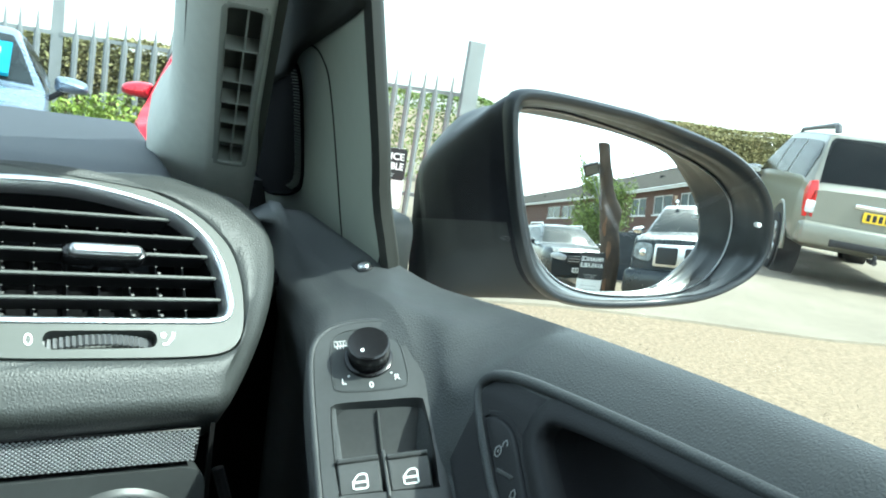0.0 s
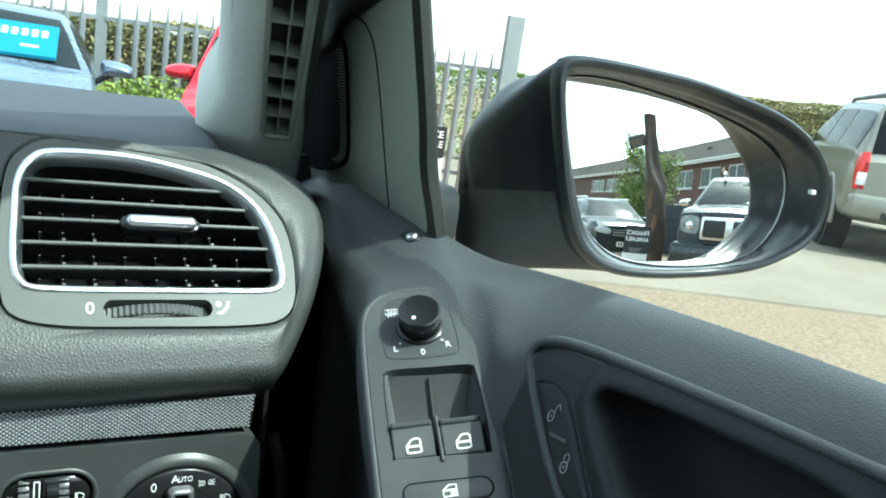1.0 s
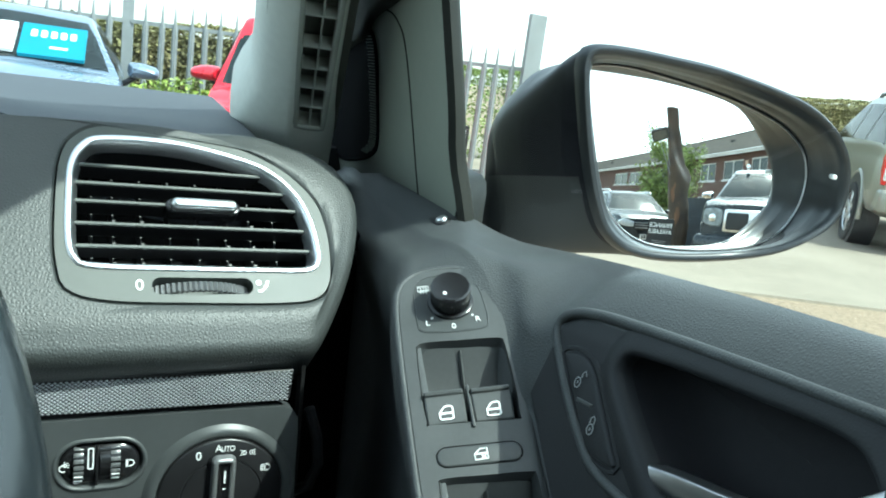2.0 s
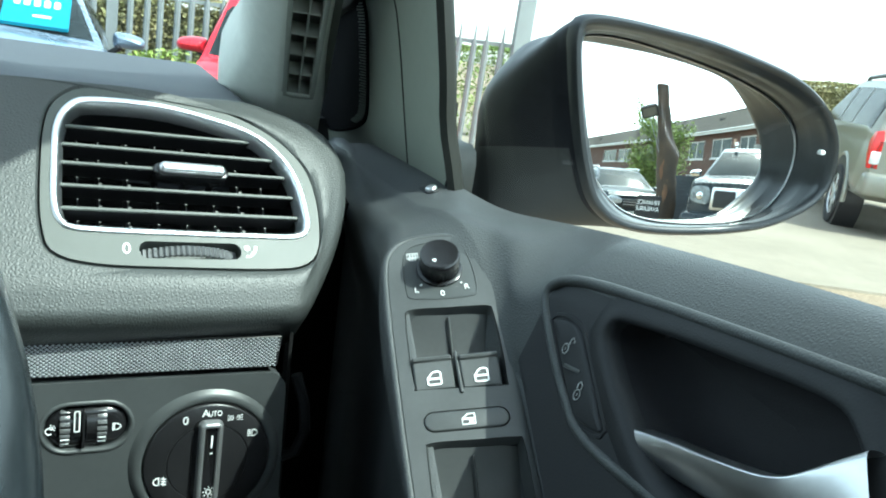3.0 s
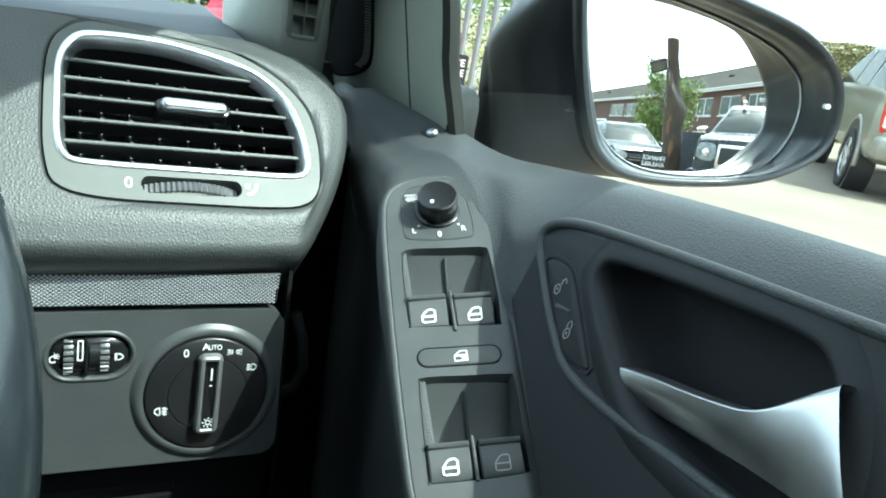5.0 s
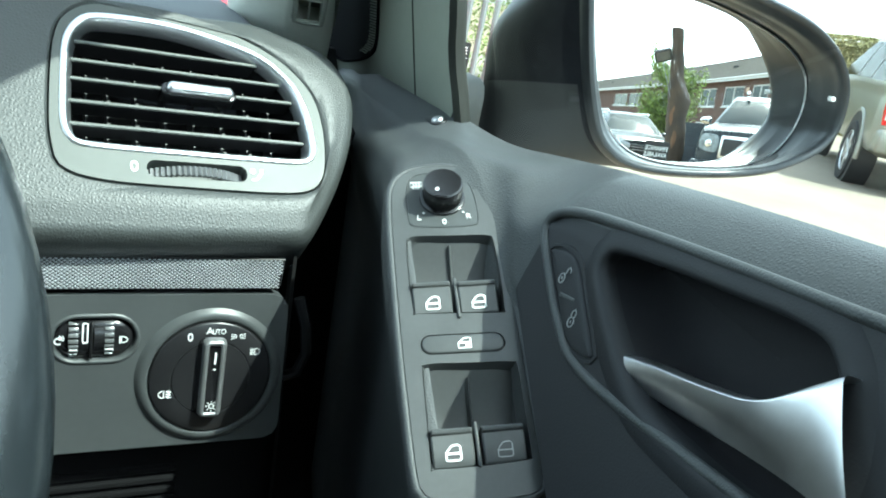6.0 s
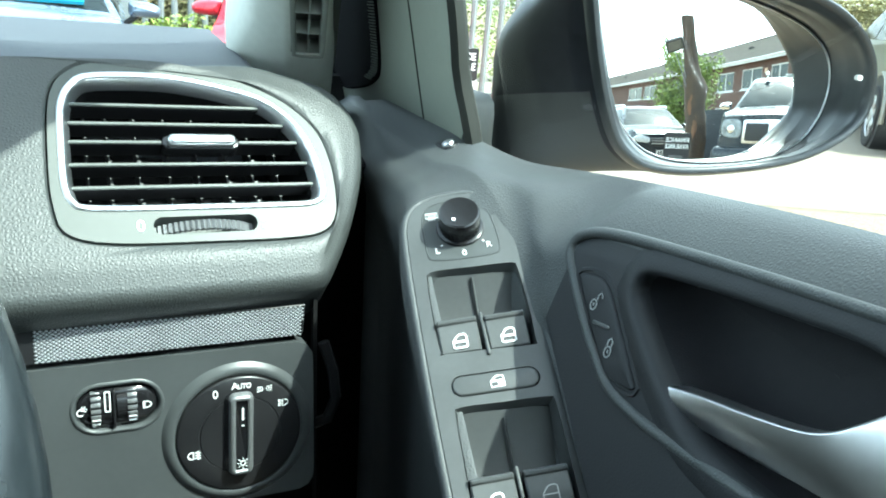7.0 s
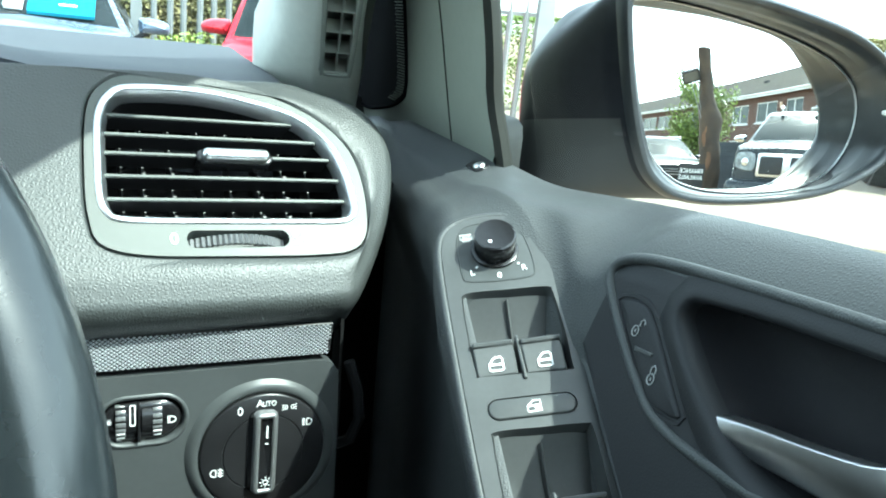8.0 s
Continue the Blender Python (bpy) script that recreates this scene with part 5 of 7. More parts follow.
BACK = [(0.2245, 1.1657), (0.2366, 1.1856), (0.2534, 1.2034), (0.2850, 1.2140), (0.3300, 1.2130), (0.4200, 1.1990), (0.4680, 1.1760), (0.4850, 1.1450), (0.4700, 1.1150), (0.4200, 1.0940), (0.3500, 1.0840), (0.2900, 1.0710), (0.2480, 1.0620), (0.2290, 1.0680), (0.2235, 1.1050), (0.2215, 1.1300), (0.2208, 1.1480)]
back = match([Vector((p[0], p[1])) for p in rim], even([Vector((p[0], p[1])) for p in spline(BACK, 400)], 96))
bc = Vector((0.350, 1.148))
bm = bmesh.new()
rings = []
for y, f, sc in ((0.4400, 0.0, 1.0), (0.4460, 0.04, 1.004), (0.4580, 0.22, 1.006), (0.4720, 0.50, 1.006), (0.490, 0.78, 1.004), (0.505, 0.94, 1.0), (0.520, 1.0, 0.985), (0.540, 1.0, 0.92), (0.560, 1.0, 0.80), (0.578, 1.0, 0.60), (0.588, 1.0, 0.38), (0.592, 1.0, 0.12)):
    rings.append([wrap(bc + (Vector((p[0], p[1])).lerp(q, f) - bc) * sc, y, max(0.0, 1 - (y - 0.44) / 0.07)) for p, q in zip(rim, back)])
ring_stack(bm, rings)
bmesh.ops.bisect_plane(bm, geom=bm.verts[:] + bm.edges[:] + bm.faces[:], plane_co=(0.26, 0.455, 1.1325), plane_no=(0.0, 0.20, 1))
for f in bm.faces:
    c = f.calc_center_median()
    if c.z - 1.1325 + 0.20 * (c.y - 0.455) < 0 and c.y > 0.447:
        f.material_index = 1
part("mirror_shell", bm, [MIRROR_SHELL, MIRROR_FOOT], mirror, "mirror shell, gloss black above and matt grey below", angle=60)
bm = bmesh.new()
rings = []
for d, y in ((-0.0010, 0.4450), (-0.0006, 0.4375), (0.0014, 0.4345), (0.0042, 0.4342), (0.0060, 0.4358)):
    rings.append([wrap(p, y) for p in inset(rim, d)])
GL = [(0.2659, 1.1904), (0.2652, 1.2050), (0.2728, 1.2105), (0.2981, 1.2125), (0.3349, 1.2090), (0.3887, 1.2005), (0.4320, 1.1890), (0.4560, 1.1760), (0.4665, 1.1630), (0.4700, 1.1440), (0.4640, 1.1210), (0.4440, 1.0995), (0.4052, 1.0895), (0.3519, 1.0870), (0.3190, 1.0934), (0.2969, 1.1116), (0.2844, 1.1361), (0.2740, 1.1648)]
gl_out = match([Vector((p[0], p[1])) for p in rim], even([Vector((p[0], p[1])) for p in spline(GL, 400)], 96))
MN = Vector((-math.sin(radians(4.34)) * math.cos(radians(5.35)), -math.cos(radians(4.34)) * math.cos(radians(5.35)), math.sin(radians(5.35))))
MG, MR = Vector((0.345, 0.4575, 1.153)), 1.4
MC = MG - MN * MR


def glass_y(x, z):
    """The sphere's surface that the glass is cut from."""
    return MC.y - math.sqrt(MR * MR - (x - MC.x) ** 2 - (z - MC.z) ** 2)


for f, g in ((0.06, 0.08), (0.30, 0.16), (0.46, 0.24), (0.50, 0.30), (0.53, 0.52), (0.58, 0.56), (0.80, 0.66), (0.93, 0.80), (1.0, 1.05)):
    ring = []
    for p, q in zip(inset(rim, 0.0066), inset(gl_out, -0.0014)):
        a = Vector(wrap(p, 0.4370))
        w = Vector((a.x, a.z)).lerp(Vector(q), f)
        ring.append((w.x, a.y + (glass_y(q[0], q[1]) - a.y) * g, w.y))
    rings.append(ring)
rings.append([(q[0], glass_y(q[0], q[1]) + 0.008, q[1]) for q in inset(gl_out, 0.0)])
ring_stack(bm, rings, cap_last=False)
part("mirror_rim", bm, MIRROR_RIM, mirror, "satin black rim and inner bowl", angle=50)
bm = bmesh.new()
rings = []
gc = Vector((0.352, 1.152))
for f in [0.0] + [i / 24 for i in range(1, 24)]:
    rings.append([((w := Vector(q).lerp(gc, f)).x, glass_y(w.x, w.y), w.y) for q in gl_out])
rows = ring_stack(bm, rings, cap_last=False)
ctr_v = bm.verts.new((gc.x, glass_y(*gc), gc.y))
for i in range(96):
    bm.faces.new((rows[-1][i], rows[-1][(i + 1) % 96], ctr_v))
glass = part("mirror_glass", bm, MIRROR_GLASS, mirror, "convex silvered mirror glass", angle=80)
bm = bmesh.new()
rings = [[(q[0], glass_y(q[0], q[1]) + off, q[1]) for q in inset(gl_out, d)] for d, off in ((0.0002, 0.004), (-0.0007, 0.0005), (-0.0005, -0.0005), (0.0002, -0.0008), (0.0005, -0.0003))]
ring_stack(bm, rings, cap_last=False)
part("glass_edge", bm, SATIN_CHROME, mirror, "thin bright edge of the glass")
bm = bmesh.new()
slab(bm, rrect(0.0038, 0.0036, 0.0015), -0.004, 0.0012, frame_of((0.4612, 0.4188, 1.1552), (-0.35, -0.93, 0.0), (0.93, -0.35, 0)), r=0.0006)
part("repeater_lens", bm, WHITE_PRINT, mirror, "small white indicator lens end")
# short foot that carries the mirror on the door
bm = bmesh.new()
rows = []
for q in np.linspace(0, 1, 8):
    x = 0.180 + 0.033 * q
    top, lowz, yf, yb = 1.1190 + 0.004 * q, 1.0700 + 0.006 * q, 0.4880, 0.570 - 0.01 * q
    rows.append([Vector((x, y, z)) for y, z in ((yf + 0.010, lowz), (yf + 0.003, lowz + 0.003), (yf, lowz + 0.012), (yf, top - 0.012), (yf + 0.003, top - 0.004), (yf + 0.012, top), (yb - 0.02, top), (yb, top - 0.012), (yb, lowz + 0.01), (yb - 0.01, lowz))])
vs = skin(bm, rows, close_u=True)
bm.faces.new(vs[0][::-1])
part("mirror_base", bm, MIRROR_BASE, mirror, "grey base of the mirror foot", angle=60)


# ---- the yard
GRAVEL = material("gravel", (0.125, 0.090, 0.057), 0.95, var_scale=40.0, col2=(0.300, 0.235, 0.158), bump=1.0, bump_scale=110)
CONCRETE = material("worn_concrete", (0.175, 0.150, 0.112), 0.9, var_scale=0.9, col2=(0.250, 0.220, 0.170), bump=0.4, bump_scale=40)
GALV = material("galvanised_steel", (0.23, 0.245, 0.245), 0.55, metal=0.5, var=0.10, var_scale=5, rvar=0.1)
LEAF_BROWN = material("clipped_hedge_leaf", (0.17, 0.18, 0.070), 0.75, var=0.25, var_scale=2.0, col2=(0.28, 0.24, 0.115), island=True)
LEAF_GREEN = material("green_leaf", (0.14, 0.21, 0.05), 0.6, var_scale=1.2, col2=(0.26, 0.31, 0.10), island=True)
LEAF_LIME = material("laurel_leaf", (0.16, 0.24, 0.035), 0.42, var_scale=4.0, col2=(0.30, 0.38, 0.07), island=True)
LEAF_TREE = material("young_leaf", (0.14, 0.20, 0.040), 0.55, var_scale=3.0, col2=(0.23, 0.29, 0.07), island=True)
BARK = material("weathered_bark", (0.035, 0.027, 0.021), 0.9, var_scale=5, col2=(0.085, 0.060, 0.040), bump=0.9, bump_scale=30)
TYRE = material("tyre_rubber", (0.018, 0.018, 0.018), 0.8, var=0.2)
ALLOY = material("alloy_wheel", (0.55, 0.56, 0.57), 0.32, metal=0.9, var=0.06)
TINT = material("tinted_window", (0.010, 0.012, 0.013), 0.08, var=0.1, rvar=0.03, spec=0.35)
SCREEN = material("car_screen_glass", (0.030, 0.042, 0.045), 0.06, var=0.1, rvar=0.03, spec=0.45)
LAMP_CLEAR = material("clear_lamp_lens", (0.62, 0.65, 0.67), 0.10, metal=0.35, var=0.2, var_scale=30, coat=0.8)
RAIL_GREY = material("roof_rail_plastic", (0.10, 0.105, 0.11), 0.45, var=0.1)
TRIM_BLACK = material("black_car_trim", (0.016, 0.016, 0.017), 0.5, var=0.2)


def paint(name, col, metal=0.3):
    return material(name, col, 0.26, metal=metal, var=0.06, var_scale=1.5, coat=0.45, rvar=0.05)


bm = bmesh.new()
xs = sorted(set(list(np.linspace(-40, 40, 81)) + [-1500, -600, -250, -120, -70, 70, 120, 250, 600, 1500]))
skin(bm, [[Vector((x, y, ground_z(x, y))) for x in xs] for y in xs])
tagged(link("ground", bm, GRAVEL, angle=180), "pale sandy gravel yard in full sun", kind="structure")
# worn concrete apron beyond the gravel
bm = bmesh.new()
rng = random.Random(4)
near, far = [], []
for i in range(60):
    f = i / 59
    x = -6 + 30 * f
    near.append((x, 5.42 - 0.30 * x + 0.10 * math.sin(x * 2.1) + 0.05 * rng.uniform(-1, 1)))
    far.append((x + 6, 22 + 0.1 * x))
rows = []
for q in np.linspace(0, 1, 12):
    rows.append([Vector((a[0] + (b[0] - a[0]) * q, y := a[1] + (b[1] - a[1]) * q, ground_z(a[0] + (b[0] - a[0]) * q, y) + 0.018)) for a, b in zip(near, far)])
rows.insert(0, [p - Vector((0, 0.02, 0.05)) for p in rows[0]])
skin(bm, rows)
tagged(link("pavement", bm, CONCRETE), "cracked pale concrete apron beyond the gravel", kind="structure")
# loose stones in the gravel beside the car
rng = random.Random(7)
verts, faces = [], []
for k in range(6000):
    d = 1.1 + 5.0 * rng.random() ** 0.8
    a = radians(rng.uniform(22, 100))
    x, y = d * math.sin(a), d * math.cos(a)
    if y > 5.3 - 0.3 * x or x < 0.35:
        continue
    r = rng.uniform(0.002, 0.006)
    z = ground_z(x, y) + 0.3 * r
    b = len(verts)
    for dx, dy, dz in ((1, 0, 0), (-0.2, 0.9, 0.1), (-0.9, -0.4, 0), (0.1, 0.1, 0.8), (0, 0, -0.8)):
        verts.append((x + r * dx * rng.uniform(0.7, 1.2), y + r * dy * rng.uniform(0.7, 1.2), z + r * dz))
    faces += [(b, b + 1, b + 3), (b + 1, b + 2, b + 3), (b + 2, b, b + 3), (b + 1, b, b + 4), (b + 2, b + 1, b + 4), (b, b + 2, b + 4)]
me = bpy.data.meshes.new("loose_stones")
me.from_pydata(verts, [], faces)
me.materials.append(material("stone_chips", (0.20, 0.165, 0.12), 0.9, var_scale=9, col2=(0.33, 0.285, 0.22), island=True))
tagged(new("loose_stones", me), "scattered pale stone chips on the gravel", "gravel", kind="stuff")


def leaves(name, spots, mat, label, category, size=(0.04, 0.08), parent=None, kind="stuff", seed=1, flat=0.5):
    """Many small folded leaves at the given places."""
    rg = np.random.RandomState(seed)
    n = len(spots)
    p = np.array(spots)
    a = rg.normal(size=(n, 3))
    a[:, 2] *= flat
    a /= np.linalg.norm(a, axis=1)[:, None]
    b = np.cross(a, rg.normal(size=(n, 3)))
    b /= np.linalg.norm(b, axis=1)[:, None]
    c = np.cross(a, b)
    s = rg.uniform(size[0], size[1], n)[:, None]
    tip, tail = p + a * s * 0.6, p - a * s * 0.6
    l, r = p + b * s * 0.32 + c * s * 0.10, p - b * s * 0.32 + c * s * 0.10
    verts = np.stack([tail, l, tip, r], 1).reshape(-1, 3)
    idx = np.arange(n)[:, None] * 4
    faces = np.concatenate([idx + np.array([[0, 1, 2]]), idx + np.array([[0, 2, 3]])], 0)
    me = bpy.data.meshes.new(name)
    me.from_pydata(verts.tolist(), [], faces.tolist())
    me.materials.append(mat)
    ob = new(name, me)
    if parent:
        hang(ob, parent)
        return tagged(ob, label)
    return tagged(ob, label, category, kind=kind)


def hedge_spots(x0, y0, x1, y1, top, depth, n, seed, bottom=0.0, rough=0.08):
    rg = np.random.RandomState(seed)
    f = rg.rand(n)
    d = np.array([x1 - x0, y1 - y0])
    nrm = np.array([-d[1], d[0]]) / np.linalg.norm(d)
    h = rg.rand(n) ** 0.8
    w = (rg.rand(n) - 0.5)
    face = rg.rand(n) < 0.65
    w = np.where(face, -0.5 * np.sign(nrm[1] if abs(nrm[1]) > 0.1 else 1) * (1 - 0.15 * rg.rand(n)), w)
    wav = rough * (np.sin(f * 23 + seed) + np.sin(f * 57 + 1.3) * 0.6 + rg.normal(size=n) * 0.5)
    xx = x0 + d[0] * f + nrm[0] * (w * depth + wav * 0.6)
    yy = y0 + d[1] * f + nrm[1] * (w * depth + wav * 0.6)
    hh = np.where(face, bottom + (top - bottom) * h, top)
    zz = np.array([ground_z(a, b) for a, b in zip(xx, yy)]) + hh + np.where(hh > top - 0.25, wav * 0.5, 0)
    return np.stack([xx, yy, zz], 1)


def hedge_core(name, x0, y0, x1, y1, top, depth, mat, label):
    d = Vector((x1 - x0, y1 - y0, 0))
    nr = Vector((-d.y, d.x, 0)).normalized() * depth * 0.36
    bm = bmesh.new()
    rows = []
    for f in np.linspace(0, 1, 40):
        o = Vector((x0, y0, 0)) + d * f
        g = ground_z(o.x, o.y)
        t = top - 0.03 + 0.04 * math.sin(f * 31)
        rows.append([o + nr * s + Vector((0, 0, g + z)) for s, z in ((-1, -0.1), (-1, t - 0.1), (-0.7, t), (0.7, t), (1, t - 0.1), (1, -0.1))])
    skin(bm, rows)
    return bm


# darker colour of the solid cores paints the shade between the leaves
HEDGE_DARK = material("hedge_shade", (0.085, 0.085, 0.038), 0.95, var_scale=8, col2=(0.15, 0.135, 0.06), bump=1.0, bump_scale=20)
for nm, x0, y0, x1, y1, top, dep, n, mt, lab in (
        ("clipped_hedge", 9.6, 14.5, 30.0, 7.0, 1.98, 1.2, 60000, LEAF_BROWN, "long clipped brown-green hedge behind the parked cars"),
        ("boundary_hedge", -9.0, 12.0, 3.4, 10.8, 1.60, 1.0, 60000, LEAF_BROWN, "brown-green hedge close behind the steel fence"),
        ("field_hedge", 3.4, 15.5, 10.0, 13.0, 1.75, 1.2, 24000, LEAF_GREEN, "thin green leafy shrubs behind the steel fence")):
    h = thing(nm, ((x0 + x1) / 2, (y0 + y1) / 2, ground_z((x0 + x1) / 2, (y0 + y1) / 2)), lab, "hedge")
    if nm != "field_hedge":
        part("hedge_core", hedge_core(nm, x0, y0, x1, y1, top, dep, mt, lab), HEDGE_DARK, h, "solid core coloured as the shade inside the hedge")
    leaves("foliage", hedge_spots(x0, y0, x1, y1, top, dep, n, len(lab)), mt, "small clipped leaves", "hedge", (0.035, 0.075), parent=h)
rg = np.random.RandomState(5)
sp = []
for k in range(6500):
    f = rg.rand()
    x, y = -1.0 + 2.1 * f, 8.75 - 0.1 * f
    a, b = rg.rand() * 6.28, math.acos(rg.rand())
    hgt = 0.62 + 0.10 * math.sin(f * 14) + 0.05 * math.sin(f * 33)
    r = 0.42 * (0.8 + 0.3 * rg.rand())
    sp.append((x + r * math.sin(b) * math.cos(a), y + r * math.sin(b) * math.sin(a), ground_z(x, y) + 0.30 + hgt * math.cos(b) * (0.75 + 0.3 * rg.rand())))
bush = thing("laurel_bush", (0.05, 8.7, ground_z(0.05, 8.7)), "low bright yellow-green laurel bush at the fence foot", "bush")
leaves("foliage", sp, LEAF_LIME, "glossy yellow-green leaves", "bush", (0.035, 0.075), parent=bush, flat=0.8)
bm = bmesh.new()
for k in range(9):
    x = -0.95 + 0.24 * k
    tube(bm, [(x, 8.70, ground_z(x, 8.70)), (x + 0.05, 8.65, ground_z(x, 8.70) + 0.35), (x - 0.04, 8.6, ground_z(x, 8.70) + 0.75)], [0.02, 0.015, 0.006], 6)
part("stems", bm, BARK, bush, "thin woody stems")

# palisade fence: pales, rails and posts
fence = thing("palisade_fence", (0.5, 9.3, ground_z(0.5, 9.3)), "galvanised steel palisade fence with pointed pales", "fence")
PALE = 1.80


def pale_mesh():
    bm = bmesh.new()
    prof = [(-0.034, 0.010), (-0.020, 0.0), (-0.014, -0.014), (0.014, -0.014), (0.020, 0.0), (0.034, 0.010)]
    rows = [[Vector((x * w, y * min(1.0, w * 1.5), z)) for x, y in prof] for z, w in ((0.05, 1.0), (PALE - 0.27, 1.0), (PALE - 0.21, 0.50), (PALE - 0.10, 0.34), (PALE, 0.06))]
    skin(bm, rows)
    me = bpy.data.meshes.new("pale")
    bm.to_mesh(me)
    bm.free()
    me.materials.append(GALV)
    return me


pm = pale_mesh()
SPANS = (((-7.6, 9.75), (-0.36, 9.55)), ((-0.30, 9.55), (2.55, 9.05)), ((2.55, 9.05), (3.95, 8.25)))
for (xa, ya), (xb, yb) in SPANS:
    n = int(math.hypot(xb - xa, yb - ya) / 0.155)
    ang = math.atan2(yb - ya, xb - xa)
    for k in range(1, n):
        x, y = xa + (xb - xa) * k / n, ya + (yb - ya) * k / n
        ob = new("pale", pm)
        hang(ob, fence)
        ob.matrix_basis = Matrix.Translation((x, y - 0.03, ground_z(x, y))) @ Matrix.Rotation(ang + 0.02 * math.sin(k * 5.1), 4, "Z") @ Matrix.Rotation(0.008 * math.sin(k * 3.7), 4, "Y")
    for h in (0.32, 1.56):
        bm = bmesh.new()
        d = Vector((xb - xa, yb - ya, 0))
        rows = []
        for f in (0, 0.5, 1):
            o = Vector((xa, ya, 0)) + d * f
            g = ground_z(o.x, o.y)
            rows.append([o + Vector((0, dy, g + h + dz)) for dy, dz in ((-0.012, -0.022), (-0.012, 0.022), (0.035, 0.022), (0.035, 0.017), (-0.006, 0.017), (-0.006, -0.022))])
        skin(bm, rows, close_u=True)
        part("rail", bm, GALV, fence, "angle iron rail", angle=20)
for (x, y), h, w in (((-0.33, 9.58), 2.35, 0.060), ((2.55, 9.10), 1.75, 0.05), ((4.02, 8.22), 2.18, 0.10), ((-7.6, 9.78), 1.75, 0.05)):
    bm = bmesh.new()
    g = ground_z(x, y)
    box(bm, x - w, x + w, y - 0.03, y + 0.05, g - 0.1, g + h, bevel=0.006, seg=1)
    part("post", bm, GALV, fence, "square steel post")


# ---- signs on a board, white sheet below
SIGN_BLACK = material("sign_black", (0.012, 0.012, 0.013), 0.5, var=0.1)
SIGN_WHITE = material("sign_white", (0.78, 0.79, 0.78), 0.5, var=0.04)


def finance_sign(m, w=0.46, h=0.66):
    s = thing("finance_sign", m, "black and white finance board standing in the yard", "sign", absolute=False)
    F = Matrix.Rotation(radians(90), 4, "X")
    bm = bmesh.new()
    slab(bm, rrect(w, h, 0.03, 0, h / 2 + 0.25), 0.0, 0.02, F, bottom=True)
    part("board", bm, SIGN_WHITE, s, "white board")
    bm = bmesh.new()
    slab(bm, rrect(w, h * 0.52, 0.03, 0, h * 0.74 + 0.25), 0.021, 0.026, F, bottom=True)
    part("header", bm, SIGN_BLACK, s, "black header sheet")
    T = F @ Matrix.Translation((0, h * 0.86 + 0.25, 0.027))
    lettering("headline", "FINANCE", 0.098, T, SIGN_WHITE, s, "white lettering FINANCE", bold=0.002)
    lettering("headline", "AVAILABLE", 0.098, T @ Matrix.Translation((0, -0.10, 0)), SIGN_WHITE, s, "white lettering AVAILABLE", bold=0.002, squeeze=0.86)
    bm = bmesh.new()
    for k in range(3):
        box(bm, -w * (0.28 - 0.04 * k), w * (0.28 - 0.04 * k), h * (0.57 - 0.03 * k) + 0.247, h * (0.57 - 0.03 * k) + 0.253, 0.027, 0.028, F)
    for k in range(4):
        box(bm, -w * 0.33, w * (0.33 - 0.05 * (k % 2)), h * (0.36 - 0.07 * k) + 0.246, h * (0.36 - 0.07 * k) + 0.254, 0.0205, 0.0215, F)
    part("small_print", bm, material("small_print_grey", (0.35, 0.35, 0.35), 0.6), s, "bars of small print")
    for sx in (-1, 1):
        bm = bmesh.new()
        box(bm, sx * w * 0.4 - 0.012, sx * w * 0.4 + 0.012, -0.01, 0.012, 0.0, 0.30)
        part("leg", bm, GALV, s, "steel leg")
    return s


def toward(x, y, z, tx, ty):
    """A pose at a place, its front (-y) turned to face a point of the plan."""
    return Matrix.Translation((x, y, z)) @ Matrix.Rotation(math.atan2(tx - x, -(ty - y)), 4, "Z")


finance_sign(toward(2.80, 7.45, ground_z(2.80, 7.45) + 0.02, 0.3, 0), 0.46, 0.62)


# ---- cars
def wheel_on(car, x, y, r, w=0.22):
    sgn = 1 if x > 0 else -1
    R = Matrix.Translation((x, y, r)) @ Matrix.Rotation(radians(90) * sgn, 4, "Y")
    bm = bmesh.new()
    prof = [(0.62 * r, -0.06), (0.80 * r, -w / 2), (0.94 * r, -w / 2 + 0.01), (r, -w / 2 + 0.05), (r, w / 2 - 0.05), (0.94 * r, w / 2 - 0.01), (0.80 * r, w / 2), (0.66 * r, w / 2 - 0.02), (0.64 * r, w / 2 - 0.05)]
    skin(bm, [[R @ Vector((q * math.cos(a), q * math.sin(a), z)) for q, z in prof] for a in np.linspace(0, 2 * math.pi, 33)[:-1]], close_v=True)
    ty = part("tyre", bm, TYRE, car, "black tyre")
    bm = bmesh.new()
    ring_stack(bm, [[(*p, z) for p in disc(q, 32)] for q, z in ((0.66 * r, w / 2 - 0.02), (0.62 * r, w / 2 - 0.015), (0.58 * r, w / 2 - 0.06))], R, cap_last=False)
    for k in range(6):
        A = R @ Matrix.Rotation(2 * math.pi * k / 6, 4, "Z")
        box(bm, 0.05 * r, 0.62 * r, -0.09 * r, 0.09 * r, w / 2 - 0.05, w / 2 - 0.022, A, bevel=0.008, seg=1)
    slab(bm, disc(0.17 * r, 16), w / 2 - 0.05, w / 2 - 0.012, R, r=0.01)
    part("rim", bm, ALLOY, ty, "silver alloy rim")
    bm = bmesh.new()
    slab(bm, disc(0.60 * r, 24), w / 2 - 0.10, w / 2 - 0.085, R)
    part("brake_disc", bm, TRIM_BLACK, ty)


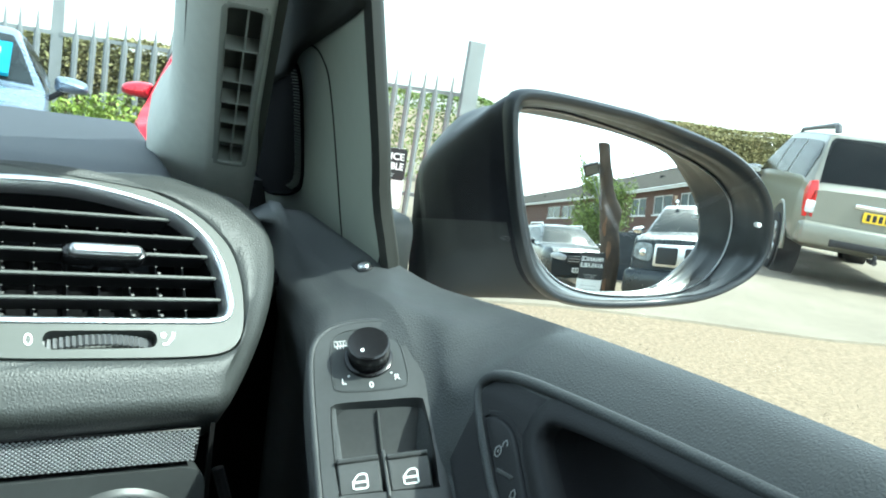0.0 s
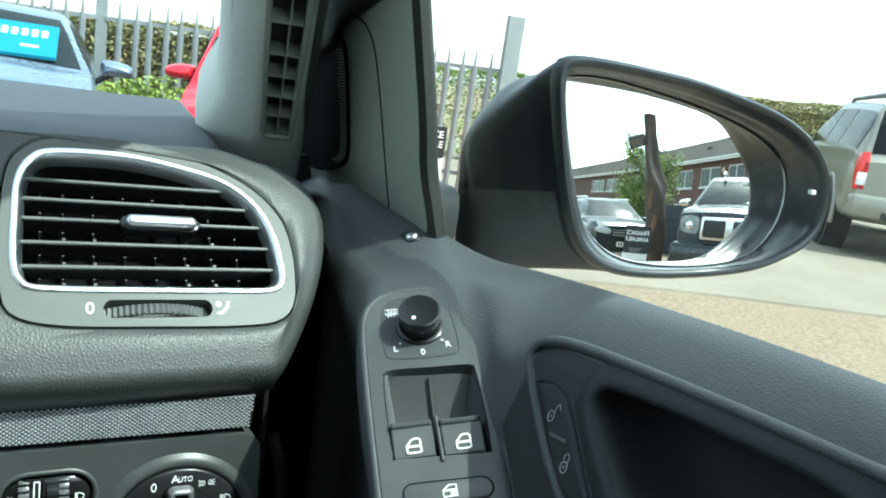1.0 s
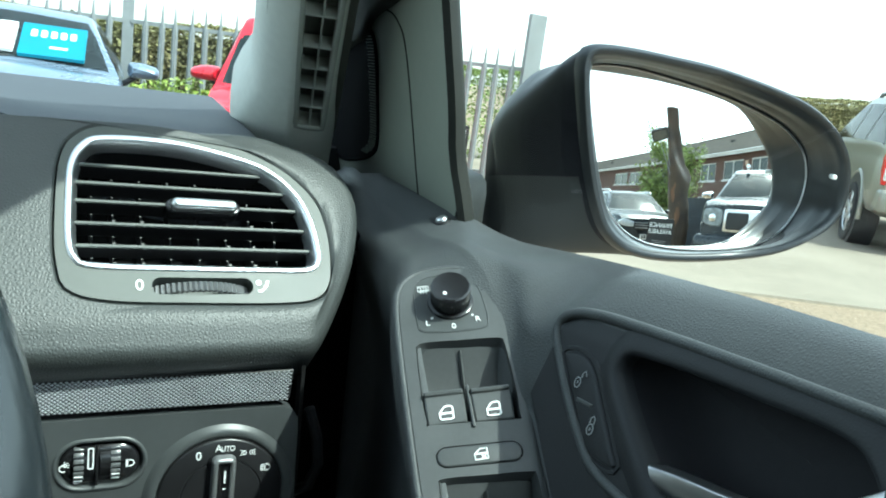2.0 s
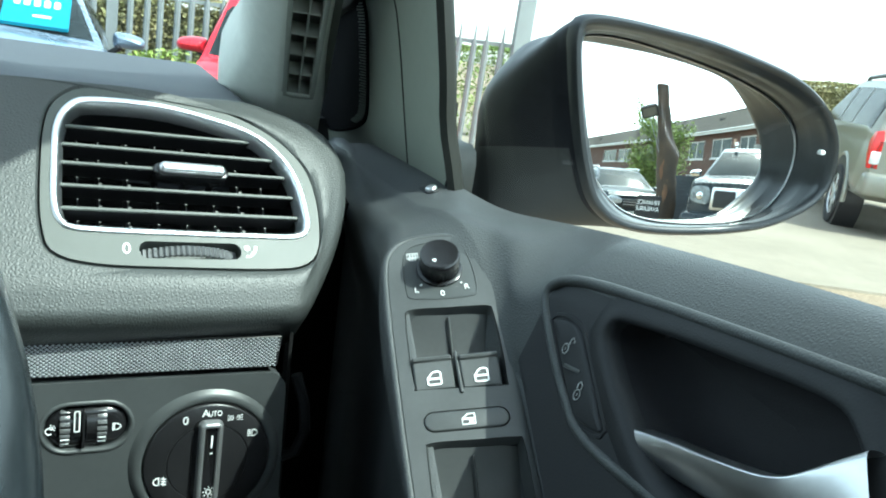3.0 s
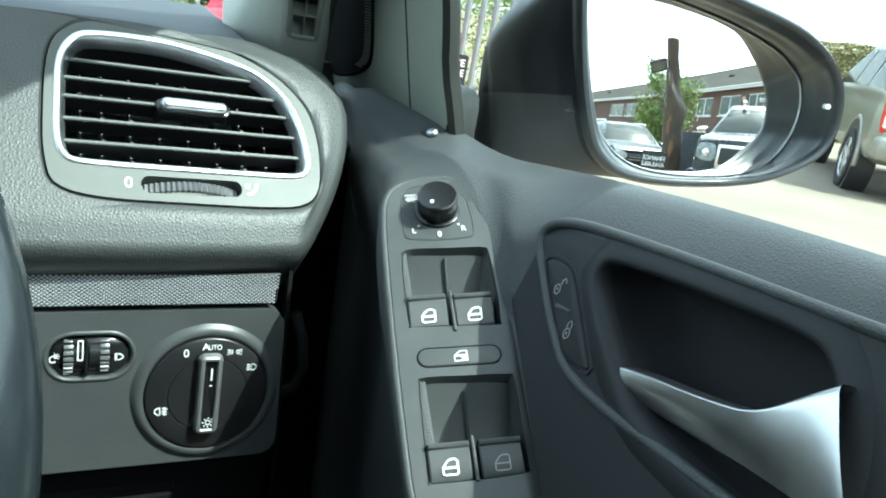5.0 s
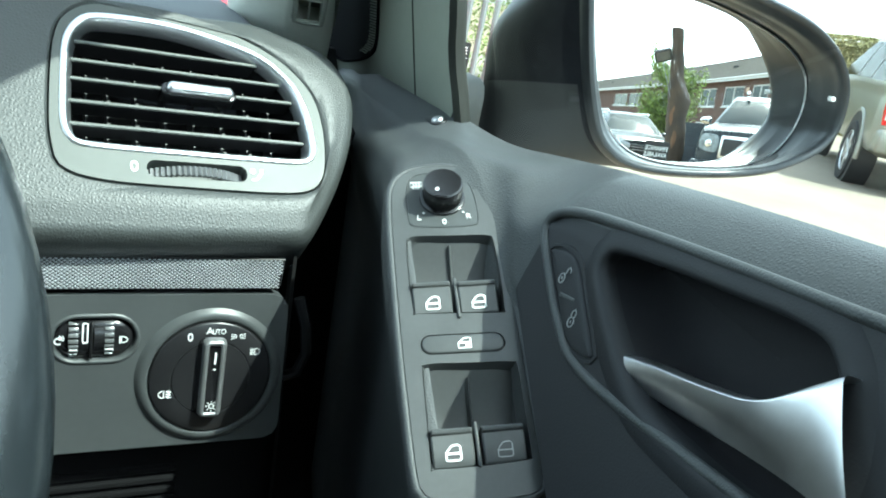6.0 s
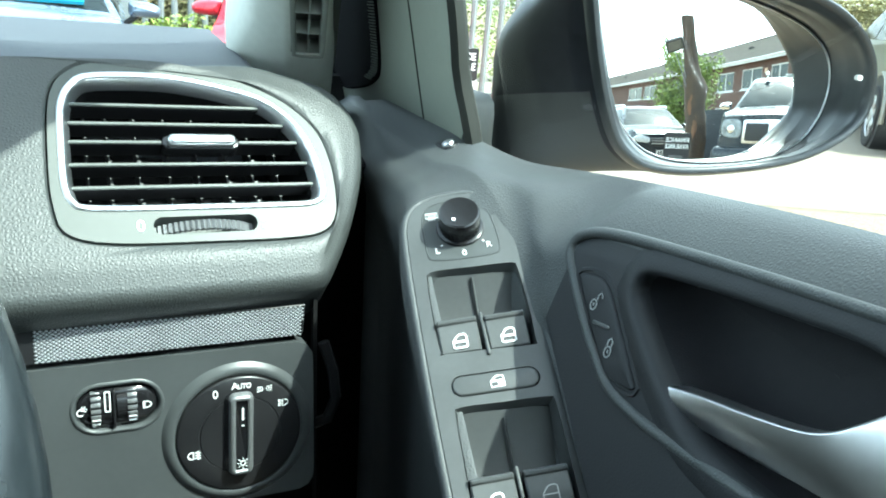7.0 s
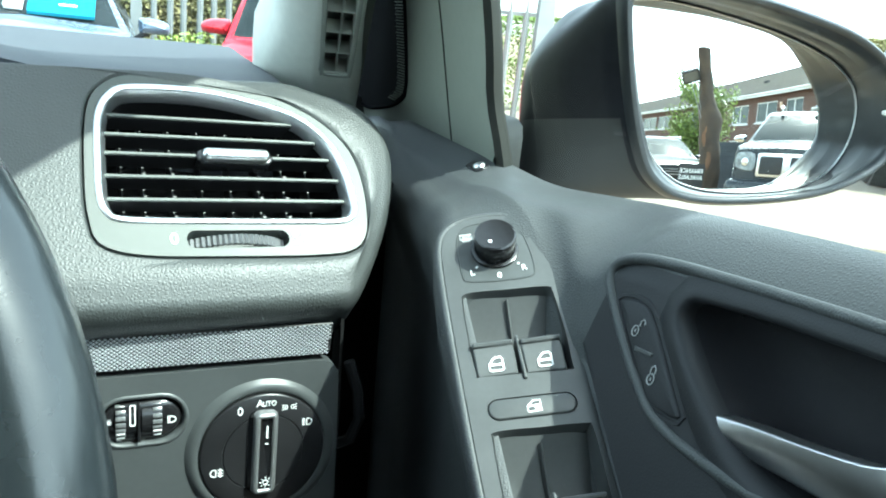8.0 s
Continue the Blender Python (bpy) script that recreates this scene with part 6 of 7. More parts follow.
def car_shell(car, L, W, zb, hood, belt, roof, y_hood, y_scr, y_roof_f, y_roof_r, y_back, col, tail=None, glass=SCREEN, side=TINT, cuts=(0.0, 0.42, 0.74, 1.0), inb=0.94, taper=0.24, aft=0.30, nose=(0.24, 0.34, 0.78)):
    """Body with rounded nose and tail, cabin with flush glazing. The nose points to -y, length L centred on the base."""
    tail = belt if tail is None else tail
    y0, y1 = -L / 2, L / 2
    ease = lambda f: math.sin(max(0.0, min(1.0, f)) * math.pi / 2)  # noqa: E731

    def section(y):
        e0, e1 = (y - y0) / 0.55, (y1 - y) / 0.28
        hw = W / 2 * (nose[2] + (1 - nose[2]) * ease(e0)) * (0.90 + 0.10 * ease(e1))
        sh = blend(hood - nose[0], hood, ease((y - y0) / nose[1])) if y < y_hood else hood + (belt - hood) * ease((y - y_hood) / (y_scr - y_hood))
        if y > y_roof_r:
            sh = belt + (tail - belt) * (y - y_roof_r) / (y1 - y_roof_r)
        sh -= 0.10 * (1 - ease(e1 + 0.25))
        if y < y_scr or y > y_back:
            g = 0.0
        elif y < y_roof_f + 0.30:
            g = 1 - (1 - (y - y_scr) / (y_roof_f + 0.30 - y_scr)) ** 1.35
        elif y < y_roof_r:
            g = 1 - 0.10 * ((y - y_roof_f - 0.30) / (y_roof_r - y_roof_f - 0.30)) ** 2
        else:
            g = 0.90 * (1 - ((y - y_roof_r) / (y_back - y_roof_r)) ** 1.6)
        zl = zb + 0.10 * (1 - ease(e0)) + 0.12 * (1 - ease(e1))
        h = (roof - belt) * g + 0.004
        wb, wr = hw * inb, hw * inb - (W / 2 * taper) * g
        row = [(0.0, zl), (0.80 * hw, zl), (0.94 * hw, zl + 0.05), (0.985 * hw, zl + 0.16), (hw, zl + 0.45 * (sh - zl)), (0.995 * hw, zl + 0.66 * (sh - zl)), (0.985 * hw, zl + 0.84 * (sh - zl)), (0.965 * hw, sh - 0.025)]
        row += [(wb - (wb - wr) * q ** 1.15, sh + h * q * 0.90) for q in (0.0, 0.12, 0.34, 0.56, 0.78, 0.92)]
        row += [(wr * 0.965, sh + h * 0.955), (wr * 0.90, sh + h * 0.985 + 0.012 * (1 - g)), (wr * 0.62, sh + h + 0.022 * (1 - g)), (wr * 0.3, sh + h + 0.010 + 0.026 * (1 - g)), (0.0, sh + h + 0.014 + 0.028 * (1 - g))]
        return [Vector((x, y, z)) for x, z in row]
    ys = sorted(set(np.round(np.concatenate([np.linspace(y0, y1, 56), np.linspace(y_scr - 0.02, y_roof_f + 0.30, 14), np.linspace(y_roof_r, y_back + 0.02, 10)]), 4)))
    half = [section(y) for y in ys]
    bm = bmesh.new()
    vs = skin(bm, [r + [Vector((-p.x, p.y, p.z)) for p in r[-2:0:-1]] for r in half], close_u=True)
    bm.faces.new(vs[0][::-1])
    bm.faces.new(vs[-1])
    body = part("body", bm, col, car, "glossy painted body", angle=35)

    def glaze(name, pts, mt, lab, off=0.006):
        bm = bmesh.new()
        g = [[Vector(p) for p in r] for r in pts]
        out = []
        for i, r in enumerate(g):
            row = []
            for j, p in enumerate(r):
                a, b = g[min(i + 1, len(g) - 1)][j] - g[max(i - 1, 0)][j], r[min(j + 1, len(r) - 1)] - r[max(j - 1, 0)]
                n = a.cross(b).normalized()
                if n.dot(p - Vector((0, (y_scr + y_back) / 2, belt * 0.8))) < 0:
                    n = -n
                row.append(p + n * off)
            out.append(row)
        skin(bm, out)
        bmesh.ops.solidify(bm, geom=bm.faces[:], thickness=0.003)
        return part(name, bm, mt, car, lab, angle=60)

    def roof_strip(a, b, n):
        rows = []
        for y in np.linspace(a, b, n):
            r = section(y)[14:]
            r = [Vector((p.x * 0.965, p.y, p.z)) for p in r]
            rows.append(r + [Vector((-p.x, p.y, p.z)) for p in r[-2::-1]])
        return rows
    lerp = lambda p, q, f: p + (q - p) * f  # noqa: E731
    glaze("windscreen", roof_strip(lerp(y_scr, y_roof_f, 0.06), y_roof_f + 0.06, 14), glass, "raked windscreen")
    glaze("rear_window", roof_strip(y_roof_r + 0.06, lerp(y_roof_r, y_back, 0.93), 12), side, "dark rear window")
    yf, yr = lerp(y_scr, y_roof_f, 0.30), lerp(y_roof_r, y_back, aft)
    for sgn in (-1, 1):
        for a, b in zip(cuts, cuts[1:]):
            rows = []
            for y in np.linspace(lerp(yf, yr, a) + 0.035, lerp(yf, yr, b) - 0.035, 12):
                r = section(y)[9:14]
                rows.append([Vector((sgn * p.x, p.y, p.z)) for p in r])
            glaze("side_window", rows, side, "dark side window")
    return body


def blob(bm, pts, y0, y1, m, r=0.01):
    slab(bm, pts, y0, y1, m, r=r, bottom=True)


def wing_mirror(car, x, y, z, col, sgn):
    bm = bmesh.new()
    q = even(spline([(0.0, 0.055), (-0.10, 0.060), (-0.20, 0.035), (-0.225, -0.01), (-0.20, -0.05), (-0.10, -0.062), (0.0, -0.055), (0.015, 0.0)], 120), 32)
    q = [Vector((-sgn * p[0], p[1])) for p in q]
    F = Matrix.Translation((x, y, z)) @ Matrix.Rotation(radians(90), 4, "X")
    ring_stack(bm, [[(*p, zz) for p in inset(q, d)] for d, zz in ((0.008, -0.05), (0.0, -0.03), (0.004, 0.03), (0.016, 0.07), (0.034, 0.095), (0.05, 0.105))], F, cap_first=True)
    wm = part("wing_mirror", bm, col, car, "painted wing mirror", angle=60)
    bm = bmesh.new()
    tube(bm, [(x + sgn * 0.06, y, z - 0.04), (x - sgn * 0.02, y + 0.02, z - 0.10), (x - sgn * 0.08, y + 0.04, z - 0.14)], 0.022, 8)
    part("mirror_arm", bm, TRIM_BLACK, car, "black mirror arm")


def plate(car, y, z, x, col, sgn):
    F = Matrix.Translation((x, y, z)) @ Matrix.Rotation(radians(90), 4, "X") @ (Matrix.Rotation(radians(180), 4, "Y") if sgn > 0 else Matrix())
    bm = bmesh.new()
    slab(bm, rrect(0.52, 0.112, 0.01), 0.0, 0.008, F, bottom=True)
    p = part("number_plate", bm, col, car, "number plate with plain dark bars")
    bm = bmesh.new()
    for k in range(7):
        xx = -0.205 + 0.064 * k + (0.02 if k > 3 else 0)
        slab(bm, rrect(0.040, 0.075, 0.004, xx, 0), 0.008, 0.0095, F)
    part("plate_bars", bm, TRIM_BLACK, p, "plain dark bars")


def car_at(name, x, y, heading, label, z=None):
    """heading: degrees clockwise from +y in which the nose points."""
    z = ground_z(x, y) if z is None else z
    m = Matrix.Translation((x, y, z)) @ Matrix.Rotation(radians(180 - heading), 4, "Z")
    return thing(name, m, label, "car", absolute=False)


PLATE_Y = material("yellow_plate", (0.75, 0.52, 0.03), 0.4, var=0.04)
PLATE_W = material("white_plate", (0.75, 0.75, 0.72), 0.4, var=0.04)

# silver off-roader seen from behind
SILVER = material("silver_beige_paint", (0.235, 0.235, 0.20), 0.36, metal=0.45, var=0.06, var_scale=1.5, coat=0.3, rvar=0.05)
hd = radians(38)
fx, fy = math.sin(hd), math.cos(hd)
rx, ry = math.cos(hd), -math.sin(hd)
suv = car_at("estate_off_roader", 7.32 + 0.90 * rx + 2.35 * fx, 6.12 + 0.90 * ry + 2.35 * fy, 38, "silver off-road estate with roof rails, parked tail first")
car_shell(suv, 4.7, 1.85, 0.42, 1.10, 1.16, 1.80, -1.75, -1.05, -0.35, 1.98, 2.32, SILVER, tail=1.14, cuts=(0.0, 0.36, 0.64, 1.0), inb=0.975, taper=0.22, aft=0.55)
for sx in (-1, 1):
    for y in (-1.45, 1.38):
        wheel_on(suv, sx * 0.835, y, 0.37, 0.25)
        bm = bmesh.new()
        arch = [(0.47 * math.cos(a), 0.40 + 0.47 * math.sin(a)) for a in np.linspace(-0.15, math.pi + 0.15, 18)]
        tube(bm, [(sx * 0.912, y + p[0], p[1]) for p in arch], 0.028, 8)
        part("wheel_arch", bm, SILVER, suv, "flared painted wheel arch")
        bm = bmesh.new()
        slab(bm, disc(0.455, 28), -0.12, 0.129, Matrix.Translation((sx * 0.80, y, 0.40)) @ Matrix.Rotation(radians(90) * sx, 4, "Y"))
        part("arch_liner", bm, TRIM_BLACK, suv, "black wheel housing")
    bm = bmesh.new()
    q = [(-0.06, 0.78), (0.05, 0.78), (0.065, 0.92), (0.065, 1.06), (0.040, 1.18), (-0.03, 1.20), (-0.06, 1.06)]
    F = Matrix.Translation((sx * 0.815, 2.295, 0.0)) @ Matrix.Rotation(radians(90), 4, "X") @ Matrix.Rotation(radians(180), 4, "Y")
    blob(bm, [Vector((sx * -p[0], p[1])) for p in q], -0.16, 0.055, F, 0.015)
    tl = part("tail_lamp", bm, RED_LAMP, suv, "tall red tail lamp")
    bm = bmesh.new()
    blob(bm, rrect(0.10, 0.14, 0.02, 0.0, 0.90), 0.05, 0.060, F, 0.004)
    part("lamp_lens", bm, LAMP_CLEAR, tl, "clear reversing lens")
    bm = bmesh.new()
    blob(bm, disc(0.035, 16, sx * 0.0, 0.60), -0.02, 0.09, F, 0.004)
    part("reflector", bm, RED_LAMP, suv, "round red reflector")
    bm = bmesh.new()
    tube(bm, [(sx * 0.61, -0.10, 1.78), (sx * 0.62, 0.10, 1.835), (sx * 0.62, 1.2, 1.845), (sx * 0.62, 1.85, 1.845), (sx * 0.62, 1.93, 1.825), (sx * 0.61, 1.94, 1.76)], [0.02, 0.028, 0.030, 0.040, 0.040, 0.04], 8)
    part("roof_rail", bm, RAIL_GREY, suv, "grey roof rail")
    wing_mirror(suv, sx * 0.93, -0.72, 1.20, CHROME, sx)
bm = bmesh.new()
box(bm, -0.88, 0.88, 2.05, 2.42, 0.48, 0.74, bevel=0.05, seg=3)
part("bumper", bm, SILVER, suv, "deep rear bumper")
bm = bmesh.new()
box(bm, -0.55, 0.55, 2.40, 2.435, 0.50, 0.58, bevel=0.01)
part("bumper_step", bm, TRIM_BLACK, suv, "black bumper step")
bm = bmesh.new()
box(bm, -0.36, 0.36, 2.345, 2.375, 0.955, 1.01, bevel=0.012)
part("tailgate_handle", bm, CHROME, suv, "chrome tailgate strip")
plate(suv, 2.372, 0.88, 0.0, PLATE_Y, 1)
bm = bmesh.new()
tube(bm, [(0.1, 2.42, 0.42), (0.1, 2.60, 0.42)], 0.03, 8)
tube(bm, [(0.1, 2.58, 0.42), (0.1, 2.58, 0.50)], 0.022, 8)
part("tow_bar", bm, TRIM_BLACK, suv, "black tow bar")
bm = bmesh.new()
tube(bm, [(0.05, 2.20, 1.76), (0.0, 2.26, 1.70)], 0.02, 6)
part("wiper_mount", bm, TRIM_BLACK, suv, "small black mount at the rear window")

# pale blue hatchback ahead
BLUE = paint("pale_blue_paint", (0.17, 0.225, 0.30), 0.3)
blue = car_at("blue_hatchback", -1.13, 7.28, 178, "pale blue hatchback facing the yard, price card in its screen")
car_shell(blue, 4.2, 1.76, 0.22, 0.94, 1.03, 1.46, -1.45, -0.98, -0.30, 1.55, 1.95, BLUE, glass=SCREEN)
for sx in (-1, 1):
    wing_mirror(blue, sx * 0.90, -0.62, 1.09, BLUE, sx)
    for y in (-1.30, 1.25):
        wheel_on(blue, sx * 0.76, y, 0.31)
    bm = bmesh.new()
    blob(bm, even(spline([(0.0, 0.0), (0.30, 0.06), (0.34, 0.14), (0.10, 0.15), (-0.04, 0.06)], 80), 24), 0.0, 0.05, Matrix.Translation((sx * 0.50, -1.98, 0.60)) @ Matrix.Rotation(radians(90), 4, "X") @ Matrix.Diagonal((sx, 1, 1, 1)), 0.01)
    part("headlamp", bm, LAMP_CLEAR, blue, "clear headlamp")
card = material("turquoise_card", (0.015, 0.19, 0.27), 0.4, var=0.05)
CF = Matrix.Translation((0.37, -0.735, 1.232)) @ Matrix.Rotation(radians(27), 4, "X")
bm = bmesh.new()
slab(bm, rrect(0.44, 0.48, 0.01), -0.02, 0.006, CF, bottom=True)
pc = part("price_card", bm, card, blue, "turquoise price card behind the screen")
bm = bmesh.new()
for k in range(5):
    slab(bm, rrect(0.042, 0.110, 0.02, -0.135 + 0.066 * k, 0.09), 0.006, 0.008, CF)
slab(bm, rrect(0.12, 0.030, 0.006, 0.04, -0.11), 0.006, 0.008, CF)
part("card_bars", bm, SIGN_WHITE, pc, "white bars of print")
bm = bmesh.new()
slab(bm, rrect(0.12, 0.42, 0.01), -0.02, 0.006, Matrix.Translation((0.06, -0.735, 1.240)) @ Matrix.Rotation(radians(27), 4, "X"), bottom=True)
part("paper_sheet", bm, SIGN_WHITE, blue, "white paper sheet behind the screen")
for sx in (-1, 1):
    bm = bmesh.new()
    tube(bm, [(sx * 0.05 - 0.25, -0.98, 1.075), (sx * 0.3 - 0.2, -0.93, 1.10)], 0.012, 6)
    part("wiper", bm, TRIM_BLACK, blue, "black wiper blade")

# red hatchback ahead, mostly behind the pillar
RED = paint("red_paint", (0.62, 0.012, 0.03), 0.1)
red = car_at("red_hatchback", 1.29, 7.10, 191, "glossy red hatchback parked at the fence")
car_shell(red, 3.7, 1.52, 0.22, 0.92, 1.02, 1.62, -1.25, -0.88, -0.55, 1.45, 1.75, RED, side=SCREEN, inb=0.95, taper=0.18)
for sx in (-1, 1):
    wing_mirror(red, sx * 0.72, -0.62, 1.12, RED, sx)
    for y in (-1.15, 1.15):
        wheel_on(red, sx * 0.66, y, 0.30)

# ---- behind the car, seen in the mirror
DARK_PAINT = paint("dark_grey_paint", (0.016, 0.021, 0.026), 0.2)
TRUCK_PAINT = paint("dark_blue_paint", (0.030, 0.038, 0.048), 0.3)
MP = Vector((0.345, 0.445))


def from_mirror(az, d):
    a = radians(az)
    return MP.x + d * math.sin(a), MP.y - d * math.cos(a)


def face_mirror(x, y):
    return math.degrees(math.atan2(MP.x - x, MP.y - y))


x, y = from_mirror(22.9, 12.4)
suv2 = car_at("dark_off_roader", x, y, face_mirror(x, y) + 16, "dark grey soft-roader parked nose out")
car_shell(suv2, 4.6, 1.88, 0.32, 1.02, 1.08, 1.60, -1.70, -1.10, -0.35, 1.85, 2.20, DARK_PAINT, nose=(0.09, 0.22, 0.84))
for sx in (-1, 1):
    wing_mirror(suv2, sx * 0.96, -0.80, 1.14, DARK_PAINT, sx)
    for yy in (-1.42, 1.35):
        wheel_on(suv2, sx * 0.80, yy, 0.36)
    bm = bmesh.new()
    blob(bm, even(spline([(0.0, 0.0), (0.30, 0.03), (0.36, 0.12), (0.20, 0.17), (-0.04, 0.10)], 80), 24), -0.1, 0.06, Matrix.Translation((sx * 0.46, -2.25, 0.77)) @ Matrix.Rotation(radians(90), 4, "X") @ Matrix.Diagonal((sx, 1, 1, 1)), 0.02)
    part("headlamp", bm, LAMP_CLEAR, suv2, "clear headlamp")
    bm = bmesh.new()
    tube(bm, [(sx * 0.62, -0.2, 1.58), (sx * 0.64, -0.1, 1.63), (sx * 0.64, 1.5, 1.63), (sx * 0.62, 1.65, 1.56)], 0.02, 8)
    part("roof_rail", bm, SATIN_CHROME, suv2, "silver roof rail")
bm = bmesh.new()
box(bm, -0.42, 0.42, -2.37, -2.2, 0.70, 0.88, bevel=0.02)
part("front_grille", bm, TRIM_BLACK, suv2, "black radiator grille")
for zz in (0.76, 0.82):
    bm = bmesh.new()
    box(bm, -0.40, 0.40, -2.390, -2.365, zz - 0.01, zz + 0.01)
    part("grille_bar", bm, SATIN_CHROME, suv2)
plate(suv2, -2.40, 0.56, 0.0, PLATE_W, -1)

LAMP_DEEP = material("smoked_lamp_lens", (0.20, 0.22, 0.23), 0.35, metal=0.2, var=0.5, var_scale=14, coat=0.2)
x, y = from_mirror(42.0, 8.9)
truck = car_at("pickup_truck", x, y, face_mirror(x, y) - 2, "dark blue-grey pickup with chrome grille and roof lamps")
car_shell(truck, 5.1, 1.85, 0.52, 1.29, 1.35, 1.92, -1.95, -1.25, -0.60, 1.0, 1.35, TRUCK_PAINT, nose=(0.07, 0.16, 0.90))
for sx in (-1, 1):
    wing_mirror(truck, sx * 0.97, -0.95, 1.42, CHROME, sx)
    for yy in (-1.62, 1.55):
        wheel_on(truck, sx * 0.80, yy, 0.41, 0.25)
    bm = bmesh.new()
    blob(bm, even(spline([(0.0, 0.0), (0.26, 0.02), (0.30, 0.16), (0.24, 0.24), (0.0, 0.22)], 80), 24), -0.2, 0.05, Matrix.Translation((sx * 0.52, -2.53, 0.95)) @ Matrix.Rotation(radians(90), 4, "X") @ Matrix.Diagonal((sx, 1, 1, 1)), 0.02)
    hl = part("headlamp", bm, LAMP_DEEP, truck, "large clear headlamp", angle=15)
    bm = bmesh.new()
    slab(bm, disc(0.060, 20), 0.0, 0.03, Matrix.Translation((sx * 0.66, -2.57, 1.06)) @ Matrix.Rotation(radians(90), 4, "X"), r=0.015)
    part("lamp_bowl", bm, CHROME, hl, "chrome reflector")
    bm = bmesh.new()
    slab(bm, disc(0.045, 16), -0.04, 0.04, Matrix.Translation((sx * 0.35, -0.50, 1.975)) @ Matrix.Rotation(radians(90), 4, "X"), r=0.02, bottom=True)
    tube(bm, [(sx * 0.35, -0.48, 1.88), (sx * 0.35, -0.48, 1.97)], 0.015, 6)
    part("roof_lamp", bm, CHROME, truck, "small chrome roof lamp")
    bm = bmesh.new()
    blob(bm, rrect(0.36, 0.24, 0.03), -0.02, 0.03, Matrix.Translation((sx * 0.24, -2.63, 1.03)) @ Matrix.Rotation(radians(90), 4, "X"), 0.008)
    part("grille_opening", bm, TRIM_BLACK, truck, "black grille opening")
bm = bmesh.new()
box(bm, -0.47, 0.47, -2.63, -2.40, 0.87, 1.19, bevel=0.03, seg=2)
part("chrome_grille", bm, SATIN_CHROME, truck, "chrome grille surround")
bm = bmesh.new()
box(bm, -0.92, 0.92, -2.70, -2.2, 0.45, 0.82, bevel=0.08, seg=3)
part("front_bumper", bm, DARK_PAINT, truck, "dark front bumper")

# stump of a pole with a floodlight
px, py = from_mirror(31.1, 7.5)
tx, ty = from_mirror(27.9, 7.5)
gz = ground_z(px, py)
pole = thing("pole_stump", (px, py, gz), "dark weathered leaning timber pole with a broken side", "pole")
bm = bmesh.new()
rows = []
rng = random.Random(3)
for k in range(26):
    f = k / 25
    o = Vector((px, py, gz - 0.05)).lerp(Vector((tx, ty, 2.76)), f)
    bulge = 0.050 * math.exp(-((f - 0.60) / 0.09) ** 2) + 0.040 * math.exp(-((f - 0.38) / 0.16) ** 2)
    o += Vector((math.cos(radians(31)), math.sin(radians(31)), 0)) * 1.1 * bulge
    r = 0.165 - 0.055 * f ** 1.5 + 1.3 * bulge
    rows.append([o + Vector((math.cos(a), math.sin(a), 0)) * r * (1 + 0.26 * noise.noise(Vector((math.cos(a) * 1.6, math.sin(a) * 1.6, f * 11)))) for a in np.linspace(0, 2 * math.pi, 19)[:-1]])
vs = skin(bm, rows, close_u=True)
bm.faces.new(vs[-1])
part("trunk", bm, BARK, pole, "cracked dark timber", angle=70)
bm = bmesh.new()
SPLIT = material("split_timber", (0.10, 0.055, 0.032), 0.9, var_scale=8, col2=(0.19, 0.105, 0.06), bump=0.8, bump_scale=40)
aim = Vector((MP.x - px, MP.y - py, 0)).normalized()
for k, (f, w, h) in enumerate(((0.50, 0.06, 0.34), (0.38, 0.05, 0.40), (0.16, 0.05, 0.30))):
    o = Vector((px, py, gz)).lerp(Vector((tx, ty, 2.76)), f) + aim * (0.165 + 0.035 * math.exp(-((f - 0.35) / 0.12) ** 2))
    s = Vector((-aim.y, aim.x, 0)) * (0.03 * (-1) ** k)
    skin(bm, [[o + s + Vector((-aim.y, aim.x, 0)) * w * u * (1 - abs(v) ** 2) + Vector((0, 0, v * h / 2)) + aim * 0.02 * (1 - u * u) for u in (-1, -0.3, 0.4, 1)] for v in np.linspace(-0.95, 0.95, 9)])
part("split_wood", bm, SPLIT, pole, "reddish split wood")
flood = thing("floodlight", (*from_mirror(26.4, 7.4), 2.26), "grey flat floodlight bracketed to the pole", "floodlight")
fx0, fy0 = from_mirror(26.4, 7.35)
FF = toward(fx0, fy0, 2.27, MP.x, MP.y) @ Matrix.Rotation(radians(90 + 30), 4, "X") @ Matrix.Rotation(radians(-16), 4, "Z")
bm = bmesh.new()
slab(bm, rrect(0.30, 0.20, 0.02), -0.07, 0.0, FF, r=0.01, bottom=True)
part("casing", bm, TRIM_BLACK, flood, "black casing")
bm = bmesh.new()
slab(bm, rrect(0.25, 0.15, 0.01), 0.0, 0.006, FF)
part("front_glass", bm, material("flood_glass", (0.09, 0.09, 0.08), 0.25, var=0.2), flood, "dusty front glass")
bm = bmesh.new()
q0 = FF @ Vector((0.0, 0.0, -0.07))
q1 = Vector((px, py, gz)).lerp(Vector((tx, ty, 2.76)), 0.80)
tube(bm, [q0, q0.lerp(q1, 0.5) + Vector((0, 0, 0.02)), q1], 0.02, 8)
part("bracket", bm, TRIM_BLACK, flood, "steel bracket")
bm = bmesh.new()
tube(bm, [FF @ Vector((0.02, -0.1, -0.03)), Vector((px, py, gz)).lerp(Vector((tx, ty, 2.76)), 0.48) + aim * 0.16], 0.008, 6)
tube(bm, [FF @ Vector((-0.06, -0.1, -0.03)), Vector((px, py, gz)).lerp(Vector((tx, ty, 2.76)), 0.46) + aim * 0.16], 0.006, 6)
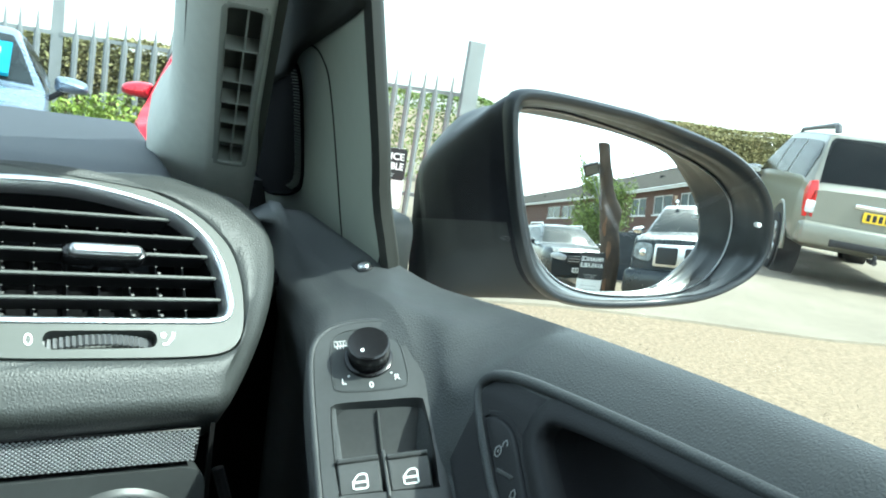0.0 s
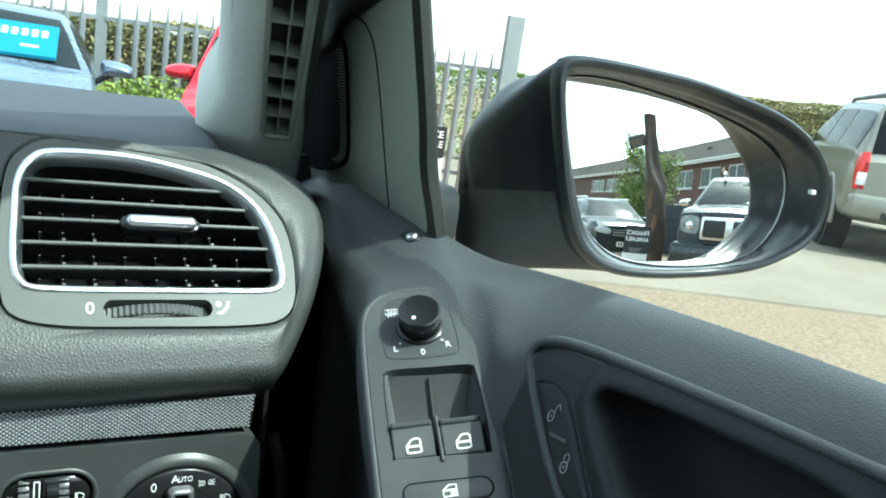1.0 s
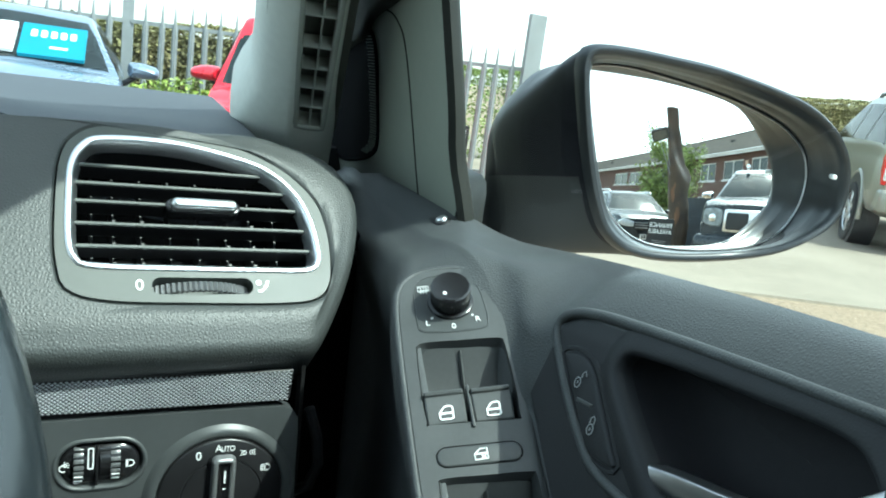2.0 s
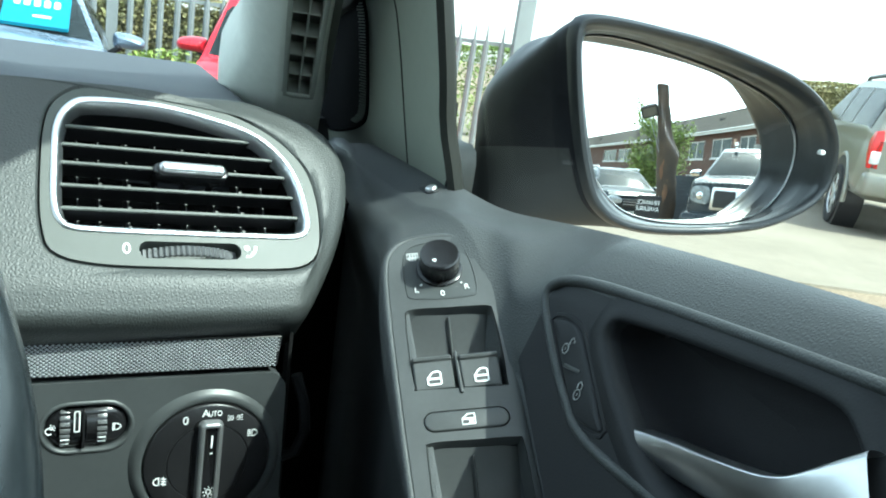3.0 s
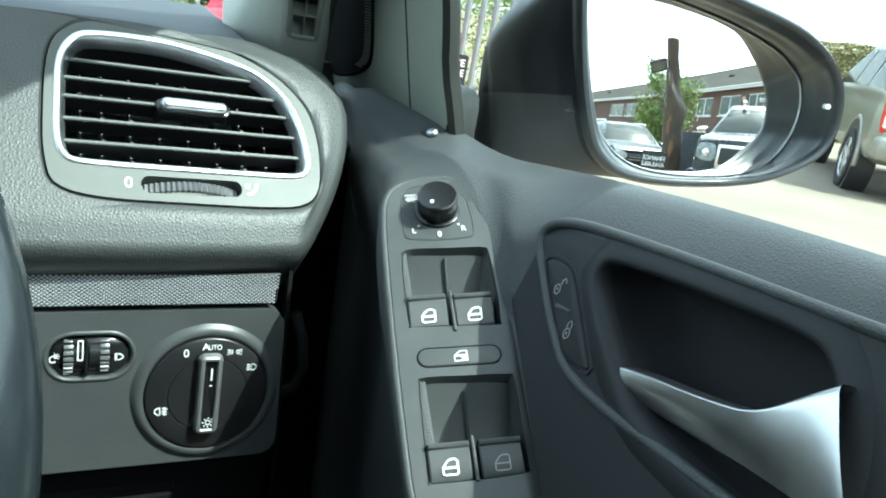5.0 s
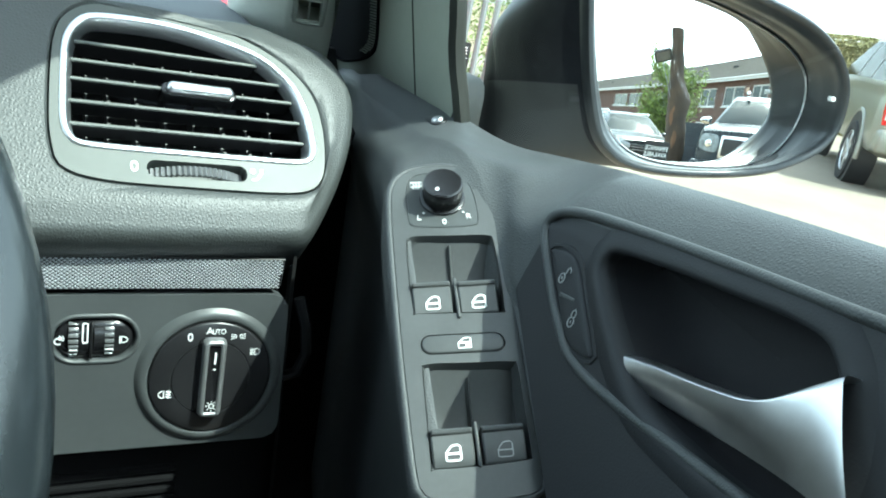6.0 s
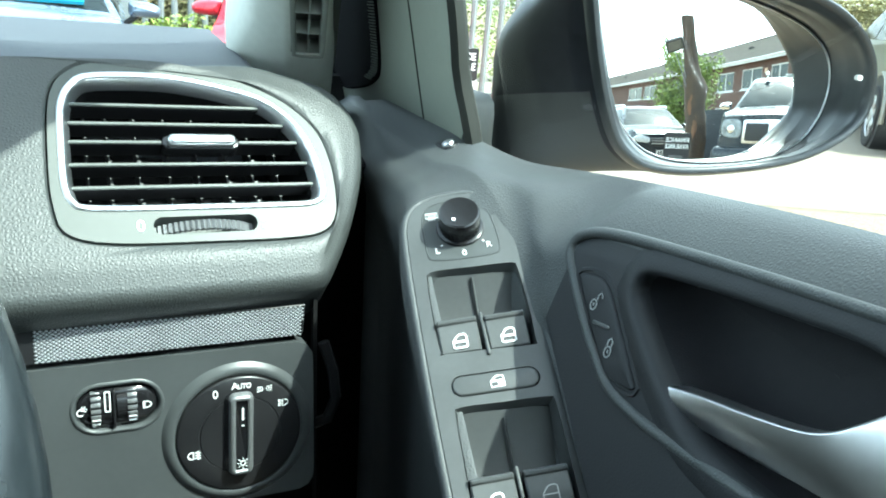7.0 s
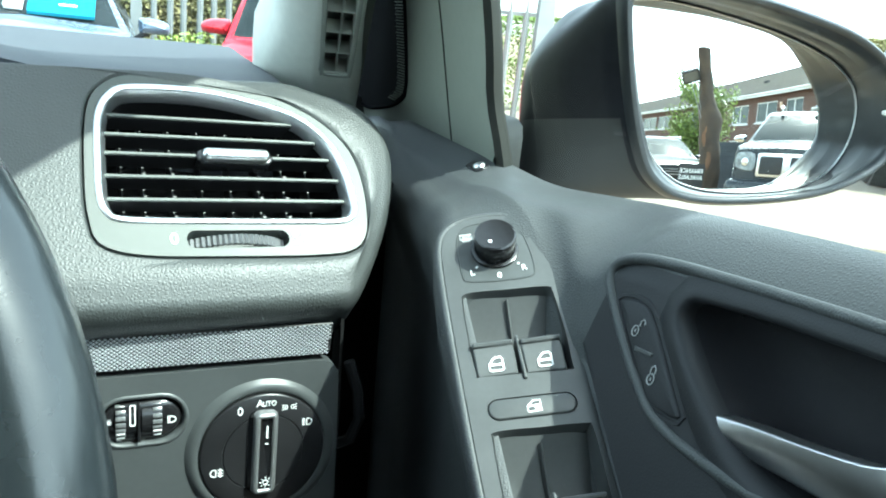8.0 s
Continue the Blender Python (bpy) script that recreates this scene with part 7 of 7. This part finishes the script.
part("stay", bm, GALV, flood, "pale stay wire")
sx0, sy0 = from_mirror(28.0, 7.1)
finance_sign(toward(sx0, sy0, ground_z(sx0, sy0) - 0.12, MP.x, MP.y), 0.45, 0.86)

# dark slatted fence
SLATS = material("dark_slats", (0.035, 0.040, 0.046), 0.7, var=0.2, var_scale=3, bump=0.3, bump_scale=60)
ax, ay = from_mirror(29.0, 15.5)
bx, by = from_mirror(50.0, 14.5)
fen = thing("slatted_fence", ((ax + bx) / 2, (ay + by) / 2, 0), "dark stained horizontal slatted timber fence", "fence")
for k in range(11):
    bm = bmesh.new()
    d = Vector((bx - ax, by - ay, 0))
    ang = math.atan2(d.y, d.x)
    box(bm, 0, d.length, -0.012, 0.012, 0, 0.1485, Matrix.Translation((ax, ay, -0.22 + 0.150 * k)) @ Matrix.Rotation(ang, 4, "Z") @ Matrix.Rotation(0.12, 4, "X"), bevel=0.004, seg=1)
    part("slat", bm, SLATS, fen)
for k in range(5):
    bm = bmesh.new()
    o = Vector((ax, ay, 0)).lerp(Vector((bx, by, 0)), k / 4)
    box(bm, o.x - 0.05, o.x + 0.05, o.y - 0.14, o.y - 0.04, -0.4, 1.42)
    part("post", bm, SLATS, fen)

# young tree behind the pole
tr_x, tr_y = from_mirror(28.4, 16.5)
tree = thing("young_tree", (tr_x, tr_y, ground_z(tr_x, tr_y)), "young bright green leafy tree with thin branches", "tree")
bm = bmesh.new()
g0 = ground_z(tr_x, tr_y)
tube(bm, [(tr_x, tr_y, g0 - 0.1), (tr_x + 0.03, tr_y, g0 + 1.2), (tr_x - 0.02, tr_y, g0 + 2.6), (tr_x + 0.02, tr_y, g0 + 3.8)], [0.09, 0.07, 0.045, 0.012], 8)
part("trunk", bm, BARK, tree, "thin grey trunk")
rg = np.random.RandomState(11)
sp = []
for k in range(34):
    a = rg.rand() * 6.28
    z0 = g0 + 0.9 + 2.2 * rg.rand()
    ln = 0.6 + 0.9 * rg.rand()
    e = Vector((tr_x + ln * math.cos(a), tr_y + ln * math.sin(a), z0 + 0.5 + 0.6 * rg.rand()))
    b0 = Vector((tr_x, tr_y, z0))
    bm = bmesh.new()
    tube(bm, [b0, b0.lerp(e, 0.5) + Vector((0, 0, 0.06)), e], [0.022, 0.014, 0.005], 5)
    part("limb", bm, BARK, tree)
    for j in range(190):
        f = 0.25 + 0.8 * rg.rand()
        sp.append(tuple(b0.lerp(e, f) + Vector(rg.normal(size=3) * 0.17)))
leaves("crown", sp, LEAF_TREE, "bright green leaves", "tree", (0.08, 0.15), parent=tree, seed=3)

# brick terrace with a slate roof
BRICK = bpy.data.materials.new("red_brick")
BRICK.use_nodes = True
nt = BRICK.node_tree
bt = nt.nodes.new("ShaderNodeTexBrick")
bt.inputs["Color1"].default_value = (0.115, 0.054, 0.040, 1)
bt.inputs["Color2"].default_value = (0.080, 0.040, 0.031, 1)
bt.inputs["Mortar"].default_value = (0.17, 0.15, 0.13, 1)
bt.inputs["Scale"].default_value = 1.0
bt.inputs["Brick Width"].default_value, bt.inputs["Row Height"].default_value, bt.inputs["Mortar Size"].default_value = 0.225, 0.075, 0.008
tc = nt.nodes.new("ShaderNodeTexCoord")
mp = nt.nodes.new("ShaderNodeMapping")
mp.inputs["Rotation"].default_value = (radians(90), 0, 0)
nt.links.new(tc.outputs["Object"], mp.inputs["Vector"])
nt.links.new(mp.outputs[0], bt.inputs["Vector"])
nt.links.new(bt.outputs["Color"], nt.nodes["Principled BSDF"].inputs["Base Color"])
nt.nodes["Principled BSDF"].inputs["Roughness"].default_value = 0.9
ROOF = material("slate_roof", (0.065, 0.056, 0.046), 0.85, var_scale=1.5, col2=(0.105, 0.088, 0.072), bump=0.6, bump_scale=25)
UPVC = material("white_window_frame", (0.62, 0.63, 0.63), 0.4, var=0.04)
phi = radians(89.5)
PB = 19.5
nx, ny = math.sin(phi), -math.cos(phi)
base = Vector((MP.x + nx * PB, MP.y + ny * PB, ground_z(14, -12)))
# local x along the front, local y away from the viewer
HB = Matrix(((ny, nx, 0, base.x), (-nx, ny, 0, base.y), (0, 0, 1, 0.0), (0, 0, 0, 1)))
if HB.determinant() < 0:
    HB = Matrix(((-ny, nx, 0, base.x), (nx, ny, 0, base.y), (0, 0, 1, 0.0), (0, 0, 0, 1)))
house = thing("brick_terrace", HB, "long red brick two-storey terrace with slate roof and white windows", "building", absolute=False)
EAVE = 4.95


def front_s(az):
    """Place along the front seen from the mirror at that angle."""
    a = radians(az)
    d = PB / math.cos(phi - a)
    p = HB.inverted() @ Vector((MP.x + d * math.sin(a), MP.y - d * math.cos(a), 0))
    return p.x


s_lo, s_hi = sorted((front_s(14), front_s(62)))
wins = []
for a0, a1, zt, zb_ in ((20.8, 22.5, 4.35, 3.05), (22.75, 24.4, 4.35, 3.05), (26.6, 28.0, 4.35, 3.05), (32.5, 34.6, 4.40, 3.10), (35.7, 38.4, 4.42, 3.12), (39.6, 41.9, 4.42, 3.12), (44.5, 47.0, 4.42, 3.12)):
    wins.append((*sorted((front_s(a0), front_s(a1))), zb_, zt))
for w in list(wins):
    wins.append((w[0], w[1], 0.55, 1.95))
bm = bmesh.new()
F = Matrix.Rotation(radians(90), 4, "X")
outer = [Vector((s_lo, -1.0)), Vector((s_hi, -1.0)), Vector((s_hi, EAVE + 0.2)), Vector((s_lo, EAVE + 0.2))]
plate_with_holes(bm, outer, [[Vector((a, c)), Vector((b, c)), Vector((b, d)), Vector((a, d))] for a, b, c, d in wins], 0.0, F, drop=0.3, wall=0.12)
part("front_wall", bm, BRICK, house, "red brick front wall", angle=20)
bm = bmesh.new()
box(bm, s_lo, s_hi, 0.31, 8.6, -1.0, EAVE)
part("rear_walls", bm, BRICK, house, "brick end and rear walls")
bm = bmesh.new()
for sy, y0, y1 in ((1, -0.45, 4.3), (-1, 9.05, 4.3)):
    rows = [[Vector((s, y0 + (y1 - y0) * q, EAVE + 0.02 + (2.25 * q) + 0.012 * math.sin(s * 3 + q * 9))) for s in np.linspace(s_lo - 0.3, s_hi + 0.3, 60)] for q in np.linspace(0, 1, 14)]
    skin(bm, rows)
bmesh.ops.solidify(bm, geom=bm.faces[:], thickness=0.08)
part("roof", bm, ROOF, house, "brown-grey tiled roof")
bm = bmesh.new()
box(bm, s_lo - 0.3, s_hi + 0.3, 4.22, 4.38, EAVE + 2.22, EAVE + 2.33)
part("ridge", bm, ROOF, house, "ridge tiles")
bm = bmesh.new()
box(bm, s_lo - 0.3, s_hi + 0.3, -0.47, -0.42, EAVE - 0.20, EAVE + 0.02)
part("fascia", bm, UPVC, house, "white fascia board")
bm = bmesh.new()
tube(bm, [(s_lo - 0.3, -0.52, EAVE - 0.02), (s_hi + 0.3, -0.52, EAVE - 0.02)], 0.055, 8)
part("gutter", bm, UPVC, house, "white gutter")
for a, b, c, d in wins:
    bm = bmesh.new()
    for x0, x1, z0, z1 in ((a, b, c, c + 0.07), (a, b, d - 0.07, d), (a, a + 0.07, c, d), (b - 0.07, b, c, d), ((a + b) / 2 - 0.05, (a + b) / 2 + 0.05, c, d)):
        box(bm, x0, x1, 0.04, 0.11, z0, z1)
    wf = part("window", bm, UPVC, house, "white framed window")
    bm = bmesh.new()
    box(bm, a + 0.03, b - 0.03, 0.085, 0.095, c + 0.03, d - 0.03)
    part("pane", bm, SCREEN, wf, "dark reflecting pane")
    bm = bmesh.new()
    box(bm, a - 0.08, b + 0.08, -0.08, 0.06, c - 0.09, c)
    part("sill", bm, UPVC, wf, "pale sill")
bm = bmesh.new()
for s in np.linspace(s_lo + 4, s_hi - 4, 5):
    box(bm, s - 0.22, s + 0.22, 2.0, 2.3, EAVE + 1.05, EAVE + 1.35)
part("roof_vents", bm, TRIM_BLACK, house, "small dark roof vents")
bm = bmesh.new()
box(bm, front_s(39.0) - 0.14, front_s(39.0) + 0.14, -0.10, 0.0, 4.0, 4.30, bevel=0.02)
part("alarm_box", bm, material("alarm_box_plastic", (0.55, 0.40, 0.30), 0.6), house, "small pale alarm box")
